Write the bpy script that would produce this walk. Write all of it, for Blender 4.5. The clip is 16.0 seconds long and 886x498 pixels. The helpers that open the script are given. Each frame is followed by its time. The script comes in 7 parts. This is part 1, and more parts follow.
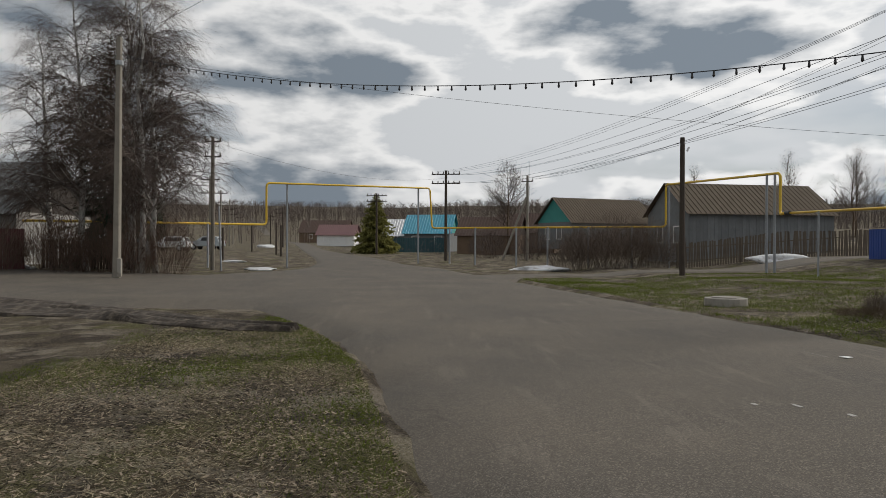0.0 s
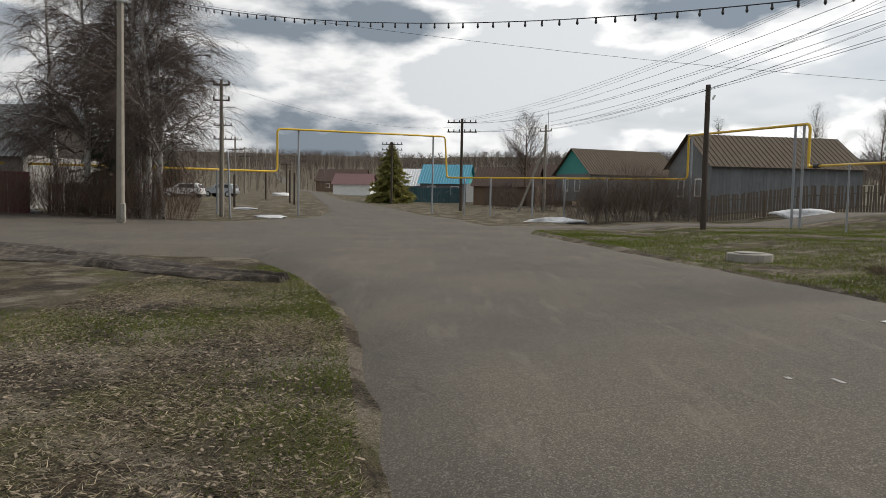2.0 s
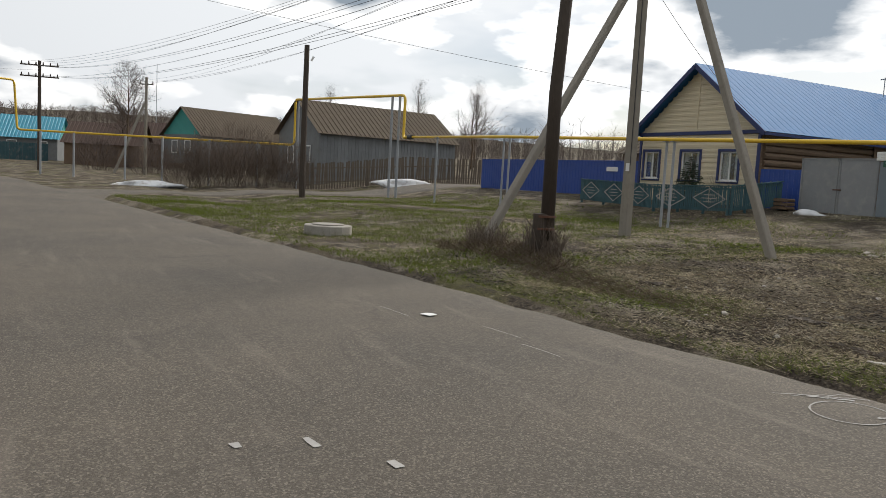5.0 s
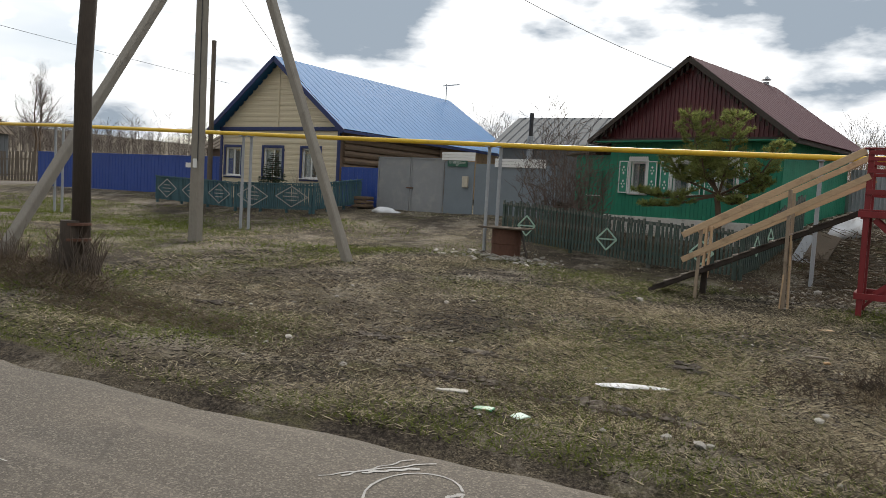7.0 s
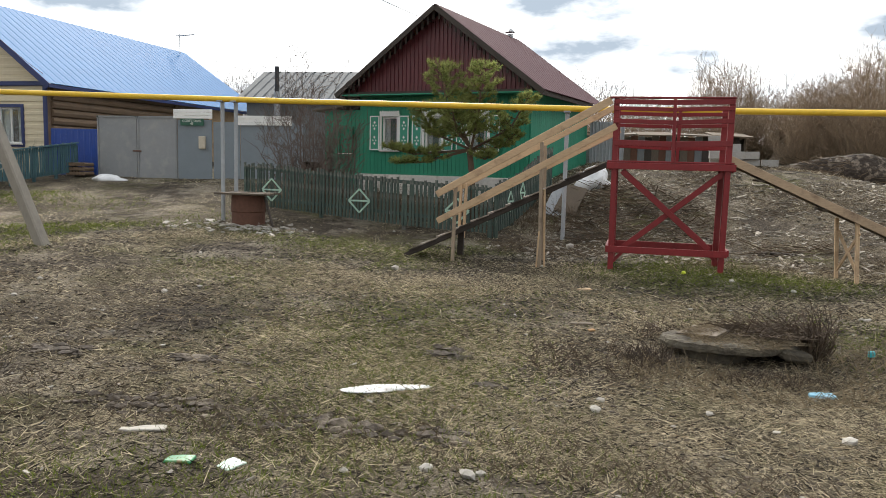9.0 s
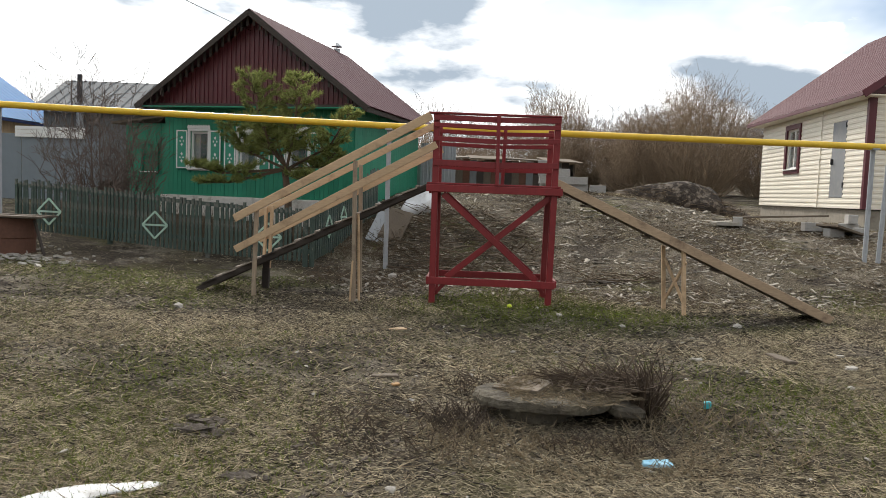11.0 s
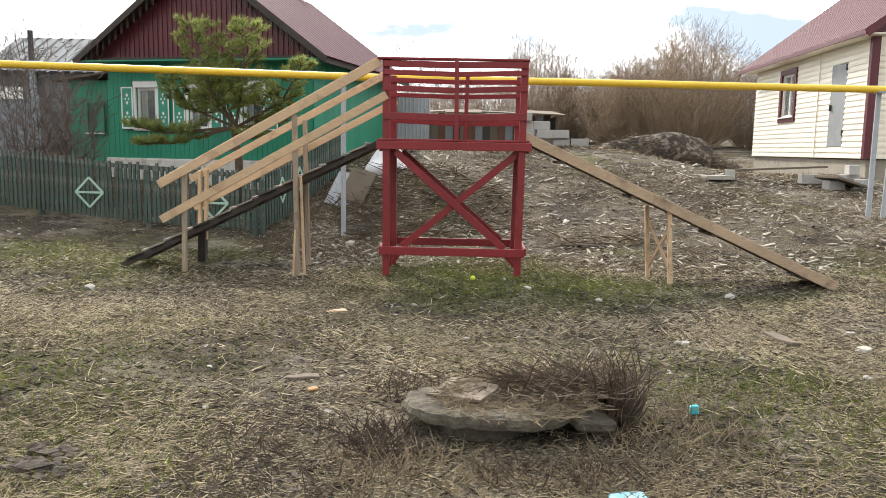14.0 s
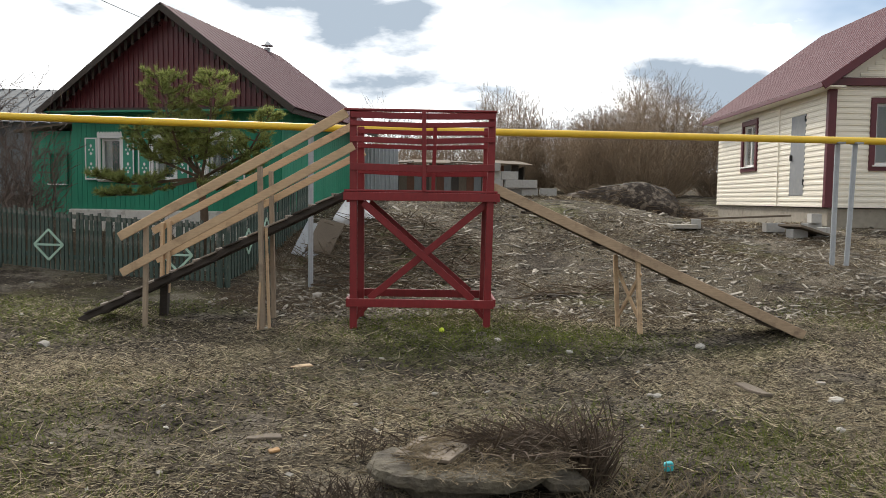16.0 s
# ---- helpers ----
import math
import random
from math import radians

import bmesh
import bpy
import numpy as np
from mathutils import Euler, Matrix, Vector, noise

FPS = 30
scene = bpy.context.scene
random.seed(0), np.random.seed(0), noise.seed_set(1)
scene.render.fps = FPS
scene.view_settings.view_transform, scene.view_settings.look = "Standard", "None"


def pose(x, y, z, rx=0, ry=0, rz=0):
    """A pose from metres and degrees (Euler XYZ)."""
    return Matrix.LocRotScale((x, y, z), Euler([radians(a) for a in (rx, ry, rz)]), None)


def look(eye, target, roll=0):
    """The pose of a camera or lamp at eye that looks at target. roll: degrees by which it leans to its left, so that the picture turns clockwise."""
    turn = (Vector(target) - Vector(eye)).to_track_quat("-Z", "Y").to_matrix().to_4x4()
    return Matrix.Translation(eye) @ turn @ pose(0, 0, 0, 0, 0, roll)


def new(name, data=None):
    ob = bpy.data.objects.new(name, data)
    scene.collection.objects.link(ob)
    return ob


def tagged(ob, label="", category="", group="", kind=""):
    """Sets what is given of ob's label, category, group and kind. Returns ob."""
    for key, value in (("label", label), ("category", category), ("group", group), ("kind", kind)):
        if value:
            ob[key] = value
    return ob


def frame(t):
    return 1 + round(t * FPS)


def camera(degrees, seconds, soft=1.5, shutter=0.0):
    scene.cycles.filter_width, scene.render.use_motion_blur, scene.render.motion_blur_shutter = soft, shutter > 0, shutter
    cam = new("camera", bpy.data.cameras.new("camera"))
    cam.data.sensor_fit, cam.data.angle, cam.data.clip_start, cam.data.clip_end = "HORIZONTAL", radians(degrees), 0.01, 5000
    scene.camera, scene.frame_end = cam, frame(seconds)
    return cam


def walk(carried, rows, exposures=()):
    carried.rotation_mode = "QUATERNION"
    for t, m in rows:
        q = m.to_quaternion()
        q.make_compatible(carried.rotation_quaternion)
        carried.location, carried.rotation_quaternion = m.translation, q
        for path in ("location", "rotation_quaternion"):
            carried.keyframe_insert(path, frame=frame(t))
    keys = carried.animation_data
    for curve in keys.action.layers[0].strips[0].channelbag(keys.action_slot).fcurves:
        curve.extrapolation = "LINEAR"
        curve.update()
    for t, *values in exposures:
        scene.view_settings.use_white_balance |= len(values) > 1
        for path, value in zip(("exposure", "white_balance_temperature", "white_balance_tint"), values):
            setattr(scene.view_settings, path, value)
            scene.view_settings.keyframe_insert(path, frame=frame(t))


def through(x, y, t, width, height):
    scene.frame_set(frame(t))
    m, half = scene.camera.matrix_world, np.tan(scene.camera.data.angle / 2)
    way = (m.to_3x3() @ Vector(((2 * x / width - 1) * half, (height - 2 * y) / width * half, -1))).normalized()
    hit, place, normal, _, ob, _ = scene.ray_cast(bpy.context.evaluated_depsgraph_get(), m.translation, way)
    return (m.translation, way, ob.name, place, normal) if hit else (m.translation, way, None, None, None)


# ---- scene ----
cam = camera(60.02, 16.0, soft=0.7)
PATH = [
    (0, (5.333, -17.936, 1.545), (3.336, -17.830, 1.538), 0.24),
    (0.5, (5.203, -17.847, 1.512), (3.214, -17.644, 1.479), 1.22),
    (1, (5.013, -17.784, 1.494), (3.024, -17.599, 1.401), 1.51),
    (1.5, (4.651, -17.732, 1.499), (2.658, -17.676, 1.348), 1.19),
    (2, (4.223, -17.582, 1.469), (2.229, -17.521, 1.334), 1.05),
    (2.5, (3.773, -17.317, 1.442), (1.783, -17.230, 1.270), 1.98),
    (3, (3.285, -16.962, 1.441), (1.325, -16.615, 1.250), 3.29),
    (3.2, (3.120, -16.818, 1.437), (1.177, -16.407, 1.199), 3.43),
    (5.3, (1.558, -15.180, 1.460), (-0.069, -14.028, 1.307), 3.45),
    (5.5, (1.413, -15.008, 1.478), (-0.119, -13.729, 1.343), 3.68),
    (6, (1.167, -14.524, 1.472), (-0.201, -13.070, 1.357), 3.02),
    (6.5, (0.954, -14.061, 1.508), (-0.224, -12.447, 1.413), 4.31),
    (7, (0.732, -13.605, 1.535), (-0.312, -11.905, 1.395), 3.16),
    (7.5, (0.579, -13.212, 1.557), (-0.421, -11.486, 1.412), 1.84),
    (8, (0.399, -12.779, 1.551), (-0.337, -10.926, 1.395), 1.30),
    (8.5, (0.353, -12.411, 1.536), (-0.184, -10.497, 1.310), 0.55),
    (9, (0.371, -12.051, 1.568), (-0.106, -10.121, 1.346), 1.35),
    (9.5, (0.414, -11.653, 1.567), (0.185, -9.673, 1.405), 2.18),
    (10, (0.496, -11.298, 1.550), (0.368, -9.308, 1.406), 1.90),
    (10.2, (0.521, -11.147, 1.548), (0.394, -9.155, 1.414), 1.86),
    (12.3, (0.785, -9.791, 1.546), (0.839, -7.802, 1.342), 1.53),
    (12.5, (0.799, -9.681, 1.548), (0.862, -7.694, 1.334), 1.00),
    (13, (0.884, -9.479, 1.542), (0.935, -7.496, 1.292), 0.16),
    (13.5, (1.001, -9.382, 1.557), (0.957, -7.399, 1.299), 0.98),
    (14, (1.038, -9.317, 1.567), (0.979, -7.335, 1.307), 0.99),
    (14.5, (1.045, -9.266, 1.585), (1.033, -7.278, 1.368), 1.12),
    (15, (1.039, -9.231, 1.583), (1.047, -7.238, 1.405), 1.15),
    (15.5, (1.051, -9.212, 1.581), (1.063, -7.218, 1.422), 1.12),
    (16, (1.060, -9.199, 1.583), (1.076, -7.203, 1.451), 0.81),
]
walk(cam, [(t, look(e, g, r)) for t, e, g, r in PATH],
     [(0, -0.95), (0.8, -0.95), (1.4, -0.6), (2.0, -0.65), (3.2, -0.58), (5.5, -0.45), (6.5, -0.42), (7, -0.25), (8, -0.05), (9, 0.3), (10.2, 0.0), (12.3, 0.65), (13, 0.9), (14.1, 0.88), (14.9, 0.45), (16, 0.15)])
# world, sun, exposure
SUN_EL, SUN_AZ = radians(38), radians(-22)
world = bpy.data.worlds.new("sky")
scene.world = world
world.use_nodes = True
wn, wl = world.node_tree.nodes, world.node_tree.links
wn.clear()
w_out, w_bg = wn.new("ShaderNodeOutputWorld"), wn.new("ShaderNodeBackground")
sky = wn.new("ShaderNodeTexSky")
sky.sky_type, sky.sun_disc = "NISHITA", False
sky.sun_elevation, sky.sun_rotation, sky.dust_density = SUN_EL, SUN_AZ, 1.5
w_co, w_map, w_sep = wn.new("ShaderNodeTexCoord"), wn.new("ShaderNodeVectorMath"), wn.new("ShaderNodeSeparateXYZ")
wl.new(w_co.outputs["Generated"], w_sep.inputs[0])
# clouds lie on a flat layer: the direction divided by its height
w_h = wn.new("ShaderNodeMath"); w_h.operation = "ADD"; w_h.inputs[1].default_value = 0.16
w_hm = wn.new("ShaderNodeMath"); w_hm.operation = "MAXIMUM"; w_hm.inputs[1].default_value = 0.02
wl.new(w_sep.outputs["Z"], w_hm.inputs[0]); wl.new(w_hm.outputs[0], w_h.inputs[0])
w_map.operation = "DIVIDE"
w_cmb = wn.new("ShaderNodeCombineXYZ")
for k in "XYZ":
    wl.new(w_h.outputs[0], w_cmb.inputs[k])
wl.new(w_co.outputs["Generated"], w_map.inputs[0]); wl.new(w_cmb.outputs[0], w_map.inputs[1])


def w_noise(scale, detail, rough, shift):
    mv = wn.new("ShaderNodeVectorMath"); mv.operation = "ADD"; mv.inputs[1].default_value = shift
    n = wn.new("ShaderNodeTexNoise"); n.inputs["Scale"].default_value = scale
    n.inputs["Detail"].default_value, n.inputs["Roughness"].default_value = detail, rough
    n.inputs["Distortion"].default_value = 0.25
    wl.new(w_map.outputs[0], mv.inputs[0]); wl.new(mv.outputs[0], n.inputs["Vector"])
    return n.outputs["Fac"]


def w_ramp(src, a, b, ca, cb):
    r = wn.new("ShaderNodeValToRGB")
    r.color_ramp.elements[0].position, r.color_ramp.elements[1].position = a, b
    r.color_ramp.elements[0].color, r.color_ramp.elements[1].color = ca, cb
    wl.new(src, r.inputs[0])
    return r.outputs[0]


def w_mix(fac, a, b):
    m = wn.new("ShaderNodeMix"); m.data_type = "RGBA"
    wl.new(fac, m.inputs[0])
    for v, i in ((a, 6), (b, 7)):
        if isinstance(v, tuple):
            m.inputs[i].default_value = v
        else:
            wl.new(v, m.inputs[i])
    return m.outputs[2]


veil = w_ramp(w_noise(0.55, 5, 0.55, (3.1, 1.7, 0.4)), 0.36, 0.56, (0, 0, 0, 1), (1, 1, 1, 1))
w_puff = wn.new("ShaderNodeMapping"); w_puff.inputs["Scale"].default_value = (1.0, 1.0, 2.7); w_puff.inputs["Location"].default_value = (0.35, 0.9, 0.1)
wl.new(w_co.outputs["Generated"], w_puff.inputs[0])
w_pn = wn.new("ShaderNodeTexNoise"); w_pn.inputs["Scale"].default_value = 3.3; w_pn.inputs["Detail"].default_value = 7
w_pn.inputs["Roughness"].default_value = 0.52; w_pn.inputs["Distortion"].default_value = 0.0
wl.new(w_puff.outputs[0], w_pn.inputs["Vector"])
rim = w_ramp(w_pn.outputs["Fac"], 0.45, 0.49, (0, 0, 0, 1), (1, 1, 1, 1))
heap = w_ramp(w_pn.outputs["Fac"], 0.505, 0.61, (0, 0, 0, 1), (1, 1, 1, 1))
w_sc = wn.new("ShaderNodeVectorMath"); w_sc.operation = "SCALE"; w_sc.inputs["Scale"].default_value = 0.115
wl.new(sky.outputs[0], w_sc.inputs[0])
c1 = w_mix(veil, w_sc.outputs[0], (1.18, 1.22, 1.26, 1))
c2 = w_mix(heap, w_mix(rim, c1, (1.65, 1.65, 1.64, 1)), (0.4, 0.475, 0.56, 1))
w_dot = wn.new("ShaderNodeVectorMath"); w_dot.operation = "DOT_PRODUCT"
w_dot.inputs[1].default_value = (math.sin(SUN_AZ) * math.cos(SUN_EL), math.cos(SUN_AZ) * math.cos(SUN_EL), math.sin(SUN_EL))
wl.new(w_co.outputs["Generated"], w_dot.inputs[0])
w_glow = wn.new("ShaderNodeMapRange"); w_glow.interpolation_type = "SMOOTHSTEP"
w_glow.inputs["From Min"].default_value, w_glow.inputs["From Max"].default_value = -0.9, 1.0
w_glow.inputs["To Min"].default_value, w_glow.inputs["To Max"].default_value = 0.5, 1.08
wl.new(w_dot.outputs["Value"], w_glow.inputs["Value"])
w_lit = wn.new("ShaderNodeVectorMath"); w_lit.operation = "SCALE"
wl.new(c2, w_lit.inputs[0]); wl.new(w_glow.outputs[0], w_lit.inputs["Scale"])
wl.new(w_lit.outputs[0], w_bg.inputs["Color"])
w_bg.inputs["Strength"].default_value = 1.0
wl.new(w_bg.outputs[0], w_out.inputs[0])
sun_data = bpy.data.lights.new("sun", "SUN")
sun_data.energy, sun_data.angle, sun_data.color = 3.6, radians(9), (1.0, 0.93, 0.83)
sun = new("sun", sun_data)
sun.matrix_world = look((60 * math.sin(SUN_AZ), 60 * math.cos(SUN_AZ), 60 * math.tan(SUN_EL)), (0, 0, 0))
# materials
def ramp(nt, src, stops):
    r = nt.nodes.new("ShaderNodeValToRGB")
    e = r.color_ramp.elements
    while len(e) < len(stops):
        e.new(0.5)
    for el, (p, c) in zip(e, stops):
        el.position, el.color = p, (*c, 1)
    nt.links.new(src, r.inputs[0])
    return r.outputs[0]


def noise_tex(nt, scale, detail=4, rough=0.55, stretch=(1, 1, 1), coord="Object"):
    co, mp, n = nt.nodes.new("ShaderNodeTexCoord"), nt.nodes.new("ShaderNodeMapping"), nt.nodes.new("ShaderNodeTexNoise")
    mp.inputs["Scale"].default_value = stretch
    n.inputs["Scale"].default_value, n.inputs["Detail"].default_value, n.inputs["Roughness"].default_value = scale, detail, rough
    nt.links.new(co.outputs[coord], mp.inputs[0]); nt.links.new(mp.outputs[0], n.inputs["Vector"])
    return n.outputs["Fac"]


def mixc(nt, fac, a, b, mode="MIX"):
    m = nt.nodes.new("ShaderNodeMix")
    m.data_type, m.blend_type = "RGBA", mode
    for v, i in ((fac, 0), (a, 6), (b, 7)):
        if isinstance(v, (tuple, float, int)):
            m.inputs[i].default_value = v if not isinstance(v, tuple) else (*v, 1)
        else:
            nt.links.new(v, m.inputs[i])
    return m.outputs[2]


def mat(name, color, dark=0.6, rough=0.8, metal=0.0, grain=30.0, stretch=(1, 1, 1), blot=1.5, bump=0.3, rand=0.12, stain=None, stain_at=(0.55, 0.72), dist=0.01):
    """A worn surface: grain and blotches round one colour, an own tone for each piece, and stains of a second colour."""
    m = bpy.data.materials.new(name)
    m.use_nodes = True
    nt = m.node_tree
    bs = nt.nodes["Principled BSDF"]
    bs.inputs["Roughness"].default_value, bs.inputs["Metallic"].default_value = rough, metal
    fine = noise_tex(nt, grain, 5, 0.6, stretch)
    big = noise_tex(nt, blot, 4, 0.6)
    lo = tuple(c * dark for c in color)
    col = ramp(nt, fine, ((0.3, lo), (0.65, color)))
    col = mixc(nt, 0.55, col, ramp(nt, big, ((0.3, tuple(c * (dark + 1) / 2 for c in color)), (0.7, tuple(min(1, c * 1.1) for c in color)))))
    if stain:
        spot = noise_tex(nt, blot * 2.3, 6, 0.65)
        col = mixc(nt, ramp(nt, spot, ((stain_at[0], (0, 0, 0)), (stain_at[1], (1, 1, 1)))), col, stain)
    info = nt.nodes.new("ShaderNodeObjectInfo")
    geo = nt.nodes.new("ShaderNodeNewGeometry")
    add = nt.nodes.new("ShaderNodeMath"); add.operation = "ADD"
    nt.links.new(info.outputs["Random"], add.inputs[0]); nt.links.new(geo.outputs["Random Per Island"], add.inputs[1])
    rng = nt.nodes.new("ShaderNodeMapRange")
    rng.inputs["From Max"].default_value = 2.0
    rng.inputs["To Min"].default_value, rng.inputs["To Max"].default_value = 1 - rand, 1 + rand
    nt.links.new(add.outputs[0], rng.inputs[0])
    hsv = nt.nodes.new("ShaderNodeHueSaturation")
    nt.links.new(rng.outputs[0], hsv.inputs["Value"]); nt.links.new(col, hsv.inputs["Color"])
    nt.links.new(hsv.outputs[0], bs.inputs["Base Color"])
    if bump:
        bp = nt.nodes.new("ShaderNodeBump")
        bp.inputs["Strength"].default_value, bp.inputs["Distance"].default_value = bump, dist
        nt.links.new(fine, bp.inputs["Height"]); nt.links.new(bp.outputs[0], bs.inputs["Normal"])
    return m


def ground_mat():
    m = bpy.data.materials.new("turf")
    m.use_nodes = True
    nt = m.node_tree
    bs = nt.nodes["Principled BSDF"]
    bs.inputs["Roughness"].default_value = 0.95
    bs.inputs["Specular IOR Level"].default_value = 0.15
    straw = ramp(nt, noise_tex(nt, 55, 6, 0.72, (1, 1.7, 1)), ((0.36, (0.012, 0.01, 0.007)), (0.48, (0.075, 0.062, 0.043)), (0.57, (0.2, 0.165, 0.115)), (0.66, (0.42, 0.36, 0.26))))
    green = ramp(nt, noise_tex(nt, 48, 5, 0.7), ((0.38, (0.016, 0.017, 0.006)), (0.5, (0.085, 0.082, 0.03)), (0.63, (0.2, 0.19, 0.08))))
    mud = ramp(nt, noise_tex(nt, 30, 7, 0.72), ((0.36, (0.01, 0.008, 0.006)), (0.5, (0.052, 0.041, 0.031)), (0.66, (0.17, 0.14, 0.105))))
    f1 = ramp(nt, noise_tex(nt, 0.33, 6, 0.66), ((0.5, (0, 0, 0)), (0.6, (0.85, 0.85, 0.85))))
    f2 = ramp(nt, noise_tex(nt, 0.75, 8, 0.72, (1, 1.5, 1)), ((0.475, (0, 0, 0)), (0.555, (0.95, 0.95, 0.95))))
    pale = ramp(nt, noise_tex(nt, 0.8, 8, 0.74), ((0.51, (0, 0, 0)), (0.59, (0.62, 0.62, 0.62))))
    ash = ramp(nt, noise_tex(nt, 42, 5, 0.7), ((0.38, (0.12, 0.1, 0.076)), (0.52, (0.29, 0.25, 0.195)), (0.64, (0.5, 0.45, 0.37))))
    col = mixc(nt, f1, straw, green)
    col = mixc(nt, f2, col, mud)
    col = mixc(nt, pale, col, ash)
    nt.links.new(col, bs.inputs["Base Color"])
    bp = nt.nodes.new("ShaderNodeBump")
    bp.inputs["Strength"].default_value, bp.inputs["Distance"].default_value = 1.0, 0.07
    nt.links.new(noise_tex(nt, 20, 9, 0.74), bp.inputs["Height"]); nt.links.new(bp.outputs[0], bs.inputs["Normal"])
    return m


def road_mat():
    m = bpy.data.materials.new("old_asphalt")
    m.use_nodes = True
    nt = m.node_tree
    bs = nt.nodes["Principled BSDF"]
    bs.inputs["Roughness"].default_value = 0.85
    bs.inputs["Specular IOR Level"].default_value = 0.3
    grit = ramp(nt, noise_tex(nt, 120, 3, 0.8), ((0.3, (0.05, 0.047, 0.043)), (0.5, (0.1, 0.094, 0.086)), (0.72, (0.22, 0.205, 0.185))))
    dust = ramp(nt, noise_tex(nt, 0.35, 5, 0.6), ((0.35, (0.064, 0.055, 0.044)), (0.65, (0.15, 0.122, 0.09))))
    pebble = nt.nodes.new("ShaderNodeTexVoronoi")
    pebble.inputs["Scale"].default_value = 95
    pco = nt.nodes.new("ShaderNodeTexCoord")
    nt.links.new(pco.outputs["Object"], pebble.inputs["Vector"])
    psep = nt.nodes.new("ShaderNodeSeparateColor"); nt.links.new(pebble.outputs["Color"], psep.inputs[0])
    stones = ramp(nt, psep.outputs[0], ((0.0, (0.028, 0.025, 0.021)), (0.6, (0.088, 0.076, 0.061)), (0.88, (0.19, 0.163, 0.13)), (1.0, (0.3, 0.265, 0.22))))
    grit = mixc(nt, 0.72, grit, stones)
    col = mixc(nt, 0.36, grit, dust)
    streak = ramp(nt, noise_tex(nt, 1.6, 6, 0.7, (0.25, 1.6, 1)), ((0.55, (0, 0, 0)), (0.75, (0.5, 0.5, 0.5))))
    col = mixc(nt, streak, col, (0.21, 0.18, 0.15))
    crack = nt.nodes.new("ShaderNodeTexVoronoi")
    crack.feature = "DISTANCE_TO_EDGE"; crack.inputs["Scale"].default_value = 0.22
    co = nt.nodes.new("ShaderNodeTexCoord")
    dn = nt.nodes.new("ShaderNodeTexNoise"); dn.inputs["Scale"].default_value = 0.8
    mx = nt.nodes.new("ShaderNodeMix"); mx.data_type = "RGBA"; mx.blend_type = "ADD"; mx.inputs[0].default_value = 0.9
    nt.links.new(co.outputs["Object"], dn.inputs["Vector"]); nt.links.new(co.outputs["Object"], mx.inputs[6]); nt.links.new(dn.outputs["Color"], mx.inputs[7])
    nt.links.new(mx.outputs[2], crack.inputs["Vector"])
    line = ramp(nt, crack.outputs["Distance"], ((0.0, (0.4, 0.4, 0.4)), (0.004, (0, 0, 0))))
    col = mixc(nt, line, col, (0.05, 0.045, 0.04))
    nt.links.new(col, bs.inputs["Base Color"])
    bp = nt.nodes.new("ShaderNodeBump")
    bp.inputs["Strength"].default_value, bp.inputs["Distance"].default_value = 0.5, 0.01
    nt.links.new(noise_tex(nt, 90, 4, 0.8), bp.inputs["Height"]); nt.links.new(bp.outputs[0], bs.inputs["Normal"])
    return m


def glass_mat():
    m = bpy.data.materials.new("window_glass")
    m.use_nodes = True
    bs = m.node_tree.nodes["Principled BSDF"]
    bs.inputs["Base Color"].default_value = (0.85, 0.9, 0.9, 1)
    bs.inputs["Transmission Weight"].default_value = 0.95
    bs.inputs["Roughness"].default_value = 0.04
    bs.inputs["IOR"].default_value = 1.45
    return m


def leaf(name, color, rand=0.4, through=0.5):
    """Thin leaves, needles and straw: light falls on and through them."""
    m = bpy.data.materials.new(name)
    m.use_nodes = True
    nt = m.node_tree
    nt.nodes.clear()
    out, mx = nt.nodes.new("ShaderNodeOutputMaterial"), nt.nodes.new("ShaderNodeMixShader")
    df, tl = nt.nodes.new("ShaderNodeBsdfDiffuse"), nt.nodes.new("ShaderNodeBsdfTranslucent")
    geo, rg, hsv = nt.nodes.new("ShaderNodeNewGeometry"), nt.nodes.new("ShaderNodeMapRange"), nt.nodes.new("ShaderNodeHueSaturation")
    rg.inputs["To Min"].default_value, rg.inputs["To Max"].default_value = 1 - rand, 1 + rand
    big = ramp(nt, noise_tex(nt, 1.1, 4, 0.6), ((0.3, tuple(c * 0.6 for c in color)), (0.7, color)))
    nt.links.new(geo.outputs["Random Per Island"], rg.inputs[0]); nt.links.new(rg.outputs[0], hsv.inputs["Value"])
    nt.links.new(big, hsv.inputs["Color"])
    mx.inputs[0].default_value = through
    for s in (df, tl):
        nt.links.new(hsv.outputs[0], s.inputs["Color"])
    nt.links.new(df.outputs[0], mx.inputs[1]); nt.links.new(tl.outputs[0], mx.inputs[2]); nt.links.new(mx.outputs[0], out.inputs[0])
    return m


M_TURF, M_ROAD, M_GLASS = ground_mat(), road_mat(), glass_mat()
M_RED = mat("red_paint", (0.215, 0.013, 0.016), 0.55, 0.5, grain=9, stretch=(3, 3, 1), bump=0.15, stain=(0.09, 0.02, 0.02), stain_at=(0.66, 0.8))
M_PINEW = mat("fresh_pine_boards", (0.58, 0.41, 0.25), 0.62, 0.75, grain=7, stretch=(1.5, 9, 9), bump=0.25, stain=(0.3, 0.2, 0.12))
M_GREYW = mat("weathered_grey_wood", (0.15, 0.12, 0.09), 0.45, 0.9, grain=9, stretch=(6, 6, 1), bump=0.5)
M_POSTW = mat("sunbleached_post_wood", (0.36, 0.28, 0.2), 0.5, 0.85, grain=8, stretch=(8, 8, 0.9), bump=0.4, stain=(0.2, 0.15, 0.11))
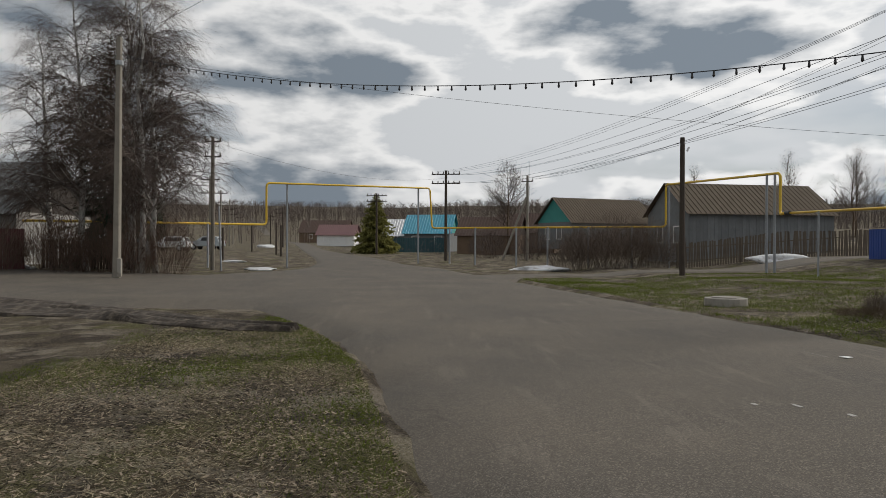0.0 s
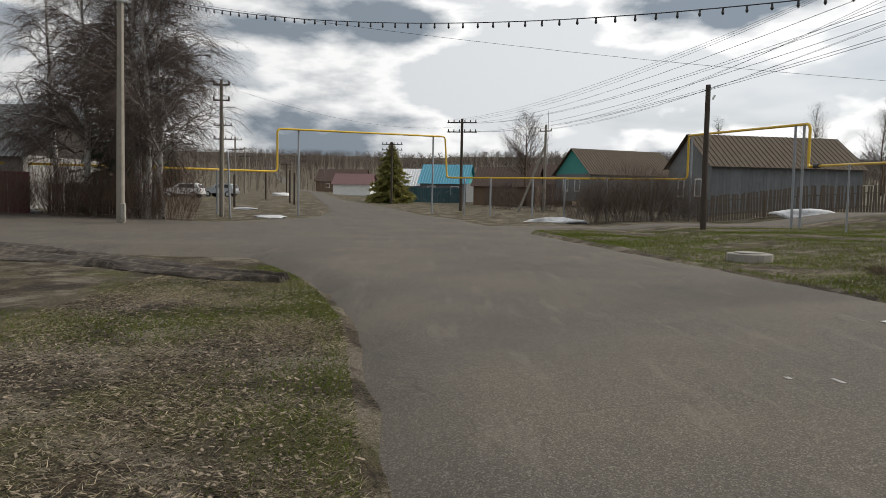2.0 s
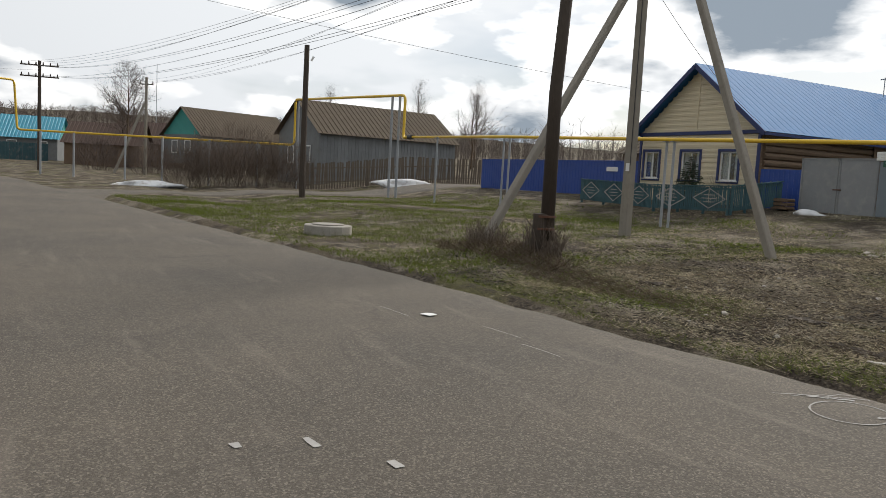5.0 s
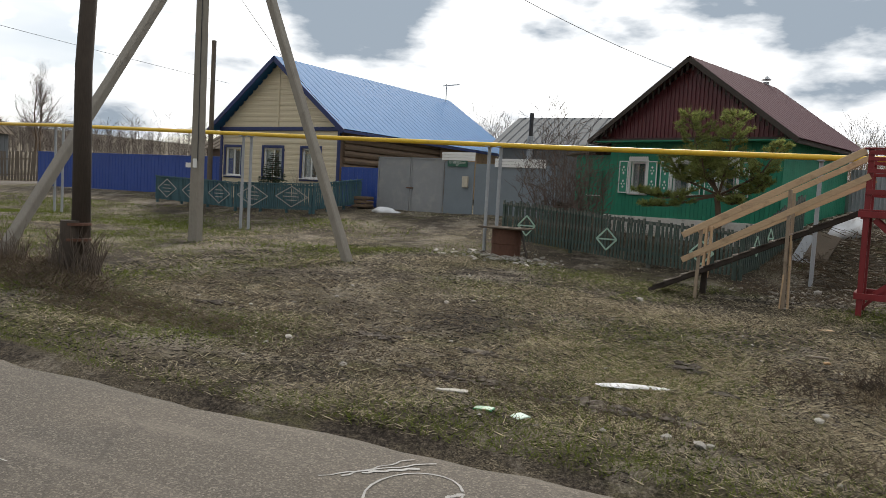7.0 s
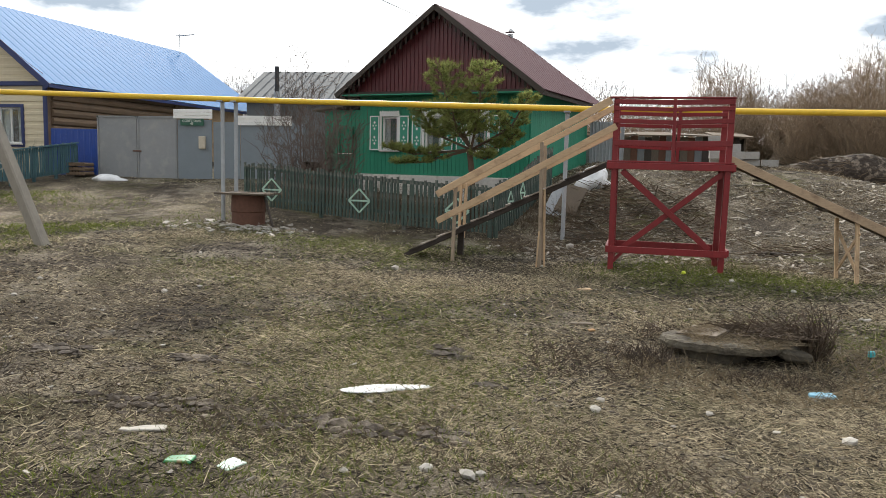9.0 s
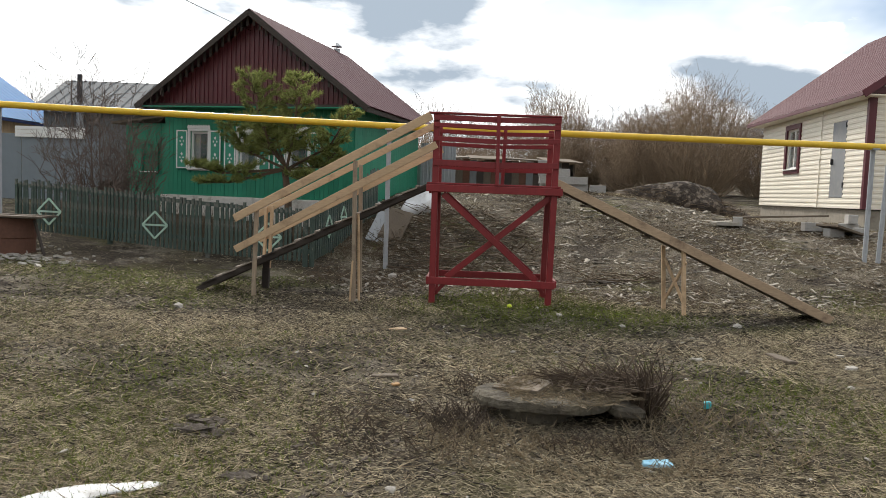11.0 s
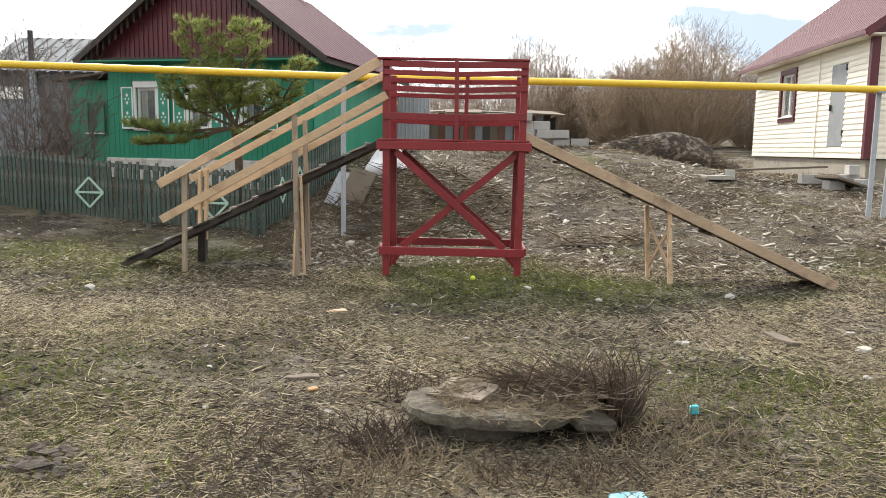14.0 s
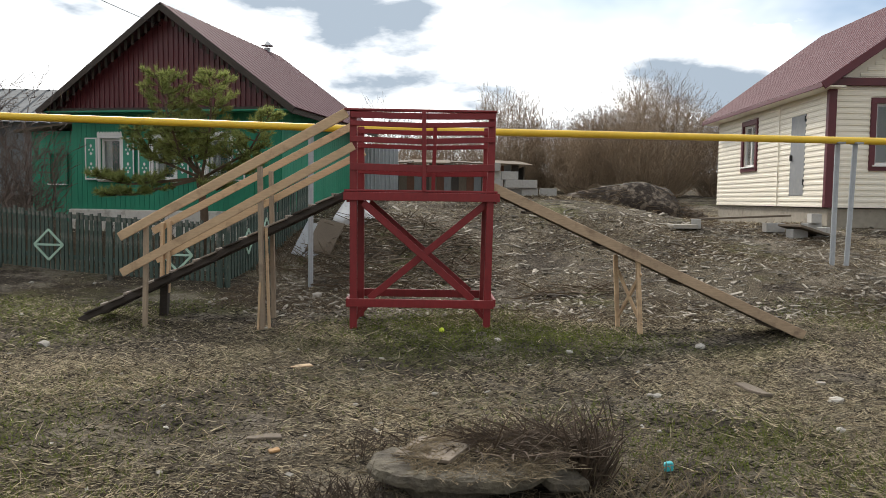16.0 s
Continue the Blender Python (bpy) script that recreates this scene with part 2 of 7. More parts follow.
M_TREAD = mat("bleached_tread_wood", (0.3, 0.255, 0.21), 0.45, 0.9, grain=9, stretch=(9, 1.5, 9), bump=0.4, stain=(0.1, 0.08, 0.06))
M_DARKW = mat("dark_wet_wood", (0.06, 0.048, 0.04), 0.4, 0.85, grain=10, stretch=(1.5, 9, 9), bump=0.5)
M_POLEW = mat("dark_pole_wood", (0.075, 0.058, 0.045), 0.45, 0.9, grain=10, stretch=(8, 8, 0.8), bump=0.6)
M_CONC = mat("concrete", (0.33, 0.31, 0.27), 0.65, 0.9, grain=30, bump=0.3, stain=(0.17, 0.15, 0.12))
M_CONCP = mat("pole_concrete", (0.27, 0.245, 0.205), 0.7, 0.9, grain=30, stretch=(1, 1, 0.3), bump=0.25, stain=(0.2, 0.18, 0.15))
M_YELLOW = mat("yellow_gas_paint", (0.72, 0.47, 0.035), 0.8, 0.4, grain=14, bump=0.08, stain=(0.42, 0.26, 0.03), stain_at=(0.66, 0.85))
M_STEEL = mat("grey_steel_paint", (0.34, 0.36, 0.38), 0.75, 0.5, grain=12, bump=0.1, stain=(0.2, 0.13, 0.08), stain_at=(0.66, 0.85))
M_FENCE = mat("flaking_green_fence_paint", (0.06, 0.09, 0.075), 0.4, 0.85, grain=14, stretch=(6, 6, 1), bump=0.5, rand=0.35, stain=(0.2, 0.185, 0.165), stain_at=(0.52, 0.66))
M_MINT = mat("pale_green_trim_paint", (0.38, 0.55, 0.45), 0.75, 0.6, grain=16, bump=0.15)
M_GREEN = mat("green_house_paint", (0.018, 0.23, 0.135), 0.7, 0.6, grain=14, stretch=(6, 6, 0.7), bump=0.2, rand=0.16)
M_MAROON = mat("maroon_sheet_metal", (0.11, 0.022, 0.028), 0.75, 0.4, grain=14, bump=0.05)
M_MAROONR = mat("maroon_metal_roof", (0.1, 0.045, 0.053), 0.85, 0.7, 0.0, grain=10, bump=0.05)
M_BLUER = mat("blue_metal_roof", (0.05, 0.185, 0.41), 0.88, 0.7, 0.0, grain=8, bump=0.04, rand=0.05)
M_BLUE = mat("blue_sheet_fence", (0.02, 0.065, 0.3), 0.75, 0.45, grain=10, bump=0.05, rand=0.06)
M_NAVY = mat("dark_blue_trim", (0.02, 0.035, 0.13), 0.75, 0.5, grain=10, bump=0.05)
M_CREAM = mat("cream_vinyl_siding", (0.63, 0.55, 0.39), 0.9, 0.55, grain=10, bump=0.05, rand=0.05)
M_IVORY = mat("ivory_vinyl_siding", (0.8, 0.75, 0.64), 0.92, 0.5, grain=10, bump=0.05, rand=0.04)
M_WHITE = mat("white_frame", (0.78, 0.78, 0.76), 0.9, 0.45, grain=10, bump=0.03, rand=0.04)
M_GATE = mat("grey_painted_steel_gate", (0.24, 0.25, 0.26), 0.85, 0.5, grain=8, bump=0.06, stain=(0.3, 0.3, 0.29), stain_at=(0.5, 0.75))
M_GATED = mat("slate_steel_gate", (0.19, 0.225, 0.255), 0.88, 0.5, grain=8, bump=0.06)
M_LOG = mat("old_log_wood", (0.19, 0.13, 0.085), 0.5, 0.9, grain=9, stretch=(8, 1, 8), bump=0.5, rand=0.2)
M_TEAL = mat("faded_teal_paint", (0.05, 0.115, 0.135), 0.6, 0.8, grain=12, stretch=(6, 6, 1), bump=0.3, rand=0.25, stain=(0.2, 0.2, 0.19))
M_SLATE = mat("mossy_asbestos_roof", (0.13, 0.1, 0.07), 0.55, 0.95, grain=5, stretch=(1, 3, 1), bump=0.5, stain=(0.09, 0.07, 0.04), rand=0.25)
M_GREYP = mat("grey_weathered_planks", (0.19, 0.2, 0.205), 0.55, 0.9, grain=8, stretch=(6, 6, 0.8), bump=0.4, rand=0.25)
M_RUST = mat("rusty_iron", (0.13, 0.06, 0.038), 0.5, 0.85, grain=16, bump=0.4)
M_SNOW = mat("old_snow", (0.66, 0.67, 0.68), 0.8, 0.8, grain=18, bump=0.5, stain=(0.32, 0.3, 0.27), stain_at=(0.5, 0.7))
M_STONE = mat("pale_rubble", (0.4, 0.375, 0.33), 0.6, 0.9, grain=25, bump=0.4, rand=0.3)
M_STRAW = leaf("dry_grass", (0.5, 0.435, 0.31), 0.75)
M_DEADTW = mat("dead_brown_twigs", (0.27, 0.21, 0.13), 0.3, 0.9, grain=10, bump=0, rand=0.6)
M_WEED = mat("dry_brown_stalks", (0.125, 0.09, 0.055), 0.5, 0.9, grain=10, bump=0, rand=0.4)
M_GRASS = leaf("new_spring_grass", (0.14, 0.175, 0.035), 0.35)
M_TWIG = mat("bare_twigs", (0.15, 0.115, 0.088), 0.6, 0.9, grain=10, bump=0, rand=0.3)
M_TWIGFAR = mat("far_bare_wood", (0.14, 0.112, 0.095), 0.7, 0.95, grain=2, bump=0, rand=0.3)
M_BIRCH = mat("birch_bark", (0.62, 0.6, 0.56), 0.55, 0.85, grain=3.5, stretch=(1, 1, 5), bump=0.3, stain=(0.05, 0.045, 0.04), stain_at=(0.54, 0.62))
M_NEEDLE = leaf("pine_needles", (0.33, 0.37, 0.13), 0.45)
M_SPRUCE = mat("spruce_needles", (0.025, 0.05, 0.022), 0.55, 0.8, grain=8, bump=0, rand=0.35)
M_BARK = mat("brown_bark", (0.13, 0.09, 0.06), 0.5, 0.95, grain=18, bump=0.6)
M_BLACK = mat("black_cable", (0.03, 0.03, 0.032), 0.8, 0.6, grain=10, bump=0)
M_TURQ = mat("turquoise_sheet", (0.06, 0.33, 0.3), 0.8, 0.55, grain=8, bump=0.05)
M_CARW = mat("white_car_paint", (0.75, 0.76, 0.76), 0.95, 0.25, grain=4, bump=0, rand=0.02)
M_RUBBER = mat("tyre_rubber", (0.025, 0.025, 0.026), 0.8, 0.85, grain=20, bump=0.1)
M_CHALK = mat("chalk", (0.4, 0.39, 0.37), 0.6, 0.95, grain=40, bump=0)
M_BRICK = mat("grey_block", (0.36, 0.35, 0.33), 0.7, 0.95, grain=25, bump=0.4, rand=0.2)
for m_ in (M_MAROONR, M_BLUER):
    m_.node_tree.nodes["Principled BSDF"].inputs["Specular IOR Level"].default_value = 0.15
# tools for building
def sm(a, b, v):
    t = min(1.0, max(0.0, (v - a) / (b - a)))
    return t * t * (3 - 2 * t)


def bumps(x, y):
    return noise.noise((x * 0.35, y * 0.35, 0)) * 0.05 + noise.noise((x * 1.7, y * 1.7, 3)) * 0.018 + noise.noise((x * 5, y * 5, 7)) * 0.006


def north_edge(x):
    return -8.95 + 0.095 * x if x > -34 else -12.18 + 0.095 * (x + 34)


def ground_z(x, y, rough=1.0):
    """Height of the lie of the land."""
    z = -0.1 + 0.1 * sm(-6, -1, y)
    z += 0.2 * sm(-3, -9, x) * sm(-9, -4, y) * sm(-60, -25, x)
    z += 0.8 * sm(1.2, 9, y) + 0.5 * sm(8, 26, y)
    z += 0.4 * sm(2, 6, x) * sm(0.8, 3.6, y) * sm(14, 6, y)
    z -= 0.1 * sm(-8.9, -7.4, y) * sm(-4.2, -6, y)
    z += 0.06 * max(0, min(y, 62) - 18)
    z += 0.45 * math.exp(-((x - 0.2) / 1.7) ** 2 - ((y - 5.2) / 1.4) ** 2)
    z += 0.28 * math.exp(-((x + 10.6) / 2.0) ** 2 - ((y + 7.0) / 1.2) ** 2)
    if x < -40:
        z += 0.012 * (-40 - x) * sm(-40, -60, x) + 0.05 * max(0, -320 - x)
    if y < -26:
        z += 0.4 * sm(-26, -40, y) * sm(-20, -45, x)
    z += 0.83 * sm(3.5, 9.5, y) * sm(-3.5, -0.5, x) * sm(7.5, 3.0, x) * sm(26, 14, y)
    z += 0.012 * max(0, y - 60) + 0.01 * max(0, -80 - y)
    if rough:
        z += bumps(x, y) * rough * (1.0 if abs(y + 12) < 60 else 0)
    return z


def turf_z(x, y):
    """The turf, which dips a little beneath the asphalt."""
    z = ground_z(x, y)
    if -34 < x < 41:
        so = -17.98 + 0.12 * x - 0.022 * max(0, -4 - x) ** 1.9 if x > -15 else -34
        z -= 0.11 * sm(0, 0.3, y - so) * sm(0, 0.3, north_edge(x) - y)
    elif -60 < x <= -34:
        z -= 0.06 * sm(-30, -26, y) * sm(-10, -13, y)
    return z


def part(name, bm, material, parent=None, label="", smooth=False):
    me = bpy.data.meshes.new(name)
    bm.to_mesh(me)
    bm.free()
    me.materials.append(material)
    if smooth:
        me.polygons.foreach_set("use_smooth", [True] * len(me.polygons))
    ob = new(name, me)
    if parent:
        ob.parent = parent
        ob.matrix_parent_inverse = Matrix.Translation(-parent.location) if parent.type == "EMPTY" else Matrix()
    if label:
        ob["label"] = label
    return ob


def piece(name, me, m, parent):
    """One more object on a mesh that alike pieces share."""
    ob = new(name, me)
    ob.parent = parent
    ob.matrix_parent_inverse = Matrix.Translation(-parent.location) if parent.type == "EMPTY" else Matrix()
    ob.matrix_basis = m
    return ob


def thing(name, loc, label, category, group="", kind=""):
    ob = new(name)
    ob.location = loc
    ob.empty_display_size = 0.2
    return tagged(ob, label, category, group, kind)


def box(bm, c, s, m=None, bev=0.0):
    """A block with its edges broken by bev."""
    x, y, z = (v / 2 for v in s)
    mm = (m or Matrix()) if m else Matrix()
    t = Matrix.Translation(c) @ mm
    if bev <= 0:
        vs = [bm.verts.new(t @ Vector((i * x, j * y, k * z))) for i in (-1, 1) for j in (-1, 1) for k in (-1, 1)]
        for f in ((0, 1, 3, 2), (4, 6, 7, 5), (0, 4, 5, 1), (2, 3, 7, 6), (0, 2, 6, 4), (1, 5, 7, 3)):
            bm.faces.new([vs[i] for i in f])
        return bm
    tmp = bmesh.new()
    bmesh.ops.create_cube(tmp, size=1, matrix=t @ Matrix.Diagonal((s[0], s[1], s[2], 1)))
    bmesh.ops.bevel(tmp, geom=tmp.edges[:], offset=bev, segments=1, affect="EDGES")
    mp = {v: bm.verts.new(v.co) for v in tmp.verts}
    for f in tmp.faces:
        bm.faces.new([mp[v] for v in f.verts])
    tmp.free()
    return bm


def blk(c, s, m=None, bev=0.006):
    return box(bmesh.new(), c, s, m, bev)


def along(p, q, up=(0, 0, 1)):
    """Turn whose x axis goes from p to q, z as near up as may be."""
    x = (Vector(q) - Vector(p)).normalized()
    y = Vector(up).cross(x)
    y = y.normalized() if y.length > 1e-4 else Vector((0, 1, 0))
    return Matrix((x, y, x.cross(y))).transposed().to_4x4()


def beam(p, q, w, h, bev=0.005, bm=None, up=(0, 0, 1)):
    """A plank from p to q: w across, h in height."""
    p, q = Vector(p), Vector(q)
    return box(bm or bmesh.new(), (p + q) / 2, ((q - p).length, w, h), along(p, q, up), bev)


def tube(pts, radii, n=8, bm=None, caps=True):
    """A round bar through points."""
    bm = bm or bmesh.new()
    pts = [Vector(p) for p in pts]
    if isinstance(radii, (int, float)):
        radii = [radii] * len(pts)
    rings = []
    for i, p in enumerate(pts):
        d = (pts[min(i + 1, len(pts) - 1)] - pts[max(i - 1, 0)]).normalized()
        a = d.cross(Vector((0, 0, 1)) if abs(d.z) < 0.9 else Vector((1, 0, 0))).normalized()
        b = d.cross(a)
        rings.append([bm.verts.new(p + (a * math.cos(k * math.tau / n) + b * math.sin(k * math.tau / n)) * radii[i]) for k in range(n)])
    for r, s in zip(rings, rings[1:]):
        for k in range(n):
            bm.faces.new((r[k], r[(k + 1) % n], s[(k + 1) % n], s[k]))
    if caps and n > 2:
        bm.faces.new(rings[0][::-1]); bm.faces.new(rings[-1])
    return bm


def poly(pts, depth):
    """A flat outline given thickness by the vector depth."""
    bm = bmesh.new()
    d = Vector(depth)
    a = [bm.verts.new(p) for p in pts]
    b = [bm.verts.new(Vector(p) + d) for p in pts]
    bm.faces.new(a); bm.faces.new(b[::-1])
    for i in range(len(a)):
        j = (i + 1) % len(a)
        bm.faces.new((a[i], b[i], b[j], a[j]))
    bmesh.ops.recalc_face_normals(bm, faces=bm.faces)
    return bm


def rnd(a, b):
    return random.uniform(a, b)


def wire(p, q, sag, n=16):
    p, q = Vector(p), Vector(q)
    return [p.lerp(q, i / n) - Vector((0, 0, 4 * sag * (i / n) * (1 - i / n))) for i in range(n + 1)]


def blob(c, s, seed, sub=2, rough=0.3):
    """A lump of stone, snow or earth."""
    bm = bmesh.new()
    bmesh.ops.create_icosphere(bm, subdivisions=sub, radius=1)
    for v in bm.verts:
        k = 1 + rough * noise.noise(v.co * 1.3 + Vector((seed * 7.1, seed * 3.3, seed)))
        v.co = Vector((v.co.x * s[0] * k, v.co.y * s[1] * k, v.co.z * s[2] * k)) + Vector(c)
    return bm
# ground: one sheet, fine near the walk and coarse to the horizon
def axis_steps(lo, hi, fine_lo, fine_hi, step):
    v, out = fine_lo, []
    while v <= fine_hi:
        out.append(v); v += step
    k, g = fine_hi, step
    while k < hi:
        g *= 1.22; k += g; out.append(min(k, hi))
    k, g = fine_lo, step
    while k > lo:
        g *= 1.22; k -= g; out.insert(0, max(k, lo))
    return out


def sheet(name, xs, ys, height, material, label, category):
    vs = [(x, y, height(x, y)) for y in ys for x in xs]
    n = len(xs)
    fs = [(j * n + i, j * n + i + 1, (j + 1) * n + i + 1, (j + 1) * n + i) for j in range(len(ys) - 1) for i in range(n - 1)]
    me = bpy.data.meshes.new(name)
    me.from_pydata(vs, [], fs)
    me.materials.append(material)
    me.polygons.foreach_set("use_smooth", [True] * len(me.polygons))
    return tagged(new(name, me), label, category, kind="structure")


sheet("ground", axis_steps(-1500, 700, -24, 12, 0.2), axis_steps(-900, 900, -27, 10, 0.2), turf_z, M_TURF,
      "trampled spring turf with dry straw, mud and first grass", "ground")


def strip(name, rows, label, lift=0.035):
    """A road between two edges: rows of (left point, right point), with ragged sides that dip into the turf."""
    vs, fs, n = [], [], 14
    for k, (a, b) in enumerate(rows):
        a, b = Vector((*a, 0)), Vector((*b, 0))
        wob = noise.noise((a.x * 0.9, a.y * 0.9, 5)) * 0.08 + noise.noise((a.x * 3, a.y * 3, 9)) * 0.05
        wob2 = noise.noise((b.x * 0.9, b.y * 0.9, 15)) * 0.08 + noise.noise((b.x * 3, b.y * 3, 19)) * 0.05
        d = (b - a).normalized()
        a, b = a + d * wob, b + d * wob2
        for i in range(n + 1):
            f = i / n
            p = a.lerp(b, f)
            crown = 0.05 * (1 - (2 * f - 1) ** 2)
            edge = -0.24 if i in (0, n) else 0
            q = p if i not in (0, n) else p + d * (-0.06 if i == 0 else 0.06)
            vs.append((q.x, q.y, ground_z(p.x, p.y, 0.35) + lift + crown + edge))
    for k in range(len(rows) - 1):
        for i in range(n):
            s = k * (n + 1) + i
            fs.append((s, s + n + 1, s + n + 2, s + 1))
    me = bpy.data.meshes.new(name)
    me.from_pydata(vs, [], fs)
    me.materials.append(M_ROAD)
    me.polygons.foreach_set("use_smooth", [True] * len(me.polygons))
    bmx = bmesh.new(); bmx.from_mesh(me)
    bmesh.ops.recalc_face_normals(bmx, faces=bmx.faces)
    if sum(f.normal.z for f in bmx.faces) < 0:
        bmesh.ops.reverse_faces(bmx, faces=bmx.faces[:])
    bmx.to_mesh(me); bmx.free()
    return tagged(new(name, me), label, "road", kind="structure")


def south_edge(x):
    return -17.98 + 0.12 * x - 0.022 * max(0, -4 - x) ** 1.9


main_rows = []
x = 40.0
while x > -34:
    main_rows.append(((x, south_edge(x) if x > -15 else south_edge(-15) - (-15 - x) * 0.45), (x, north_edge(x))))
    x -= 0.3 if x < 8 else 2
x = -34.0
while x > -1400:
    lo = float(np.interp(-x, (34, 44, 50, 58, 75, 110, 180, 267, 400, 1400), (-30.5, -26.5, -25.2, -25.2, -27.6, -33.2, -44, -61, -92, -320)))
    hi = float(np.interp(-x, (34, 42, 49, 55, 75, 110, 180, 267, 400, 1400), (-12.2, -13.5, -14.6, -17.2, -20.8, -29.2, -40.5, -57, -87, -312)))
    main_rows.append(((x, lo), (x, hi)))
    x -= 1 if x > -80 else 12
strip("road", main_rows, "worn grey village asphalt road with dusty gravel edges")
side_rows = []
y = -160.0
while y < 120:
    if y < -20:
        lo, hi = -37.5 - 0.08 * (-28 - y), -16.5 + 0.18 * (y + 28) * (1 if y > -60 else 0) - 5.8 * (1 if y <= -60 else 0)
    else:
        k = sm(-20, 0, y)
        lo, hi = -37.0 - 5.5 * k - 0.12 * max(0, y), -15.1 - 21.5 * sm(-20, -9, y) - 0.12 * max(0, y)
    side_rows.append(((hi, y), (lo, y)))
    y += 0.5 if -45 < y < 12 else 4
strip("side_road", side_rows, "dusty crossing village road of worn asphalt", 0.03)
# red lookout platform with stairs and a slide
G0 = ground_z(0.85, 0.4, 0)
tw = thing("play_platform", (0.85, 0.45, G0), "dark red painted wooden play platform with slatted railings on turf", "play platform")
XL, XR, YF, YB, DK = 0.05, 1.70, 0.0, 0.9, 1.595
for lx, inw in ((XL, 0.015), (XR, -0.03)):
    for ly in (YF, YB):
        part("leg", beam((lx + inw, ly, -0.12), (lx, ly, 2.6 if ly < 0.5 else 2.5), 0.085, 0.085, 0.006), M_RED, tw)
for ly in (YF - 0.062, YB + 0.062):
    part("deck_beam", beam((XL - 0.11, ly, DK), (XR + 0.1, ly, DK), 0.025, 0.1), M_RED, tw)
    part("lower_rail", beam((XL - 0.07, ly, 0.32), (XR + 0.05, ly, 0.315), 0.03, 0.1), M_RED, tw)
for lx in (XL - 0.06, XR + 0.06):
    part("side_beam", beam((lx, YF - 0.04, DK - 0.02), (lx, YB + 0.04, DK - 0.02), 0.03, 0.11), M_RED, tw)
    part("side_rail", beam((lx, YF - 0.04, 0.33), (lx, YB + 0.04, 0.33), 0.03, 0.09), M_RED, tw)
for i in range(8):
    part("deck_board", blk((0.86, YF + 0.01 + i * 0.127, DK + 0.066), (XR - XL + 0.18, 0.118, 0.028)), M_RED, tw)
part("brace", beam((XL + 0.12, YF - 0.02, 1.52), (XR - 0.2, YF + 0.0, 0.36), 0.025, 0.085), M_RED, tw)
part("brace", beam((XL + 0.2, YF + 0.035, 0.36), (XR - 0.05, YF + 0.035, 1.53), 0.025, 0.085), M_RED, tw)
part("brace", beam((XL + 0.12, YB + 0.02, 1.52), (XR - 0.2, YB + 0.02, 0.36), 0.025, 0.085), M_RED, tw)
for lx, s in ((XL + 0.04, 1), (XR - 0.04, -1)):
    part("knee_brace", beam((lx, YF + 0.02, 0.12), (lx + 0.14 * s, YF + 0.02, 0.28), 0.03, 0.05), M_RED, tw)
for ly, rails, zp in ((YF - 0.062, ((2.555, 0.075, 0.0), (2.455, 0.06, 0.006), (2.27, 0.065, 0.01), (1.945, 0.085, 0.006)), 2.6),
                      (YB - 0.065, ((2.44, 0.06, -0.008), (2.25, 0.055, 0.006), (1.925, 0.07, -0.02)), 2.5)):
    for z, h, bow in rails:
        bm = bmesh.new()
        x0, x1, xm = XL - 0.03, XR + 0.03, 0.88
        beam((x0, ly, z), (xm, ly, z - abs(bow) - 0.012), 0.024, h, 0.004, bm)
        beam((xm, ly, z - abs(bow) - 0.012), (x1, ly, z + bow), 0.024, h, 0.004, bm)
        part("rail", bm, M_RED, tw)
    part("mid_post", beam((0.9 if ly < 0.5 else 1.0, ly - 0.035, DK + 0.06), (0.89 if ly < 0.5 else 1.02, ly - 0.035, zp), 0.045, 0.05), M_RED, tw)
part("top_board", beam((XL - 0.1, YF - 0.02, 2.615), (XR + 0.05, YF - 0.02, 2.61), 0.13, 0.025), M_RED, tw)

st = thing("wooden_stairs", (-1.5, 0.45, 0), "plank stairs with fresh pine handrails and dark cleated treads", "stairs")
for ly in (0.14, 0.72):
    part("stringer", beam((-3.3, ly, 0.03), (-0.03, ly, 1.63), 0.05, 0.075), M_DARKW, st)
for i in range(11):
    f = (i + 0.6) / 11.4
    part("tread", beam((-3.28 + 3.2 * f, 0.06, 0.085 + 1.57 * f), (-3.28 + 3.2 * f + rnd(-0.03, 0.03), 0.8, 0.085 + 1.57 * f), 0.2 + rnd(-0.02, 0.05), 0.022, up=(-0.42, 0, 1)), M_TREAD if i % 3 else M_DARKW, st)
    part("cleat", beam((-3.28 + 3.2 * f + 0.1, 0.1, 0.15 + 1.57 * f), (-3.28 + 3.2 * f + 0.1, 0.76, 0.15 + 1.57 * f), 0.04, 0.03), M_TREAD, st)
for ly, a, b, h in ((-0.06, (-2.72, 1.07), (-0.02, 2.575), 0.105), (-0.06, (-2.7, 0.64), (0.06, 2.19), 0.1), (0.86, (-2.66, 1.1), (0.0, 2.54), 0.095), (0.86, (-2.62, 0.72), (0.1, 2.17), 0.09)):
    part("handrail", beam((a[0], ly, a[1]), (b[0], ly + 0.02, b[1]), 0.032, h), M_PINEW, st)
part("handrail_cap", beam((-2.7, -0.035, 1.135), (-0.04, -0.02, 2.625), 0.07, 0.022), M_PINEW, st)
part("post", beam((-2.45, 0.0, -0.12), (-2.42, 0.0, 1.2), 0.05, 0.065, up=(0, 1, 0)), M_POSTW, st)
part("post", beam((-2.5, 0.79, -0.12), (-2.48, 0.79, 0.47), 0.1, 0.1, up=(0, 1, 0)), M_DARKW, st)
part("post", beam((-2.53, 0.81, 0.3), (-2.51, 0.81, 1.22), 0.04, 0.075, up=(0, 1, 0)), M_PINEW, st)
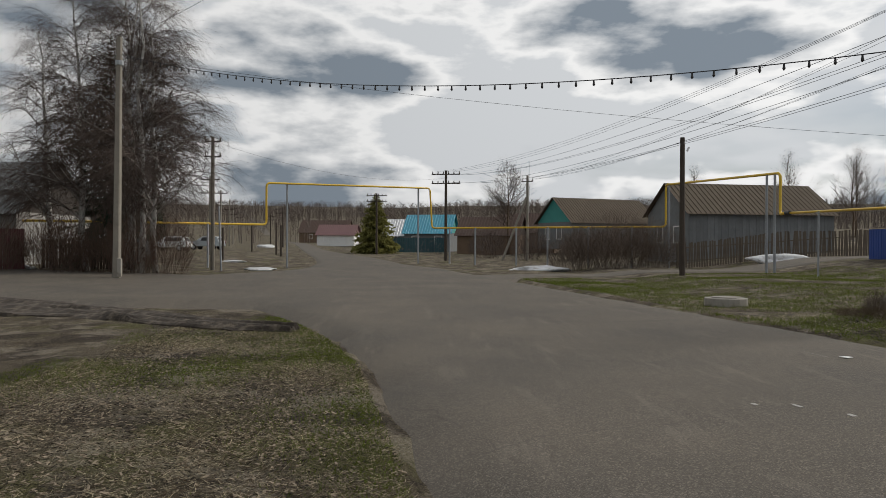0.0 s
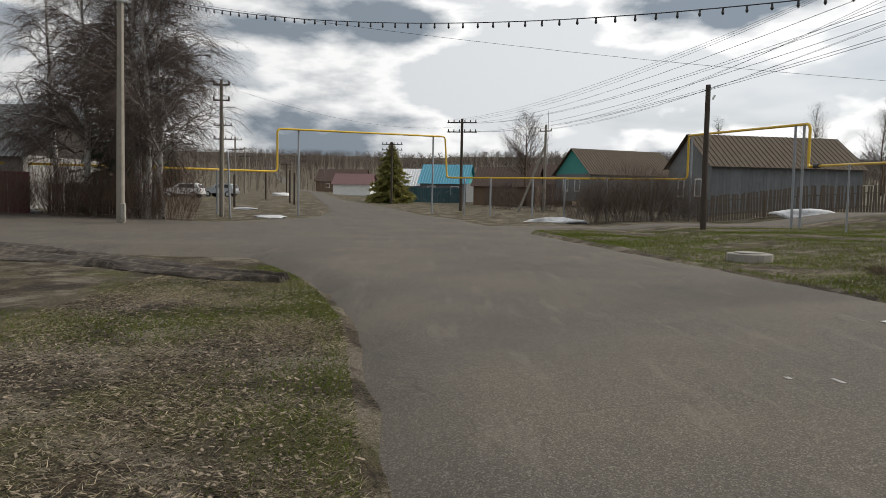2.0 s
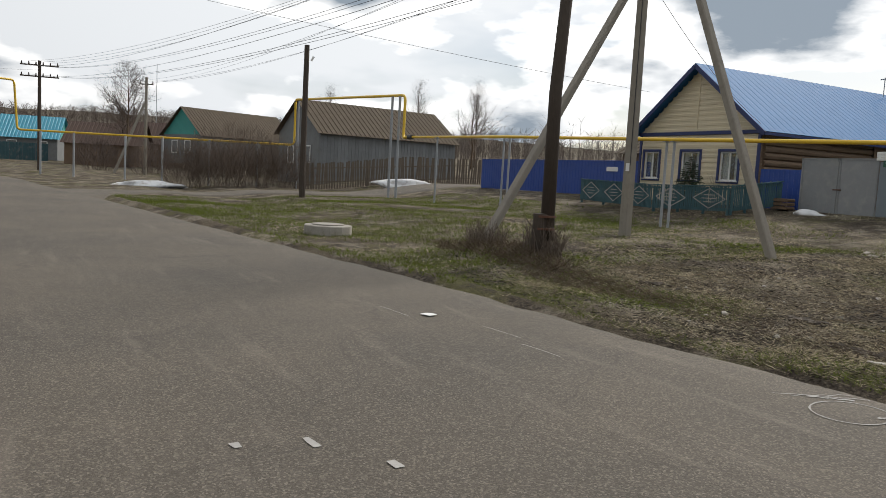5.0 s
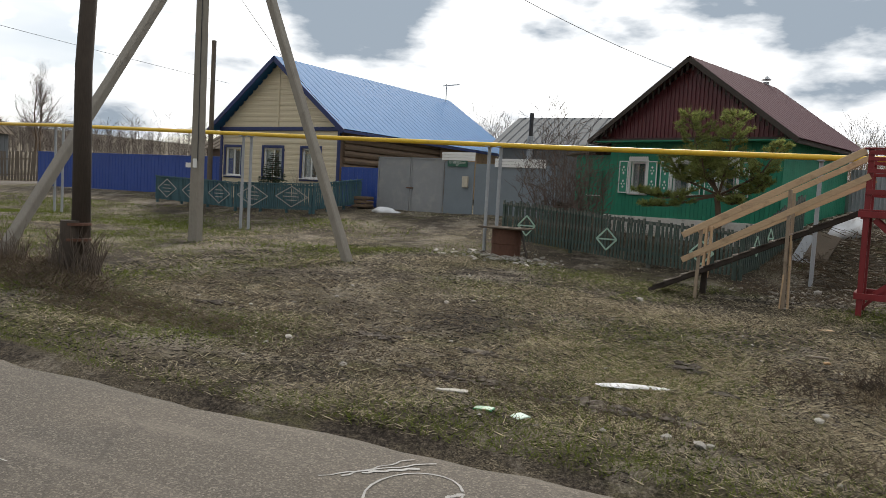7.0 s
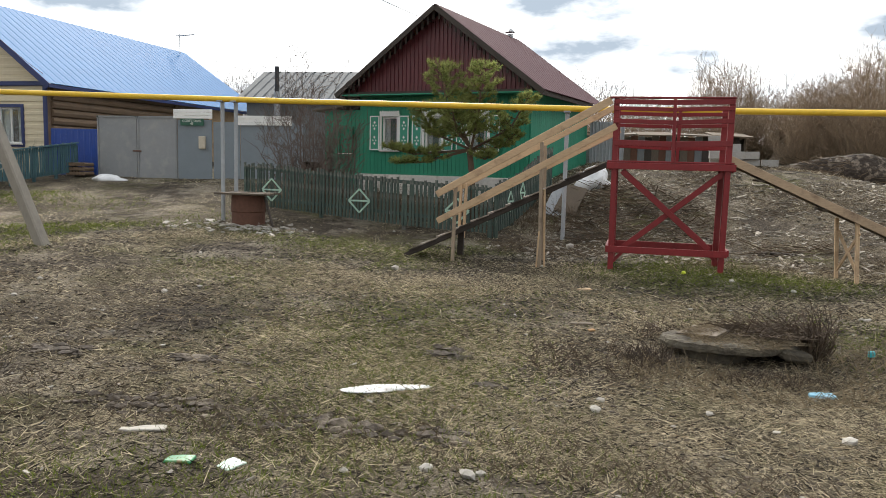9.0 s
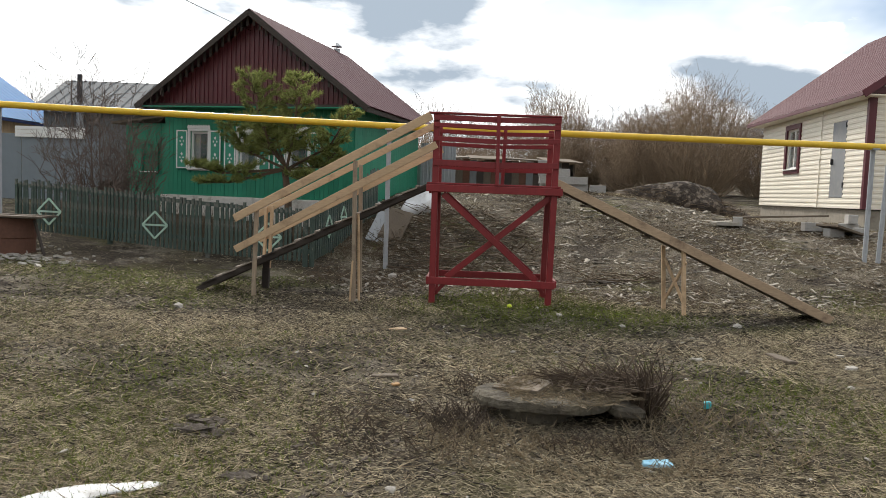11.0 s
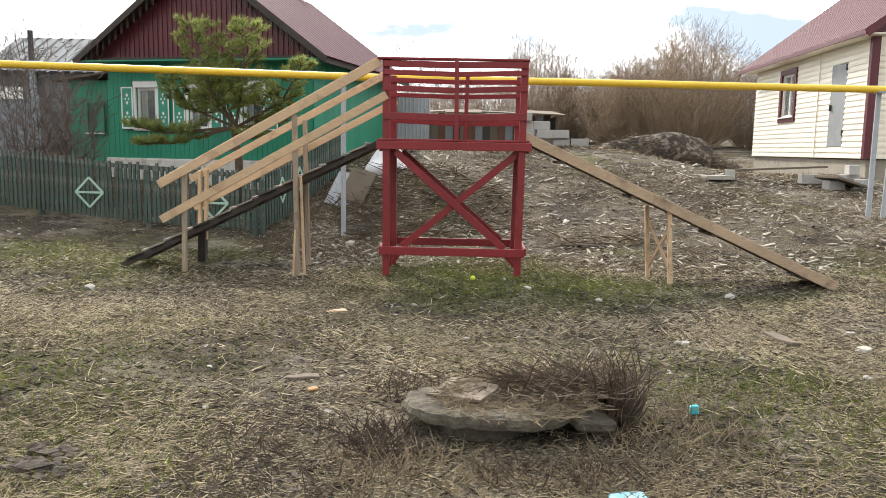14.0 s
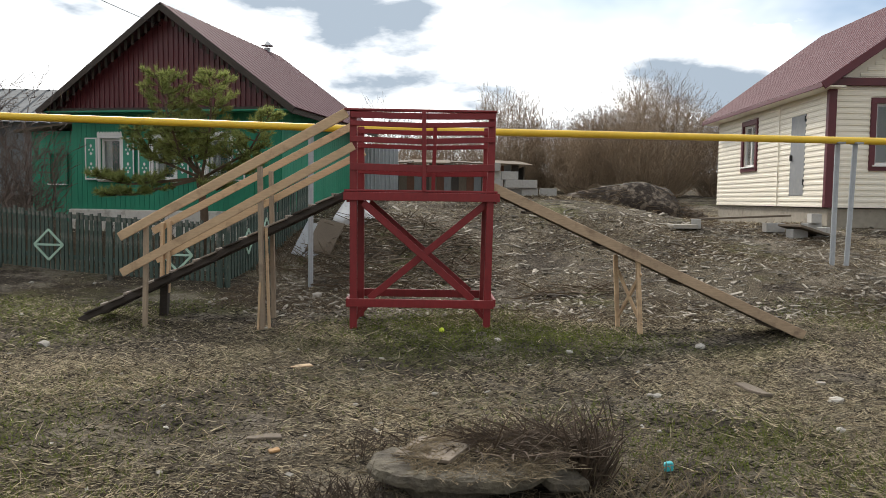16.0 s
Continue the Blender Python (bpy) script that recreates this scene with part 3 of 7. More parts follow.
part("post", beam((-2.45, 0.81, 0.3), (-2.42, 0.81, 1.24), 0.04, 0.07, up=(0, 1, 0)), M_PINEW, st)
part("post", beam((-1.03, 0.0, -0.12), (-1.06, 0.0, 1.93), 0.05, 0.1, up=(0, 1, 0)), M_POSTW, st)
part("post", beam((-1.06, 0.79, -0.12), (-1.1, 0.79, 1.9), 0.05, 0.085, up=(0, 1, 0)), M_POSTW, st)
part("prop", beam((-1.08, -0.045, -0.1), (-1.05, -0.045, 0.55), 0.025, 0.04, up=(0, 1, 0)), M_PINEW, st)
part("prop", beam((-0.96, 0.05, -0.1), (-1.0, 0.05, 1.2), 0.03, 0.05, up=(0, 1, 0)), M_PINEW, st)

sl = thing("wooden_slide", (3.6, 0.1, 0), "long rough board slide on a narrow pine trestle", "slide")
for ly in (-0.12, 0.46):
    part("side_board", beam((1.72, ly + 0.15, 1.72), (5.42, ly - 0.12, 0.02), 0.04, 0.12), M_GREYW if ly > 0 else mat("slide_board", (0.46, 0.335, 0.22), 0.5, 0.85, grain=7, stretch=(1.5, 9, 9), bump=0.4, stain=(0.16, 0.11, 0.075)), sl)
for i in range(3):
    ly = 0.0 + i * 0.175
    part("bed_board", beam((1.75, ly + 0.15, 1.665), (5.45, ly - 0.12, 0.0), 0.165, 0.028), M_GREYW, sl)
for i in range(4):
    f = (0.12, 0.36, 0.62, 0.92)[i]
    part("batten", beam((1.72 + 3.7 * f, -0.1 + 0.15 - 0.27 * f, 1.62 - 1.66 * f), (1.72 + 3.7 * f, 0.46 + 0.15 - 0.27 * f, 1.62 - 1.66 * f), 0.09, 0.03), M_GREYW, sl)
for lx, ly in ((3.52, -0.1), (3.37, 0.42)):
    part("trestle_leg", beam((lx, ly, -0.12), (lx - 0.05, ly + 0.05, 0.9), 0.05, 0.06, up=(0, 1, 0)), M_PINEW, sl)
part("trestle_brace", beam((3.52, -0.12, 0.1), (3.34, 0.42, 0.72), 0.025, 0.05), M_PINEW, sl)
part("trestle_brace", beam((3.36, 0.44, 0.1), (3.5, -0.1, 0.72), 0.025, 0.05), M_PINEW, sl)
# houses
def split_wall(u0, u1, z0, z1, holes):
    """Rectangles that fill a wall round its openings."""
    us = sorted({u0, u1, *[v for h in holes for v in h[:2]]})
    out = []
    for a, b in zip(us, us[1:]):
        cuts = sorted((h[2], h[3]) for h in holes if h[0] <= a + 1e-6 and h[1] >= b - 1e-6)
        z = z0
        for lo, hi in cuts:
            if lo > z:
                out.append((a, b, z, lo))
            z = hi
        if z < z1:
            out.append((a, b, z, z1))
    return out


def wall_frame(p, q):
    """Local x along the wall from p to q, y into the house, z up; the outside is on the right of the way."""
    x = (Vector((*q, 0)) - Vector((*p, 0))).normalized()
    y = Vector((-x.y, x.x, 0))
    m = Matrix((x, y, Vector((0, 0, 1)))).transposed().to_4x4()
    return Matrix.Translation((*p, 0)) @ m


def moved(bm, m):
    bmesh.ops.transform(bm, matrix=m, verts=bm.verts)
    return bm


def core_wall(parent, m, u0, u1, z0, z1, holes, material, thick=0.2):
    bm = bmesh.new()
    for a, b, lo, hi in split_wall(u0, u1, z0, z1, holes):
        box(bm, ((a + b) / 2, thick / 2, (lo + hi) / 2), (b - a, thick, hi - lo))
    return part("wall", moved(bm, m), material, parent)


def siding(wall, m, u0, u1, z0, z1, holes, material, step=0.2, slope=None, name="siding_board"):
    """Lapped boards, each a piece; slope(z) gives the ends in a gable."""
    shared = {}
    z = z0
    while z < z1 - 0.02:
        h = min(step, z1 - z)
        a0, b0 = (u0, u1) if slope is None else slope(z + h * 0.5)
        if b0 - a0 < 0.08:
            break
        segs = [(a0, b0)]
        for hu0, hu1, hz0, hz1 in holes:
            if hz0 < z + h * 0.6 and hz1 > z + h * 0.4:
                segs = [s for a, b in segs for s in ((a, min(b, hu0)), (max(a, hu1), b)) if s[1] - s[0] > 0.03]
        for a, b in segs:
            key = (round(b - a, 3), round(h, 3))
            if key not in shared:
                bm = bmesh.new()
                L = (b - a) / 2
                prof = ((-0.012, 0.0), (-0.03, 0.006), (-0.03, h * 0.5), (-0.016, h * 0.55), (-0.012, h))
                rows = [[bm.verts.new((s * L, y, zz)) for y, zz in prof] for s in (-1, 1)]
                for k in range(len(prof) - 1):
                    bm.faces.new((rows[0][k], rows[1][k], rows[1][k + 1], rows[0][k + 1]))
                for r in rows:
                    bm.faces.new(r if r is rows[1] else r[::-1])
                me = bpy.data.meshes.new(name)
                bm.to_mesh(me); bm.free(); me.materials.append(material)
                shared[key] = me
            piece(name, shared[key], m @ Matrix.Translation(((a + b) / 2, 0, z)), wall)
        z += h


def window(parent, m, u, z, w, h, frame_mat, casing_mat, mull=1, casing=0.09, curtain=True, label=""):
    """A window in its opening: casing outside, sash, bars, pane, sill and curtain."""
    bm = bmesh.new()
    if casing:
        for c, s in (((u, -0.035, z + h / 2 + casing / 2), (w + 2 * casing, 0.05, casing)), ((u, -0.035, z - h / 2 - casing / 2), (w + 2 * casing, 0.05, casing)),
                     ((u - w / 2 - casing / 2, -0.035, z), (casing, 0.05, h)), ((u + w / 2 + casing / 2, -0.035, z), (casing, 0.05, h))):
            box(bm, c, s, None, 0.006)
    else:
        box(bm, (u, 0.05, z + h / 2 - 0.01), (w, 0.1, 0.02))
    win = part("window", moved(bm, m), casing_mat, parent, label)
    bm = bmesh.new()
    t = 0.055
    for c, s in (((u, 0.05, z + h / 2 - t / 2), (w, 0.05, t)), ((u, 0.05, z - h / 2 + t / 2), (w, 0.05, t)),
                 ((u - w / 2 + t / 2, 0.05, z), (t, 0.05, h - 2 * t)), ((u + w / 2 - t / 2, 0.05, z), (t, 0.05, h - 2 * t))):
        box(bm, c, s)
    for i in range(mull):
        box(bm, (u - w / 2 + w * (i + 1) / (mull + 1), 0.05, z), (0.05, 0.048, h - 2 * t))
    part("window_frame", moved(bm, m), frame_mat, win)
    pane = part("pane", moved(blk((u, 0.055, z), (w - t, 0.006, h - t), None, 0), m), M_GLASS, win)
    pane.visible_shadow = False
    part("window_sill", moved(blk((u, -0.05, z - h / 2 - 0.02), (w + 0.12, 0.1, 0.03), None, 0.005), m), frame_mat, win)
    if curtain:
        bm = bmesh.new()
        n = 18
        vs = [(bm.verts.new((u - w / 2 + w * i / n, 0.16 + 0.015 * math.sin(i * 2.1), z - h / 2)), bm.verts.new((u - w / 2 + w * i / n, 0.16 + 0.015 * math.sin(i * 2.1), z + h / 2))) for i in range(n + 1) if i < n * 0.36 or i > n * 0.64]
        for (a, b), (c, d) in zip(vs, vs[1:]):
            if (c.co - a.co).length < w * 0.2:
                bm.faces.new((a, c, d, b))
        part("curtain", moved(bm, m), M_CURTAIN, win)
    return win


def ribbed(p, q, r, s, pitch, material, parent, name, ribs=0.022, flip=1, thick=0.02):
    """A ribbed metal sheet over the quad p q r s, ribs running from p to s."""
    p, q, r, s = (Vector(v) for v in (p, q, r, s))
    nrm = (q - p).cross(s - p).normalized() * flip
    bm = bmesh.new()
    n = max(2, int((q - p).length / pitch))
    prev = None
    for i in range(n + 1):
        for f, up in ((0, 0), (0.62, 0), (0.7, 1), (0.92, 1)):
            t = (i + f) / n
            if t > 1:
                break
            a = p.lerp(q, t) + nrm * ribs * up
            b = s.lerp(r, t) + nrm * ribs * up
            cur = [bm.verts.new(v) for v in (a, b, a - nrm * thick, b - nrm * thick)]
            if prev:
                bm.faces.new((prev[0], cur[0], cur[1], prev[1]))
                bm.faces.new((prev[2], prev[3], cur[3], cur[2]))
                bm.faces.new((prev[0], prev[2], cur[2], cur[0]))
                bm.faces.new((prev[1], cur[1], cur[3], prev[3]))
            prev = cur
    bmesh.ops.recalc_face_normals(bm, faces=bm.faces)
    return part(name, bm, material, parent)


M_CURTAIN = mat("lace_curtain", (0.6, 0.6, 0.58), 0.8, 0.9, grain=60, bump=0)
M_SHUT = mat("green_white_shutter", (0.05, 0.3, 0.2), 0.75, 0.6, grain=14, bump=0.1)

# green house with the maroon gable
gh = thing("green_house", (-4.6, 7.0, 0.6), "green plank house with maroon metal gable, white windows and painted shutters", "house")
GX0, GX1, GY0, GY1, GZ0, GZ1, GA = -7.1, -2.1, 7.0, 12.0, 1.28, 3.45, 5.62
mf = wall_frame((GX0, GY0), (GX1, GY0))
wins = [(c - GX0, 2.4, 0.5, 0.9) for c in (-6.14, -4.82, -3.5)]
holes = [(u - w / 2, u + w / 2, z - h / 2, z + h / 2) for u, z, w, h in wins]
W = GX1 - GX0
fw = core_wall(gh, mf, 0, W, GZ0, GZ1, holes, M_GREEN)
k = 0.0
while k < W - 0.01:
    hit = [h for h in holes if h[0] < k + 0.06 < h[1]]
    for lo, hi in ([(GZ0, GZ1)] if not hit else [(GZ0, hit[0][2] - 0.1), (hit[0][3] + 0.1, GZ1)]):
        part("plank", moved(blk((k + 0.058, -0.011, (lo + hi) / 2), (0.112, 0.02, hi - lo), None, 0), mf), M_GREEN, fw)
    k += 0.119
mr = wall_frame((GX1, GY0), (GX1, GY1))
rw = core_wall(gh, mr, 0, GY1 - GY0, GZ0, GZ1, [], M_GREEN)
k = 0.0
while k < GY1 - GY0 - 0.1:
    part("plank", moved(blk((k + 0.075, -0.011, (GZ0 + GZ1) / 2), (0.142, 0.02, GZ1 - GZ0), None, 0), mr), M_GREEN, rw)
    k += 0.15
core_wall(gh, wall_frame((GX0, GY1), (GX0, GY0)), 0, GY1 - GY0, GZ0, GZ1, [], M_GREEN)
core_wall(gh, wall_frame((GX1, GY1), (GX0, GY1)), 0, W, GZ0, GZ1, [], M_GREEN)
part("foundation", blk(((GX0 + GX1) / 2, (GY0 + GY1) / 2 - 0.06, 0.9), (W + 0.12, GY1 - GY0 + 0.12, 0.75), None, 0.02), mat("whitewashed_plinth", (0.62, 0.6, 0.56), 0.7, 0.9, grain=14, bump=0.3, stain=(0.3, 0.27, 0.23)), gh, "whitewashed stone plinth")
for u, z, w, h in wins:
    win = window(gh, mf, u, z, w, h, M_WHITE, M_WHITE, 0, 0.06)
    for s in (-1, 1):
        sc = u + s * (w / 2 + 0.21)
        sh = part("shutter", moved(blk((sc, -0.05, z), (0.28, 0.035, h + 0.06), None, 0.004), mf), M_SHUT, win, "green shutter with white diamonds")
        bm = bmesh.new()
        for c, d in (((sc, -0.072, z + h / 2), (0.3, 0.012, 0.03)), ((sc, -0.072, z - h / 2), (0.3, 0.012, 0.03)), ((sc - 0.135, -0.072, z), (0.03, 0.012, h)), ((sc + 0.135, -0.072, z), (0.03, 0.012, h))):
            box(bm, c, d)
        for zz in (z + 0.2, z - 0.2):
            for dx, dz in ((0, 0.085), (0, -0.085), (0.045, 0), (-0.045, 0)):
                r = 0.045 if dz else 0.03
                vs = [bm.verts.new((sc + dx + a * r * 0.8, -0.071, zz + dz + b * r)) for a, b in ((0, 1), (-1, 0), (0, -1), (1, 0))]
                bm.faces.new(vs)
        part("ornament", moved(bm, mf), M_WHITE, sh)
    bm = bmesh.new()
    for i in range(9):
        x0 = u - w / 2 - 0.06 + i * (w + 0.12) / 9
        vs = [bm.verts.new((x0 + a, -0.065, z + h / 2 + 0.06 + b)) for a, b in ((0, 0), (0.07, 0), (0.07, 0.06), (0.035, 0.1), (0, 0.06))]
        bm.faces.new(vs)
    part("carved_crest", moved(bm, mf), M_WHITE, win)
EAV = 0.5
def g_roof(x):
    return GA - (GA - 3.42) * abs(x + 4.6) / 3.0
part("gable", poly([(-4.6, GY0 - 0.12, GA - 0.12), (-7.45, GY0 - 0.12, 3.5), (-1.75, GY0 - 0.12, 3.5)], (0, 0.06, 0)), M_MAROON, gh)
bm = bmesh.new()
xx = -7.3
while xx < -1.9:
    top = g_roof(xx) - 0.1
    if top > 3.6:
        box(bm, (xx, GY0 - 0.13, (3.52 + top) / 2), (0.045, 0.03, top - 3.52))
    xx += 0.12
part("gable_rib", bm, M_MAROON, gh)
bm = bmesh.new()
xx = -7.4
while xx < -1.8:
    top = g_roof(xx) - 0.03
    box(bm, (xx, GY0 - 0.38, top - 0.14), (0.06, 0.016, 0.22))
    xx += 0.16
part("rake_slat", bm, M_DARKW, gh)
for sx in (-1, 1):
    a, b = (-4.6, GA + 0.02), (-4.6 + sx * 3.0, 3.44)
    pts = [(a[0], GY0 - EAV, a[1]), (a[0], GY1 + 0.4, a[1]), (b[0], GY1 + 0.4, b[1]), (b[0], GY0 - EAV, b[1])]
    ribbed(*pts, 0.3, M_MAROONR, gh, "roof", 0.008)
    part("rake_board", beam((a[0], GY0 - EAV, a[1] - 0.07), (b[0], GY0 - EAV, b[1] - 0.07), 0.03, 0.13), M_DARKW, gh)
    part("eave_board", beam((b[0] - sx * 0.05, GY0 - EAV, 3.38), (b[0] - sx * 0.05, GY1 + 0.4, 3.38), 0.03, 0.12), M_DARKW, gh)
part("back_gable", poly([(-4.6, GY1 - 0.1, GA - 0.08), (-7.3, GY1 - 0.1, 3.46), (-1.9, GY1 - 0.1, 3.46)], (0, 0.06, 0)), M_MAROON, gh)
part("pent_board", blk((-4.6, GY0 - 0.16, 3.46), (5.8, 0.26, 0.06), None, 0.005), M_DARKW, gh)
part("soffit", blk((-4.6, GY0 - 0.26, 3.4), (5.7, 0.4, 0.03), None, 0), M_GREEN, gh)
chim = part("chimney", tube([(-4.6, 11.6, 4.9), (-4.6, 11.6, 5.72)], 0.09, 10), M_STEEL, gh, "thin metal chimney pipe")
bm = bmesh.new(); bmesh.ops.create_cone(bm, cap_ends=True, segments=12, radius1=0.17, radius2=0.02, depth=0.12, matrix=Matrix.Translation((-4.6, 11.6, 5.84)))
part("cowl", bm, M_STEEL, chim)
ax = part("annex", blk((-8.0, 9.6, 1.95), (1.75, 3.6, 2.3), None, 0.01), M_GREEN, gh, "low green side porch")
for i in range(12):
    part("plank", blk((-8.8 + 0.07 + i * 0.146, 7.785, 1.95), (0.138, 0.02, 2.28), None, 0), M_GREEN, ax)
part("annex_roof", poly([(-9.1, 7.5, 3.05), (-7.0, 7.5, 3.3), (-7.0, 11.6, 3.3), (-9.1, 11.6, 3.05)], (0, 0, 0.05)), M_SLATE, gh)
window(gh, wall_frame((-8.85, 7.77), (-7.1, 7.77)), 0.75, 2.2, 0.4, 0.7, M_WHITE, M_GREEN, 0, 0.06, False)

gh.rotation_euler.z = radians(-12)
gh.location.x += 0.13
gh.scale = (0.955, 1.0, 0.956)

# house with the blue metal roof
bh = thing("blue_roofed_house", (-20.2, 14, 0.7), "cream sided log house with a bright blue metal roof", "house")
BX0, BX1, BY0, BY1, BZ0, BZ1, BA = -23.2, -17.1, 8.0, 20.0, 0.95, 3.72, 6.32
BC = (BX0 + BX1) / 2
mf = wall_frame((BX0, BY0), (BX1, BY0))
W = BX1 - BX0
wins = [(0.72, 2.42, 0.85, 1.1), (2.85, 2.42, 0.95, 1.1), (4.75, 2.42, 0.85, 1.1)]
holes = [(u - w / 2, u + w / 2, z - h / 2, z + h / 2) for u, z, w, h in wins]
fw = core_wall(bh, mf, 0, W, BZ0, BZ1, holes, M_CREAM)
siding(fw, mf, 0.08, W - 0.08, BZ0, BZ1 - 0.1, [(a - 0.09, b + 0.09, c - 0.1, d + 0.1) for a, b, c, d in holes], M_CREAM)
for u, z, w, h in wins:
    window(bh, mf, u, z, w, h, M_WHITE, M_NAVY, 1, 0.1, label="white window in a dark blue surround")
for u in (0.04, W - 0.04):
    part("corner_trim", moved(blk((u, -0.035, (BZ0 + BZ1) / 2), (0.12, 0.06, BZ1 - BZ0), None, 0.004), mf), M_NAVY, bh)
part("band", moved(blk((W / 2, -0.045, BZ1 - 0.03), (W + 0.1, 0.09, 0.13), None, 0.005), mf), M_NAVY, bh)
gw = part("gable", poly([(BC, BY0 - 0.01, BA - 0.12), (BX0, BY0 - 0.01, BZ1 + 0.02), (BX1, BY0 - 0.01, BZ1 + 0.02)], (0, 0.12, 0)), M_CREAM, bh)
def b_ends(z):
    k = (BA - 0.12 - z) / (BA - 0.12 - BZ1) * W / 2
    return (W / 2 - k, W / 2 + k)
siding(gw, mf, 0, W, BZ1 + 0.05, BA - 0.2, [], M_CREAM, slope=b_ends)
part("gable_strip", moved(blk((W / 2, -0.04, (BZ1 + BA) / 2 - 0.1), (0.06, 0.02, BA - BZ1 - 0.3), None, 0), mf), M_CREAM, bh)
for a, b in (((BX1, BY0), (BX1, BY1)), ((BX1, BY1), (BX0, BY1)), ((BX0, BY1), (BX0, BY0))):
    lw = core_wall(bh, wall_frame(a, b), 0.0, (Vector(b) - Vector(a)).length, BZ0, BZ1, [], M_LOG)
    if a == (BX1, BY0):
        for i in range(11):
            zz = BZ0 + 0.13 + i * 0.25
            part("log", tube([(BX1 + 0.0, BY0 + 0.15, zz), (BX1 + 0.0, BY0 + 6.2, zz + rnd(-0.02, 0.02)), (BX1 + 0.0, BY1 - 0.1, zz)], 0.125, 8), M_LOG, lw)
        for i in range(26):
            part("plank", blk((BX1 + 0.16, BY0 + 6.6 + i * 0.2, 2.5), (0.03, 0.19, 2.2), None, 0), M_LOG if i < 12 else M_PINEW, lw)
part("foundation", blk((BC, (BY0 + BY1) / 2, 0.7), (W + 0.06, BY1 - BY0 + 0.06, 0.6), None, 0.01), M_NAVY, bh)
for sx in (-1, 1):
    a, b = (BC, BA + 0.04), (BC + sx * (W / 2 + 0.42), BZ1 - 0.06)
    pts = [(a[0], BY0 - 0.4, a[1]), (a[0], BY1 + 0.2, a[1]), (b[0], BY1 + 1.4 * (sx > 0), b[1]), (b[0], BY0 - 0.4, b[1])]
    ribbed(*pts, 0.35, M_BLUER, bh, "roof", 0.007)
    part("rake_board", beam((a[0], BY0 - 0.4, a[1] - 0.09), (b[0], BY0 - 0.4, b[1] - 0.09), 0.03, 0.17), M_NAVY, bh)
    part("eave_board", beam((b[0], BY0 - 0.4, b[1] - 0.07), (b[0], BY1 + 0.2, b[1] - 0.07), 0.03, 0.1), M_NAVY, bh)
part("back_gable", poly([(BC, BY1 - 0.2, BA - 0.1), (BX0, BY1 - 0.2, BZ1), (BX1, BY1 - 0.2, BZ1)], (0, 0.1, 0)), M_LOG, bh)
ch = part("chimney", tube([(-13.9, 17.0, 2.2), (-13.9, 17.0, 4.3)], 0.13, 10), M_STEEL, bh, "silver insulated stove pipe")
part("chimney_top", tube([(-13.9, 17.0, 4.3), (-13.9, 17.0, 5.3)], 0.09, 10), M_BLACK, ch)
an = thing("tv_antenna", (BC + 0.3, 19.4, BA), "thin television antenna on the blue roof ridge", "antenna")
part("mast", tube([(BC + 0.3, 19.4, BA - 0.1), (BC + 0.3, 19.4, BA + 0.75)], 0.02, 6), M_STEEL, an)
part("boom", tube([(BC + 0.1, 19.4, BA + 0.68), (BC + 1.1, 19.3, BA + 0.7)], 0.025, 6), M_STEEL, an)

# ivory house with the maroon roof
wh = thing("ivory_house", (12.9, 11, 0.8), "new ivory sided house with maroon trim and metal roof", "house")
WX0, WX1, WY0, WY1, WZ0, WZ1 = 9.4, 16.2, 7.2, 14.9, 1.5, 4.08
ml = wall_frame((9.85, WY1), (WX0, WY0))
L = math.hypot(9.85 - WX0, WY1 - WY0)
dw = (L - 2.02, L - 1.2, 1.76, 3.62)
ww = (L - 5.35, L - 4.4, 2.57, 3.7)
lw = core_wall(wh, ml, 0, L, WZ0, WZ1, [dw, ww], M_IVORY)
siding(lw, ml, 0.02, L - 0.09, WZ0, WZ1, [dw, (ww[0] - 0.16, ww[1] + 0.16, ww[2] - 0.14, ww[3] + 0.14)], M_IVORY, 0.125)
mfw = wall_frame((WX0, WY0), (WX1, WY0))
fwn = (0.95, 2.2, 2.42, 3.72)
fw = core_wall(wh, mfw, 0, WX1 - WX0, WZ0, WZ1, [fwn], M_IVORY)
siding(fw, mfw, 0.09, WX1 - WX0, WZ0, WZ1, [(fwn[0] - 0.12, fwn[1] + 0.12, fwn[2] - 0.12, fwn[3] + 0.12)], M_IVORY, 0.125)
M_MTRIM = mat("maroon_trim", (0.1, 0.018, 0.026), 0.8, 0.45, grain=10, bump=0.04)
window(wh, ml, (ww[0] + ww[1]) / 2, 3.135, 0.95, 1.13, M_WHITE, M_MTRIM, 1, 0.14, False, "white window in a maroon surround")
window(wh, mfw, 1.575, 3.07, 1.25, 1.3, M_WHITE, M_MTRIM, 1, 0.12, False, "white window in a maroon surround")
dr = part("door", moved(blk(((dw[0] + dw[1]) / 2, 0.0, (dw[2] + dw[3]) / 2), (dw[1] - dw[0], 0.05, dw[3] - dw[2]), None, 0.006), ml), M_GATE, wh, "plain grey steel door")
part("door_handle", moved(blk((dw[0] + 0.1, -0.05, 2.65), (0.03, 0.06, 0.14), None, 0.004), ml), M_BLACK, dr)
for zz in (2.0, 3.45):
    part("hinge", moved(tube([(dw[1] - 0.01, -0.035, zz), (dw[1] - 0.01, -0.035, zz + 0.13)], 0.018, 8), ml), M_BLACK, dr)
part("corner_trim", moved(blk((0.0, -0.035, (WZ0 + WZ1) / 2), (0.17, 0.07, WZ1 - WZ0), None, 0.004), mfw), M_MTRIM, wh)
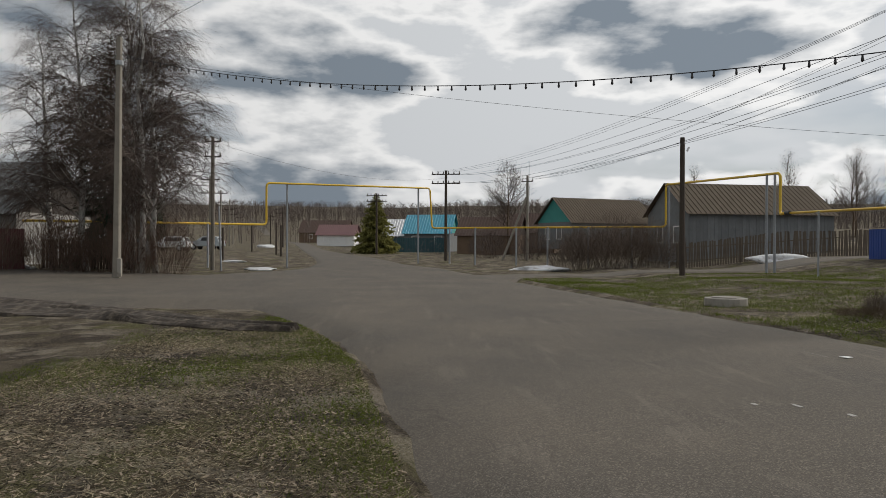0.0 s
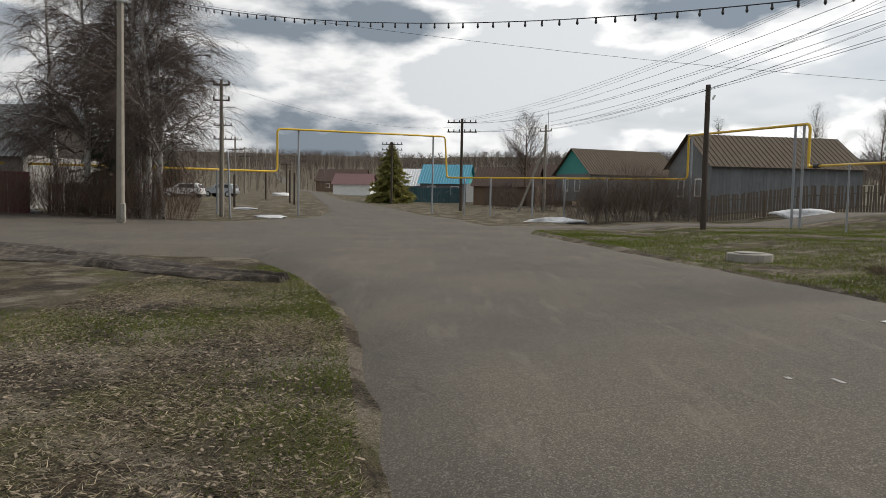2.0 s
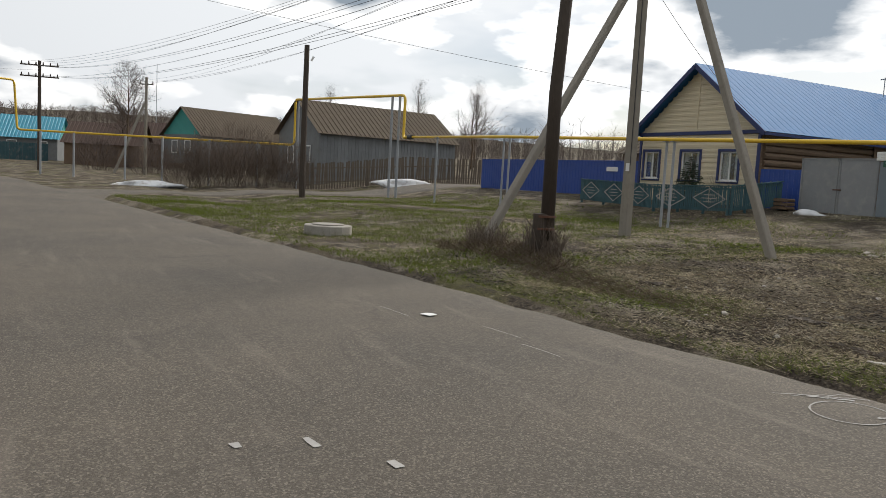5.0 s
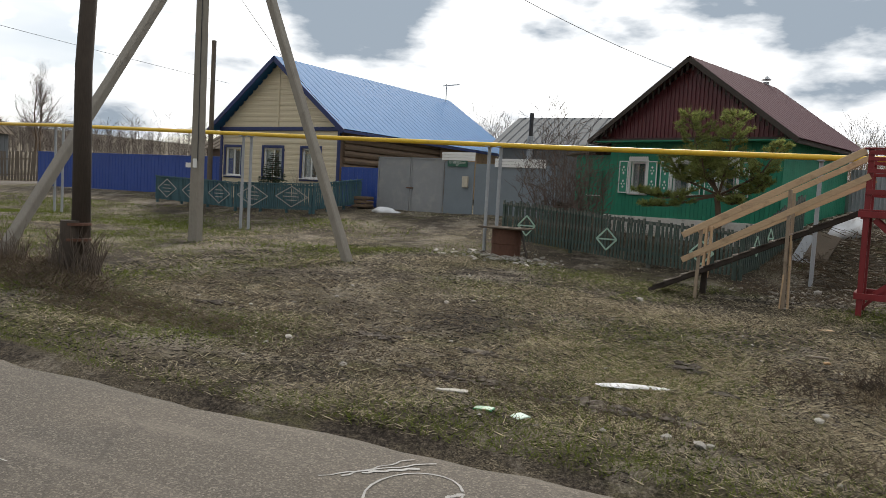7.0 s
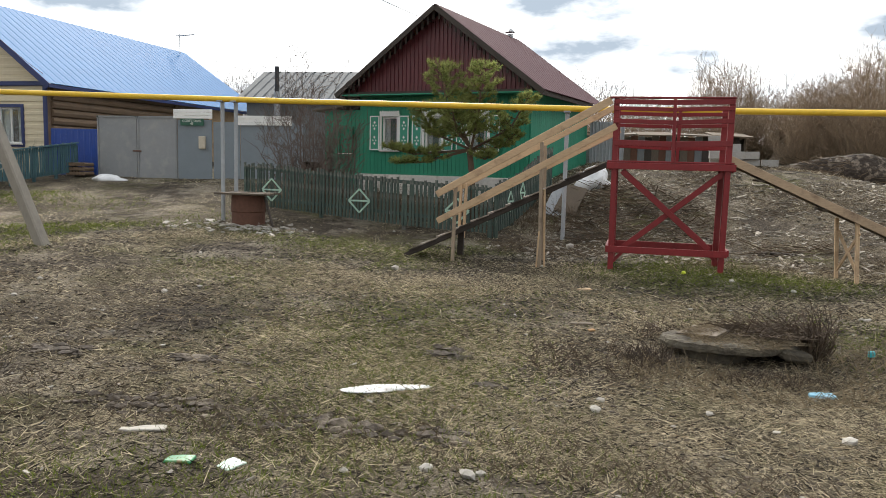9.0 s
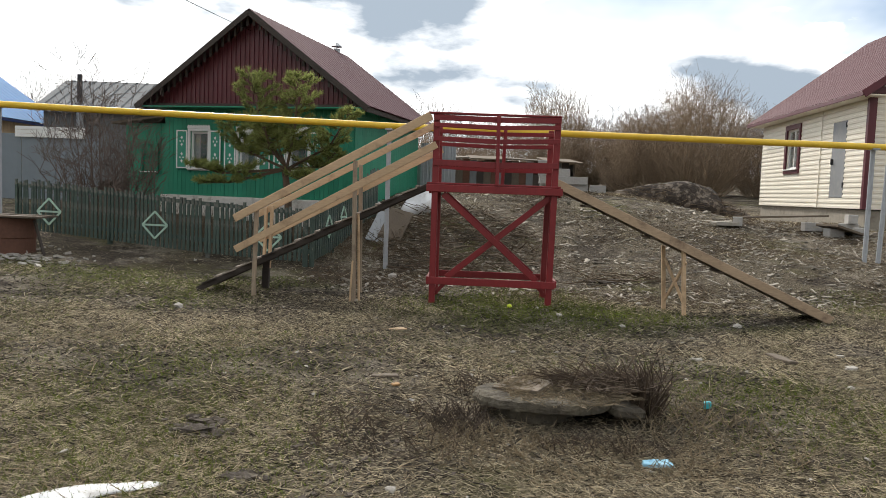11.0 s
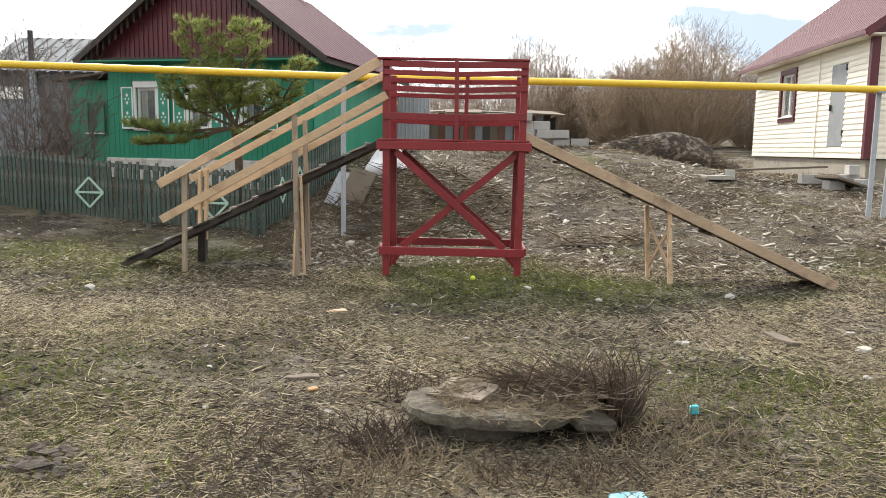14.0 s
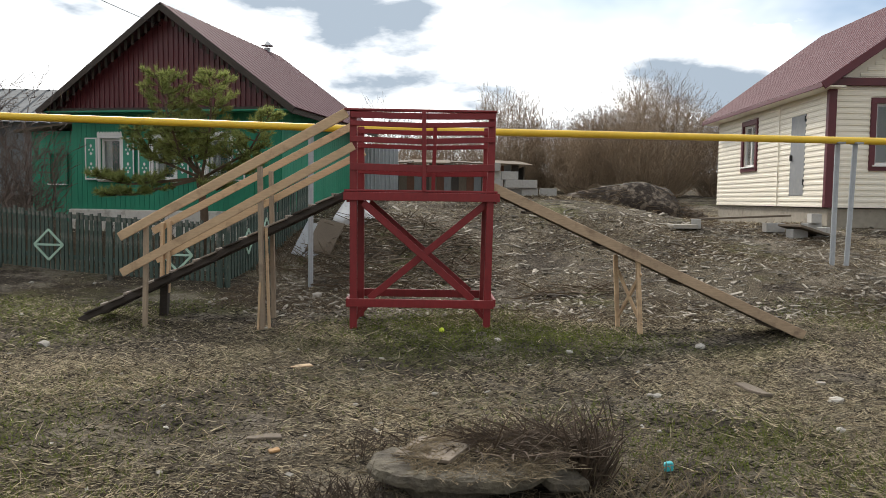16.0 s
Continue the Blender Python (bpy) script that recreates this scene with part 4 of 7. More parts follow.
part("corner_trim", moved(blk((L - 0.04, -0.035, (WZ0 + WZ1) / 2), (0.12, 0.05, WZ1 - WZ0), None, 0.004), ml), M_MTRIM, wh)
part("joint_strip", moved(blk((L - 2.75, -0.04, (WZ0 + WZ1) / 2), (0.04, 0.02, WZ1 - WZ0), None, 0), ml), M_IVORY, wh)
part("foundation", poly([(WX0 + 0.05, WY0 + 0.05, 0.4), (WX1, WY0 + 0.05, 0.4), (WX1, WY1, 0.4), (9.9, WY1, 0.4)], (0, 0, 1.08)), mat("raw_concrete_plinth", (0.3, 0.27, 0.22), 0.6, 0.95, grain=10, bump=0.5, stain=(0.17, 0.14, 0.11)), wh)
core_wall(wh, wall_frame((WX1, WY0), (WX1, WY1)), 0, WY1 - WY0, WZ0, WZ1, [], M_IVORY)
core_wall(wh, wall_frame((WX1, WY1), (9.85, WY1)), 0, WX1 - 9.85, WZ0, WZ1, [], M_IVORY)
WC, WA = 12.85, 6.8
gw = part("gable", poly([(WC, WY0 - 0.01, WA - 0.1), (WX0 + 0.2, WY0 - 0.01, WZ1 + 0.16), (WX1 - 0.2, WY0 - 0.01, WZ1 + 0.16)], (0, 0.1, 0)), M_IVORY, wh)
siding(gw, mfw, 0, 6.8, WZ1 + 0.2, WA - 0.2, [], M_IVORY, 0.125, slope=lambda z: (3.45 - (WA - 0.1 - z) * 1.22, 3.45 + (WA - 0.1 - z) * 1.22))
part("band", moved(blk((3.4, -0.06, WZ1 + 0.08), (7.0, 0.14, 0.16), None, 0.006), mfw), M_MTRIM, wh)
for sx in (-1, 1):
    bx0 = WX0 - 0.42 if sx < 0 else WX1 + 0.42
    bx1 = 9.85 - 0.42 if sx < 0 else bx0
    pts = [(WC, WY0 - 0.45, WA + 0.05), (WC + 0.25, WY1 + 0.4, WA + 0.05), (bx1, WY1 + 0.4, WZ1 + 0.02), (bx0, WY0 - 0.45, WZ1 + 0.02)]
    ribbed(*pts, 0.25, M_MAROONR, wh, "roof", 0.01)
    part("rake_board", beam((WC, WY0 - 0.45, WA - 0.05), (bx0, WY0 - 0.45, WZ1 - 0.06), 0.03, 0.17), M_MTRIM, wh)
    part("eave_board", beam((bx0, WY0 - 0.45, WZ1 - 0.04), (bx1, WY1 + 0.4, WZ1 - 0.04), 0.03, 0.1), M_MTRIM, wh)
    part("soffit", poly([(bx0, WY0 - 0.42, WZ1 - 0.08), (bx1, WY1 + 0.4, WZ1 - 0.08), (bx1 - sx * 0.5, WY1 + 0.4, WZ1 - 0.08), (bx0 - sx * 0.5, WY0 - 0.42, WZ1 - 0.08)], (0, 0, 0.03)), M_IVORY, wh)
part("back_gable", poly([(WC + 0.2, WY1 - 0.2, WA - 0.1), (10.0, WY1 - 0.2, WZ1), (WX1, WY1 - 0.2, WZ1)], (0, 0.1, 0)), M_IVORY, wh)
# gas main along the gardens
def pipe_y(x):
    return 3.0 + 0.05 * x
gp = thing("gas_pipe", (0, 3, 0.3), "yellow painted overhead gas main on grey steel posts", "gas pipe")
def bent(pts, r, n=10):
    """Points of a pipe with its corners rounded."""
    out = [Vector(pts[0])]
    for a, b, c in zip(pts, pts[1:], pts[2:]):
        a, b, c = Vector(a), Vector(b), Vector(c)
        u, v = (a - b).normalized(), (c - b).normalized()
        for i in range(5):
            t = i / 4
            p0, p1 = b + u * r, b + v * r
            out.append(p0.lerp(b, t).lerp(b.lerp(p1, t), t))
    out.append(Vector(pts[-1]))
    return out
ZP = 2.64
line = [(30, pipe_y(30), 2.5), (7.7, 3.4, 2.62), (-0.4, pipe_y(-0.4), 2.655), (-6.6, pipe_y(-6.6), 2.76), (-15.8, pipe_y(-15.8), 2.97), (-24.2, pipe_y(-24.2), 3.18), (-33.2, 1.72, 3.32)]
part("pipe_run", tube(line, 0.058, 12), M_YELLOW, gp, smooth=True)
part("pipe_arch", tube(bent([(-33.2, 1.72, 3.32), (-34.3, 2.05, 3.32), (-34.3, 2.05, 5.5), (-48.4, 0.8, 6.0), (-48.4, 0.8, 3.0), (-60.2, -15.4, 3.1), (-60.2, -15.6, 6.5), (-50.4, -27.7, 6.05), (-50.4, -27.7, 3.05), (-45.5, -33, 3.0), (-41, -44, 3.0)], 0.3), 0.075, 10), M_YELLOW, gp, smooth=True)
part("valve", tube([(-33.0, 1.72, 3.32), (-32.6, 1.70, 3.31)], [0.13, 0.12], 12), M_BLACK, gp)
for x in (7.62, 7.86, -0.95, -7.8, -8.1, -15.65, -15.95, -24.1, -24.5, -29.7):
    zb = ground_z(x, pipe_y(x), 0)
    zt = (2.64 if x > 0 else 2.655 + (-0.4 - x) * 0.0205) + 0.01
    dx = 0.06 if x == 7.86 else 0
    p = part("post", tube([(x, pipe_y(x) + 0.06, zb - 0.2), (x + dx, pipe_y(x) + 0.06, zt)], 0.042, 10), M_STEEL, gp)
    part("bracket", blk((x + dx, pipe_y(x) + 0.01, zt - 0.075), (0.12, 0.2, 0.03), None, 0.004), M_STEEL, p)
for x, y, z in ((-34.6, 1.9, 5.45), (-35.3, 1.8, 5.47), (-48.0, 0.9, 5.95), (-51.6, -26.4, 6.1), (-59.6, -16.6, 6.45), (-48.6, -1.6, 3.0), (-49.5, -4.5, 3.0), (-52, -7, 3.0), (-54.5, -9, 3.0), (-57, -12, 3.05), (-58.5, -14, 3.05), (-47, -31, 3.0)):
    part("post", tube([(x, y, ground_z(x, y, 0) - 0.2), (x, y, z)], 0.07, 8), M_STEEL, gp)

# dark green picket fence before the green house
pf = thing("picket_fence", (-5.4, 3.5, 0.1), "old dark green picket fence with pale diamond ornaments", "fence")
PA, PB, PC = Vector((-8.35, 4.0, 0)), Vector((-2.3, 2.95, 0)), Vector((-1.55, 6.4, 0))
def fence_run(parent, a, b, top, bottom, step, width, material, rails, lean=0.03, name="picket"):
    d = (b - a).normalized()
    nrm = Vector((d.y, -d.x, 0))
    n = int((b - a).length / step)
    turn = math.atan2(d.y, d.x)
    shared = {}
    for i in range(n):
        p = a + d * (i + 0.5) * step
        g = ground_z(p.x, p.y, 0)
        h = round(rnd(0, 1) * 3) / 3 * 0.07
        key = h
        if key not in shared:
            bm = blk((0, 0, (top + bottom + h) / 2), (width, 0.022, top - bottom + h), None, 0)
            me = bpy.data.meshes.new(name); bm.to_mesh(me); bm.free(); me.materials.append(material)
            shared[key] = me
        piece(name, shared[key], Matrix.Translation((p.x, p.y, g)) @ Matrix.Rotation(turn, 4, "Z") @ Matrix.Rotation(rnd(-lean, lean), 4, "Y"), parent)
    for z in rails:
        p, q = a - nrm * 0.03, b - nrm * 0.03
        part("rail", beam((p.x, p.y, ground_z(p.x, p.y, 0) + z), (q.x, q.y, ground_z(q.x, q.y, 0) + z), 0.04, 0.07, 0), material, parent)
    for k in range(4):
        p = a.lerp(b, k / 3) - nrm * 0.09
        g = ground_z(p.x, p.y, 0)
        part("post", tube([(p.x, p.y, g - 0.2), (p.x, p.y, g + top - 0.05)], 0.05, 8), material, parent)
def diamond(parent, c, w, h, d, material, cross=True, bar=0.035):
    nrm = Vector((d.y, -d.x, 0)) * 0.028
    bm = bmesh.new()
    u = Vector((d.x, d.y, 0))
    pts = [c + Vector((0, 0, h / 2)) + nrm, c + u * w / 2 + nrm, c - Vector((0, 0, h / 2)) + nrm, c - u * w / 2 + nrm]
    for p, q in zip(pts, pts[1:] + pts[:1]):
        beam(p, q, 0.015, bar, 0, bm)
    if cross:
        beam(pts[3], pts[1], 0.014, bar, 0, bm)
    return part("diamond_ornament", bm, material, parent)
fence_run(pf, PA, PB, 1.02, 0.1, 0.088, 0.052, M_FENCE, (0.28, 0.95))
fence_run(pf, PB, PC, 1.05, 0.1, 0.1, 0.055, M_FENCE, (0.28, 0.9))
d1 = (PB - PA).normalized()
for f in (0.13, 0.5, 0.87):
    c = PA.lerp(PB, f); c.z = ground_z(c.x, c.y, 0) + 0.5
    diamond(pf, c, 0.52, 0.5, d1, M_MINT)
d2 = (PC - PB).normalized()
for f in (0.22, 0.42):
    c = PB.lerp(PC, f); c.z = ground_z(c.x, c.y, 0) + 0.6
    diamond(pf, c, 0.3, 0.42, d2, M_MINT)

# low teal fence round the front garden of the blue-roofed house
tf = thing("garden_fence", (-20, 5.4, 0.2), "low faded teal stick fence with pale diamond patterns", "fence")
TA, TB, TC, TD = Vector((-24.2, 5.7, 0)), Vector((-19.3, 5.1, 0)), Vector((-16.2, 5.6, 0)), Vector((-15.8, 7.7, 0))
for a, b in ((TA, TB), (TB, TC), (TC, TD)):
    fence_run(tf, a, b, 0.95, 0.12, 0.075, 0.05, M_TEAL, (0.2, 0.88), 0.015, "stick")
    part("cap_rail", beam((a.x, a.y, ground_z(a.x, a.y, 0) + 0.98), (b.x, b.y, ground_z(b.x, b.y, 0) + 0.98), 0.09, 0.035, 0), M_TEAL, tf)
    if a is not TC:
        n = 3 if a is TA else 2
        dd = (b - a).normalized()
        for k in range(n):
            c = a.lerp(b, (k + 0.5) / n); c.z = ground_z(c.x, c.y, 0) + 0.55
            diamond(tf, c, 1.25, 0.68, dd, M_CHALK, False, 0.03)
            bm = bmesh.new()
            nr = Vector((dd.y, -dd.x, 0)) * 0.03
            for zz, l in ((0.12, 0.4), (0.0, 0.55), (-0.12, 0.4)):
                beam(c + nr + Vector((0, 0, zz)) - dd * l / 2, c + nr + Vector((0, 0, zz)) + dd * l / 2, 0.014, 0.028, 0, bm)
            part("bar_ornament", bm, M_CHALK, tf)

# blue sheet fence
bf = thing("sheet_fence", (-29.5, 8, 0.6), "tall bright blue profiled sheet fence", "fence")
xx = -36.2
while xx < -23.3:
    g = ground_z(xx + 0.55, 8.1, 0)
    ribbed((xx, 8.1, g), (xx + 1.12, 8.1, g), (xx + 1.12, 8.1, 2.55), (xx, 8.1, 2.55), 0.2, M_BLUE, bf, "sheet", 0.015, 1)
    xx += 1.13
part("fence_cap", beam((-36.2, 8.1, 2.57), (-23.3, 8.1, 2.57), 0.05, 0.04), M_BLUE, bf)
ribbed((-36.2, 20, 0.6), (-36.2, 8.1, 0.6), (-36.2, 8.1, 2.5), (-36.2, 20, 2.5), 0.25, M_BLUE, bf, "sheet", 0.015)
part("number_plate", blk((-25.0, 8.06, 2.2), (0.75, 0.02, 0.2), None, 0.003), M_WHITE, bf)
bs2 = thing("sheet_fence", (-16.3, 8, 0.6), "dark blue sheet infill between house and gate", "fence")
ribbed((-17.0, 8.0, 0.62), (-15.35, 8.0, 0.62), (-15.35, 8.0, 2.35), (-17.0, 8.0, 2.35), 0.2, M_BLUE, bs2, "sheet", 0.015)

# steel gates
sg = thing("yard_gate", (-13.4, 8, 0.65), "closed grey sheet steel yard gate with a wicket door", "gate")
for x0, x1 in ((-15.3, -13.95), (-13.93, -12.62)):
    lf = part("gate_leaf", blk(((x0 + x1) / 2, 7.95, 1.72), (x1 - x0, 0.03, 2.05), None, 0.004), M_GATE, sg)
    bm = bmesh.new()
    for c, s in (((x0 + 0.03, 1.72), (0.05, 2.05)), ((x1 - 0.03, 1.72), (0.05, 2.05)), (((x0 + x1) / 2, 2.72), (x1 - x0, 0.05)), (((x0 + x1) / 2, 0.73), (x1 - x0, 0.05))):
        box(bm, (c[0], 7.925, c[1]), (s[0], 0.025, s[1]))
    part("leaf_frame", bm, M_GATE, lf)
part("latch", blk((-13.94, 7.91, 1.72), (0.28, 0.03, 0.04), None, 0.004), M_RUST, sg)
wd = part("wicket_door", blk((-12.05, 7.96, 1.65), (1.1, 0.03, 2.0), None, 0.004), M_GATED, sg, "slate grey wicket door")
part("mail_box", blk((-11.78, 7.91, 2.0), (0.2, 0.09, 0.36), None, 0.01), mat("tin_letter_box", (0.55, 0.5, 0.4), 0.7, 0.5, grain=14), wd, "cream tin letter box")
for i in range(3):
    part("canopy_board", blk((-12.05, 7.86, 2.72 + i * 0.09), (1.25, 0.03, 0.085), None, 0.006), M_WHITE, sg)
part("street_sign", blk((-12.1, 7.9, 2.58), (0.75, 0.02, 0.2), None, 0.003), mat("green_sign", (0.03, 0.12, 0.08), 0.9, 0.4, grain=8, bump=0), sg, "dark green street name plate")
gfn = thing("steel_fence", (-10.3, 8, 0.65), "slate grey steel fence panels with a white board cap", "fence")
for i in range(3):
    part("panel", blk((-11.45 + 0.42 + i * 0.86, 7.97, 1.62), (0.84, 0.03, 1.95), None, 0.004), M_GATED, gfn)
for i in range(3):
    part("cap_board", blk((-9.85, 7.9, 2.55 + i * 0.09), (1.75, 0.03, 0.085), None, 0.006), M_WHITE, gfn)
part("panel", blk((-8.9, 7.99, 1.62), (0.5, 0.03, 1.95), None, 0.004), M_GATED, gfn)
def lettering(text, m, size, material, name):
    cu = bpy.data.curves.new(name, "FONT")
    cu.body, cu.size, cu.align_x, cu.align_y, cu.extrude = text, size, "CENTER", "CENTER", 0.002
    tmp = bpy.data.objects.new(name, cu)
    scene.collection.objects.link(tmp)
    bpy.context.view_layer.update()
    me = bpy.data.meshes.new_from_object(tmp.evaluated_get(bpy.context.evaluated_depsgraph_get()))
    bpy.data.objects.remove(tmp)
    me.materials.clear(); me.materials.append(material)
    ob = new(name, me)
    ob.matrix_basis = m
    return ob
for body, zz in (("СОВЕТСКАЯ", 2.61), ("47", 2.53)):
    lt = lettering(body, pose(-12.1, 7.886, zz, 90), 0.1, M_WHITE, "sign_lettering")
    lt.parent = sg; lt.matrix_parent_inverse = Matrix.Translation(-sg.location)

# rusty well ring with a lid
rw = thing("rusty_well", (-7.4, 2.45, ground_z(-7.4, 2.45, 0)), "rusty iron well ring under a weathered board lid", "well")
g = ground_z(-7.4, 2.45, 0)
bm = tube([(-7.4, 2.45, g - 0.1), (-7.4, 2.45, g + 0.25), (-7.4, 2.45, g + 0.27), (-7.4, 2.45, g + 0.6)], [0.34, 0.34, 0.355, 0.34], 24)
part("ring", bm, M_RUST, rw)
for i in range(5):
    part("lid_board", blk((-7.4 + rnd(-0.03, 0.03), 2.09 + i * 0.18, g + 0.625 + rnd(0, 0.015)), (1.1, 0.17, 0.035), None, 0.004), M_GREYW, rw)
part("prop", beam((-6.98, 2.35, g + 0.58), (-6.75, 2.25, g - 0.02), 0.05, 0.03), M_DARKW, rw)

# well in the foreground
M_WELLC = mat("weathered_brown_concrete", (0.15, 0.13, 0.092), 0.3, 0.95, grain=26, bump=1.0, dist=0.03, stain=(0.055, 0.046, 0.036), stain_at=(0.4, 0.65))
M_LID = mat("weathered_plywood", (0.17, 0.135, 0.1), 0.5, 0.85, grain=9, stretch=(1.5, 9, 9), bump=0.4, stain=(0.07, 0.055, 0.04), stain_at=(0.45, 0.7))
G1 = ground_z(1.25, -5.0, 0) - 0.03
cw = thing("concrete_well", (1.25, -5.0, G1), "broken concrete well cover with a loose plywood lid among dead weeds", "well")
def slab(c, r, z0, z1, n, seed, sx=1.0, rag=0.05):
    bm = bmesh.new()
    rim = []
    for k in range(n):
        a = k * math.tau / n
        q = r * (1 + rag * noise.noise((k * 1.7, seed, 0)))
        rim.append((c[0] + q * sx * math.cos(a), c[1] + q * math.sin(a)))
    rows = [[bm.verts.new((c[0] + (x - c[0]) * f, c[1] + (y - c[1]) * f, z)) for x, y in rim] for f, z in ((0.97, z0), (1, z0 + 0.02), (1, z1 - 0.02), (0.96, z1))]
    for p, q in zip(rows, rows[1:]):
        for k in range(n):
            bm.faces.new((p[k], p[(k + 1) % n], q[(k + 1) % n], q[k]))
    bm.faces.new(rows[0][::-1]); bm.faces.new(rows[-1])
    return bm
def rough_slab(c, rx, ry, z0, z1, seed):
    """A worn, broken-edged plate: rings of points with a crumbling rim."""
    bm = bmesh.new()
    n, rings = 48, []
    for f, z in ((0.86, z0), (0.99, z0 + 0.015), (1.0, (z0 + z1) / 2), (0.97, z1 - 0.012), (0.9, z1), (0.65, z1 + 0.004), (0.35, z1), (0.1, z1 + 0.003)):
        ring = []
        for k in range(n):
            a = k * math.tau / n
            w = 1 + 0.13 * noise.noise((math.cos(a) * 1.5, math.sin(a) * 1.5, seed)) + 0.05 * noise.noise((math.cos(a) * 7, math.sin(a) * 7, seed))
            p = Vector((c[0] + rx * f * w * math.cos(a), c[1] + ry * f * w * math.sin(a), z))
            ring.append(bm.verts.new(p + Vector((0, 0, 0.014 * noise.noise(p * 9) + 0.008 * noise.noise(p * 25)))))
        rings.append(ring)
    for p, q in zip(rings, rings[1:]):
        for k in range(n):
            bm.faces.new((p[k], p[(k + 1) % n], q[(k + 1) % n], q[k]))
    bm.faces.new(rings[0][::-1]); bm.faces.new(rings[-1])
    return bm
part("cover_slab", rough_slab((1.22, -4.74), 0.57, 0.33, G1 + 0.11, G1 + 0.2, 3), M_WELLC, cw)
part("shaft", slab((1.15, -4.72), 0.24, G1 - 0.2, G1 + 0.1, 18, 4, 1.2), M_WELLC, cw)
part("slab_fragment", blk((1.78, -4.74, G1 + 0.12), (0.26, 0.4, 0.08), pose(0, 0, 0, 4, 7, 20), 0.02), M_WELLC, cw)
part("plywood_lid", blk((1.06, -4.66, G1 + 0.232), (0.4, 0.32, 0.022), pose(0, 0, 0, 5, -5, -32), 0.003), M_LID, cw)
part("loose_board", blk((1.46, -4.6, G1 + 0.23), (0.5, 0.11, 0.03), pose(0, 0, 0, 2, -4, 12), 0.003), M_LID, cw)

# concrete ring by the road
G2 = ground_z(-16.0, -8.75, 0)
cr = thing("concrete_ring", (-16.0, -8.75, G2), "pale low concrete manhole ring with a round lid", "manhole")
part("ring", slab((-16.0, -8.75), 0.58, G2 - 0.1, G2 + 0.22, 24, 8), M_CONC, cr)
part("lid", slab((-16.0, -8.75), 0.4, G2 + 0.22, G2 + 0.25, 20, 9), M_CONC, cr)

# tripod of concrete poles and the wooden pole
def conc_pole(name, base, top, r0, r1, label, cat="utility pole"):
    t = thing(name, base, label, cat)
    b, q = Vector(base), Vector(top)
    bm = bmesh.new()
    tmp = []
    ax = along(b, q, (0, 1, 0.01))
    for p, r in ((b - (q - b).normalized() * 0.4, r0), (q, r1)):
        tmp.append([bm.verts.new(p + ax.to_3x3() @ Vector((0, sy * r, sz * r * 0.8))) for sy, sz in ((-1, -0.75), (-0.75, -1), (0.75, -1), (1, -0.75), (1, 0.75), (0.75, 1), (-0.75, 1), (-1, 0.75))])
    for k in range(8):
        bm.faces.new((tmp[0][k], tmp[0][(k + 1) % 8], tmp[1][(k + 1) % 8], tmp[1][k]))
    bm.faces.new(tmp[0][::-1]); bm.faces.new(tmp[1])
    bmesh.ops.recalc_face_normals(bm, faces=bm.faces)
    part("pole", bm, M_CONCP, t)
    return t
TX, TY = -13.1, -1.8
GT = ground_z(TX, TY, 0)
tp = conc_pole("anchor_pole", (TX, TY, GT), (TX, TY, 10.8), 0.14, 0.1, "grey concrete anchor pole propped by two slanting struts")
for bx, by, bz in ((-8.2, -2.2, 10.0), (-11.72, -7.2, 7.0)):
    b = Vector((bx, by, ground_z(bx, by, 0) - 0.4))
    part("strut", beam(b, (TX + 0.1, TY - 0.1, bz), 0.17, 0.17, 0.02), M_CONCP, tp)
bpl = thing("wooden_pole", (-22.95, 7.2, ground_z(-22.95, 7.2, 0)), "grey weathered pole at the corner of the blue-roofed house", "utility pole")
part("pole", tube([(-22.95, 7.2, ground_z(-22.95, 7.2, 0) - 0.3), (-22.92, 7.2, 7.0)], [0.1, 0.085], 10), M_GREYW, bpl)
for zz in (7.6, 8.6):
    ca = part("crossarm", beam((TX - 0.9, TY + 0.3, zz), (TX + 0.9, TY - 0.3, zz), 0.08, 0.1), M_STEEL, tp)
    for s in (-0.8, -0.4, 0.4, 0.8):
        part("insulator", tube([(TX + s, TY - s / 3, zz + 0.05), (TX + s, TY - s / 3, zz + 0.22)], [0.045, 0.03], 8), M_WHITE, ca)
part("notice", blk((TX + 0.06, TY - 0.13, GT + 1.75), (0.12, 0.01, 0.2), None, 0), M_WHITE, tp)
WPX, WPY = -9.83, -6.72
GW = ground_z(WPX, WPY, 0)
wp = thing("wooden_pole", (WPX, WPY, GW), "dark old wooden light pole bound to a short stub", "utility pole")
part("pole", tube([(WPX, WPY, GW + 0.25), (WPX - 0.02, WPY, GW + 3), (WPX + 0.2, WPY + 0.15, GW + 8.0)], [0.135, 0.12, 0.09], 12), M_POLEW, wp, smooth=True)
part("stub", tube([(WPX - 0.03, WPY - 0.16, GW - 0.4), (WPX, WPY - 0.18, GW + 0.75)], [0.14, 0.13], 12), M_POLEW, wp)
for zz in (0.45, 0.68):
    part("binding", tube([(WPX, WPY - 0.08, GW + zz), (WPX, WPY - 0.08, GW + zz + 0.04)], 0.215, 14), M_RUST, wp)
lp = part("lamp_arm", tube([(WPX, WPY, GW + 5.6), (WPX + 0.3, WPY + 0.2, GW + 6.0), (WPX + 0.7, WPY + 0.3, GW + 6.1)], 0.025, 8), M_STEEL, wp)
part("lamp_head", blob((WPX + 0.9, WPY + 0.35, GW + 6.08), (0.24, 0.12, 0.07), 3), M_STEEL, lp)
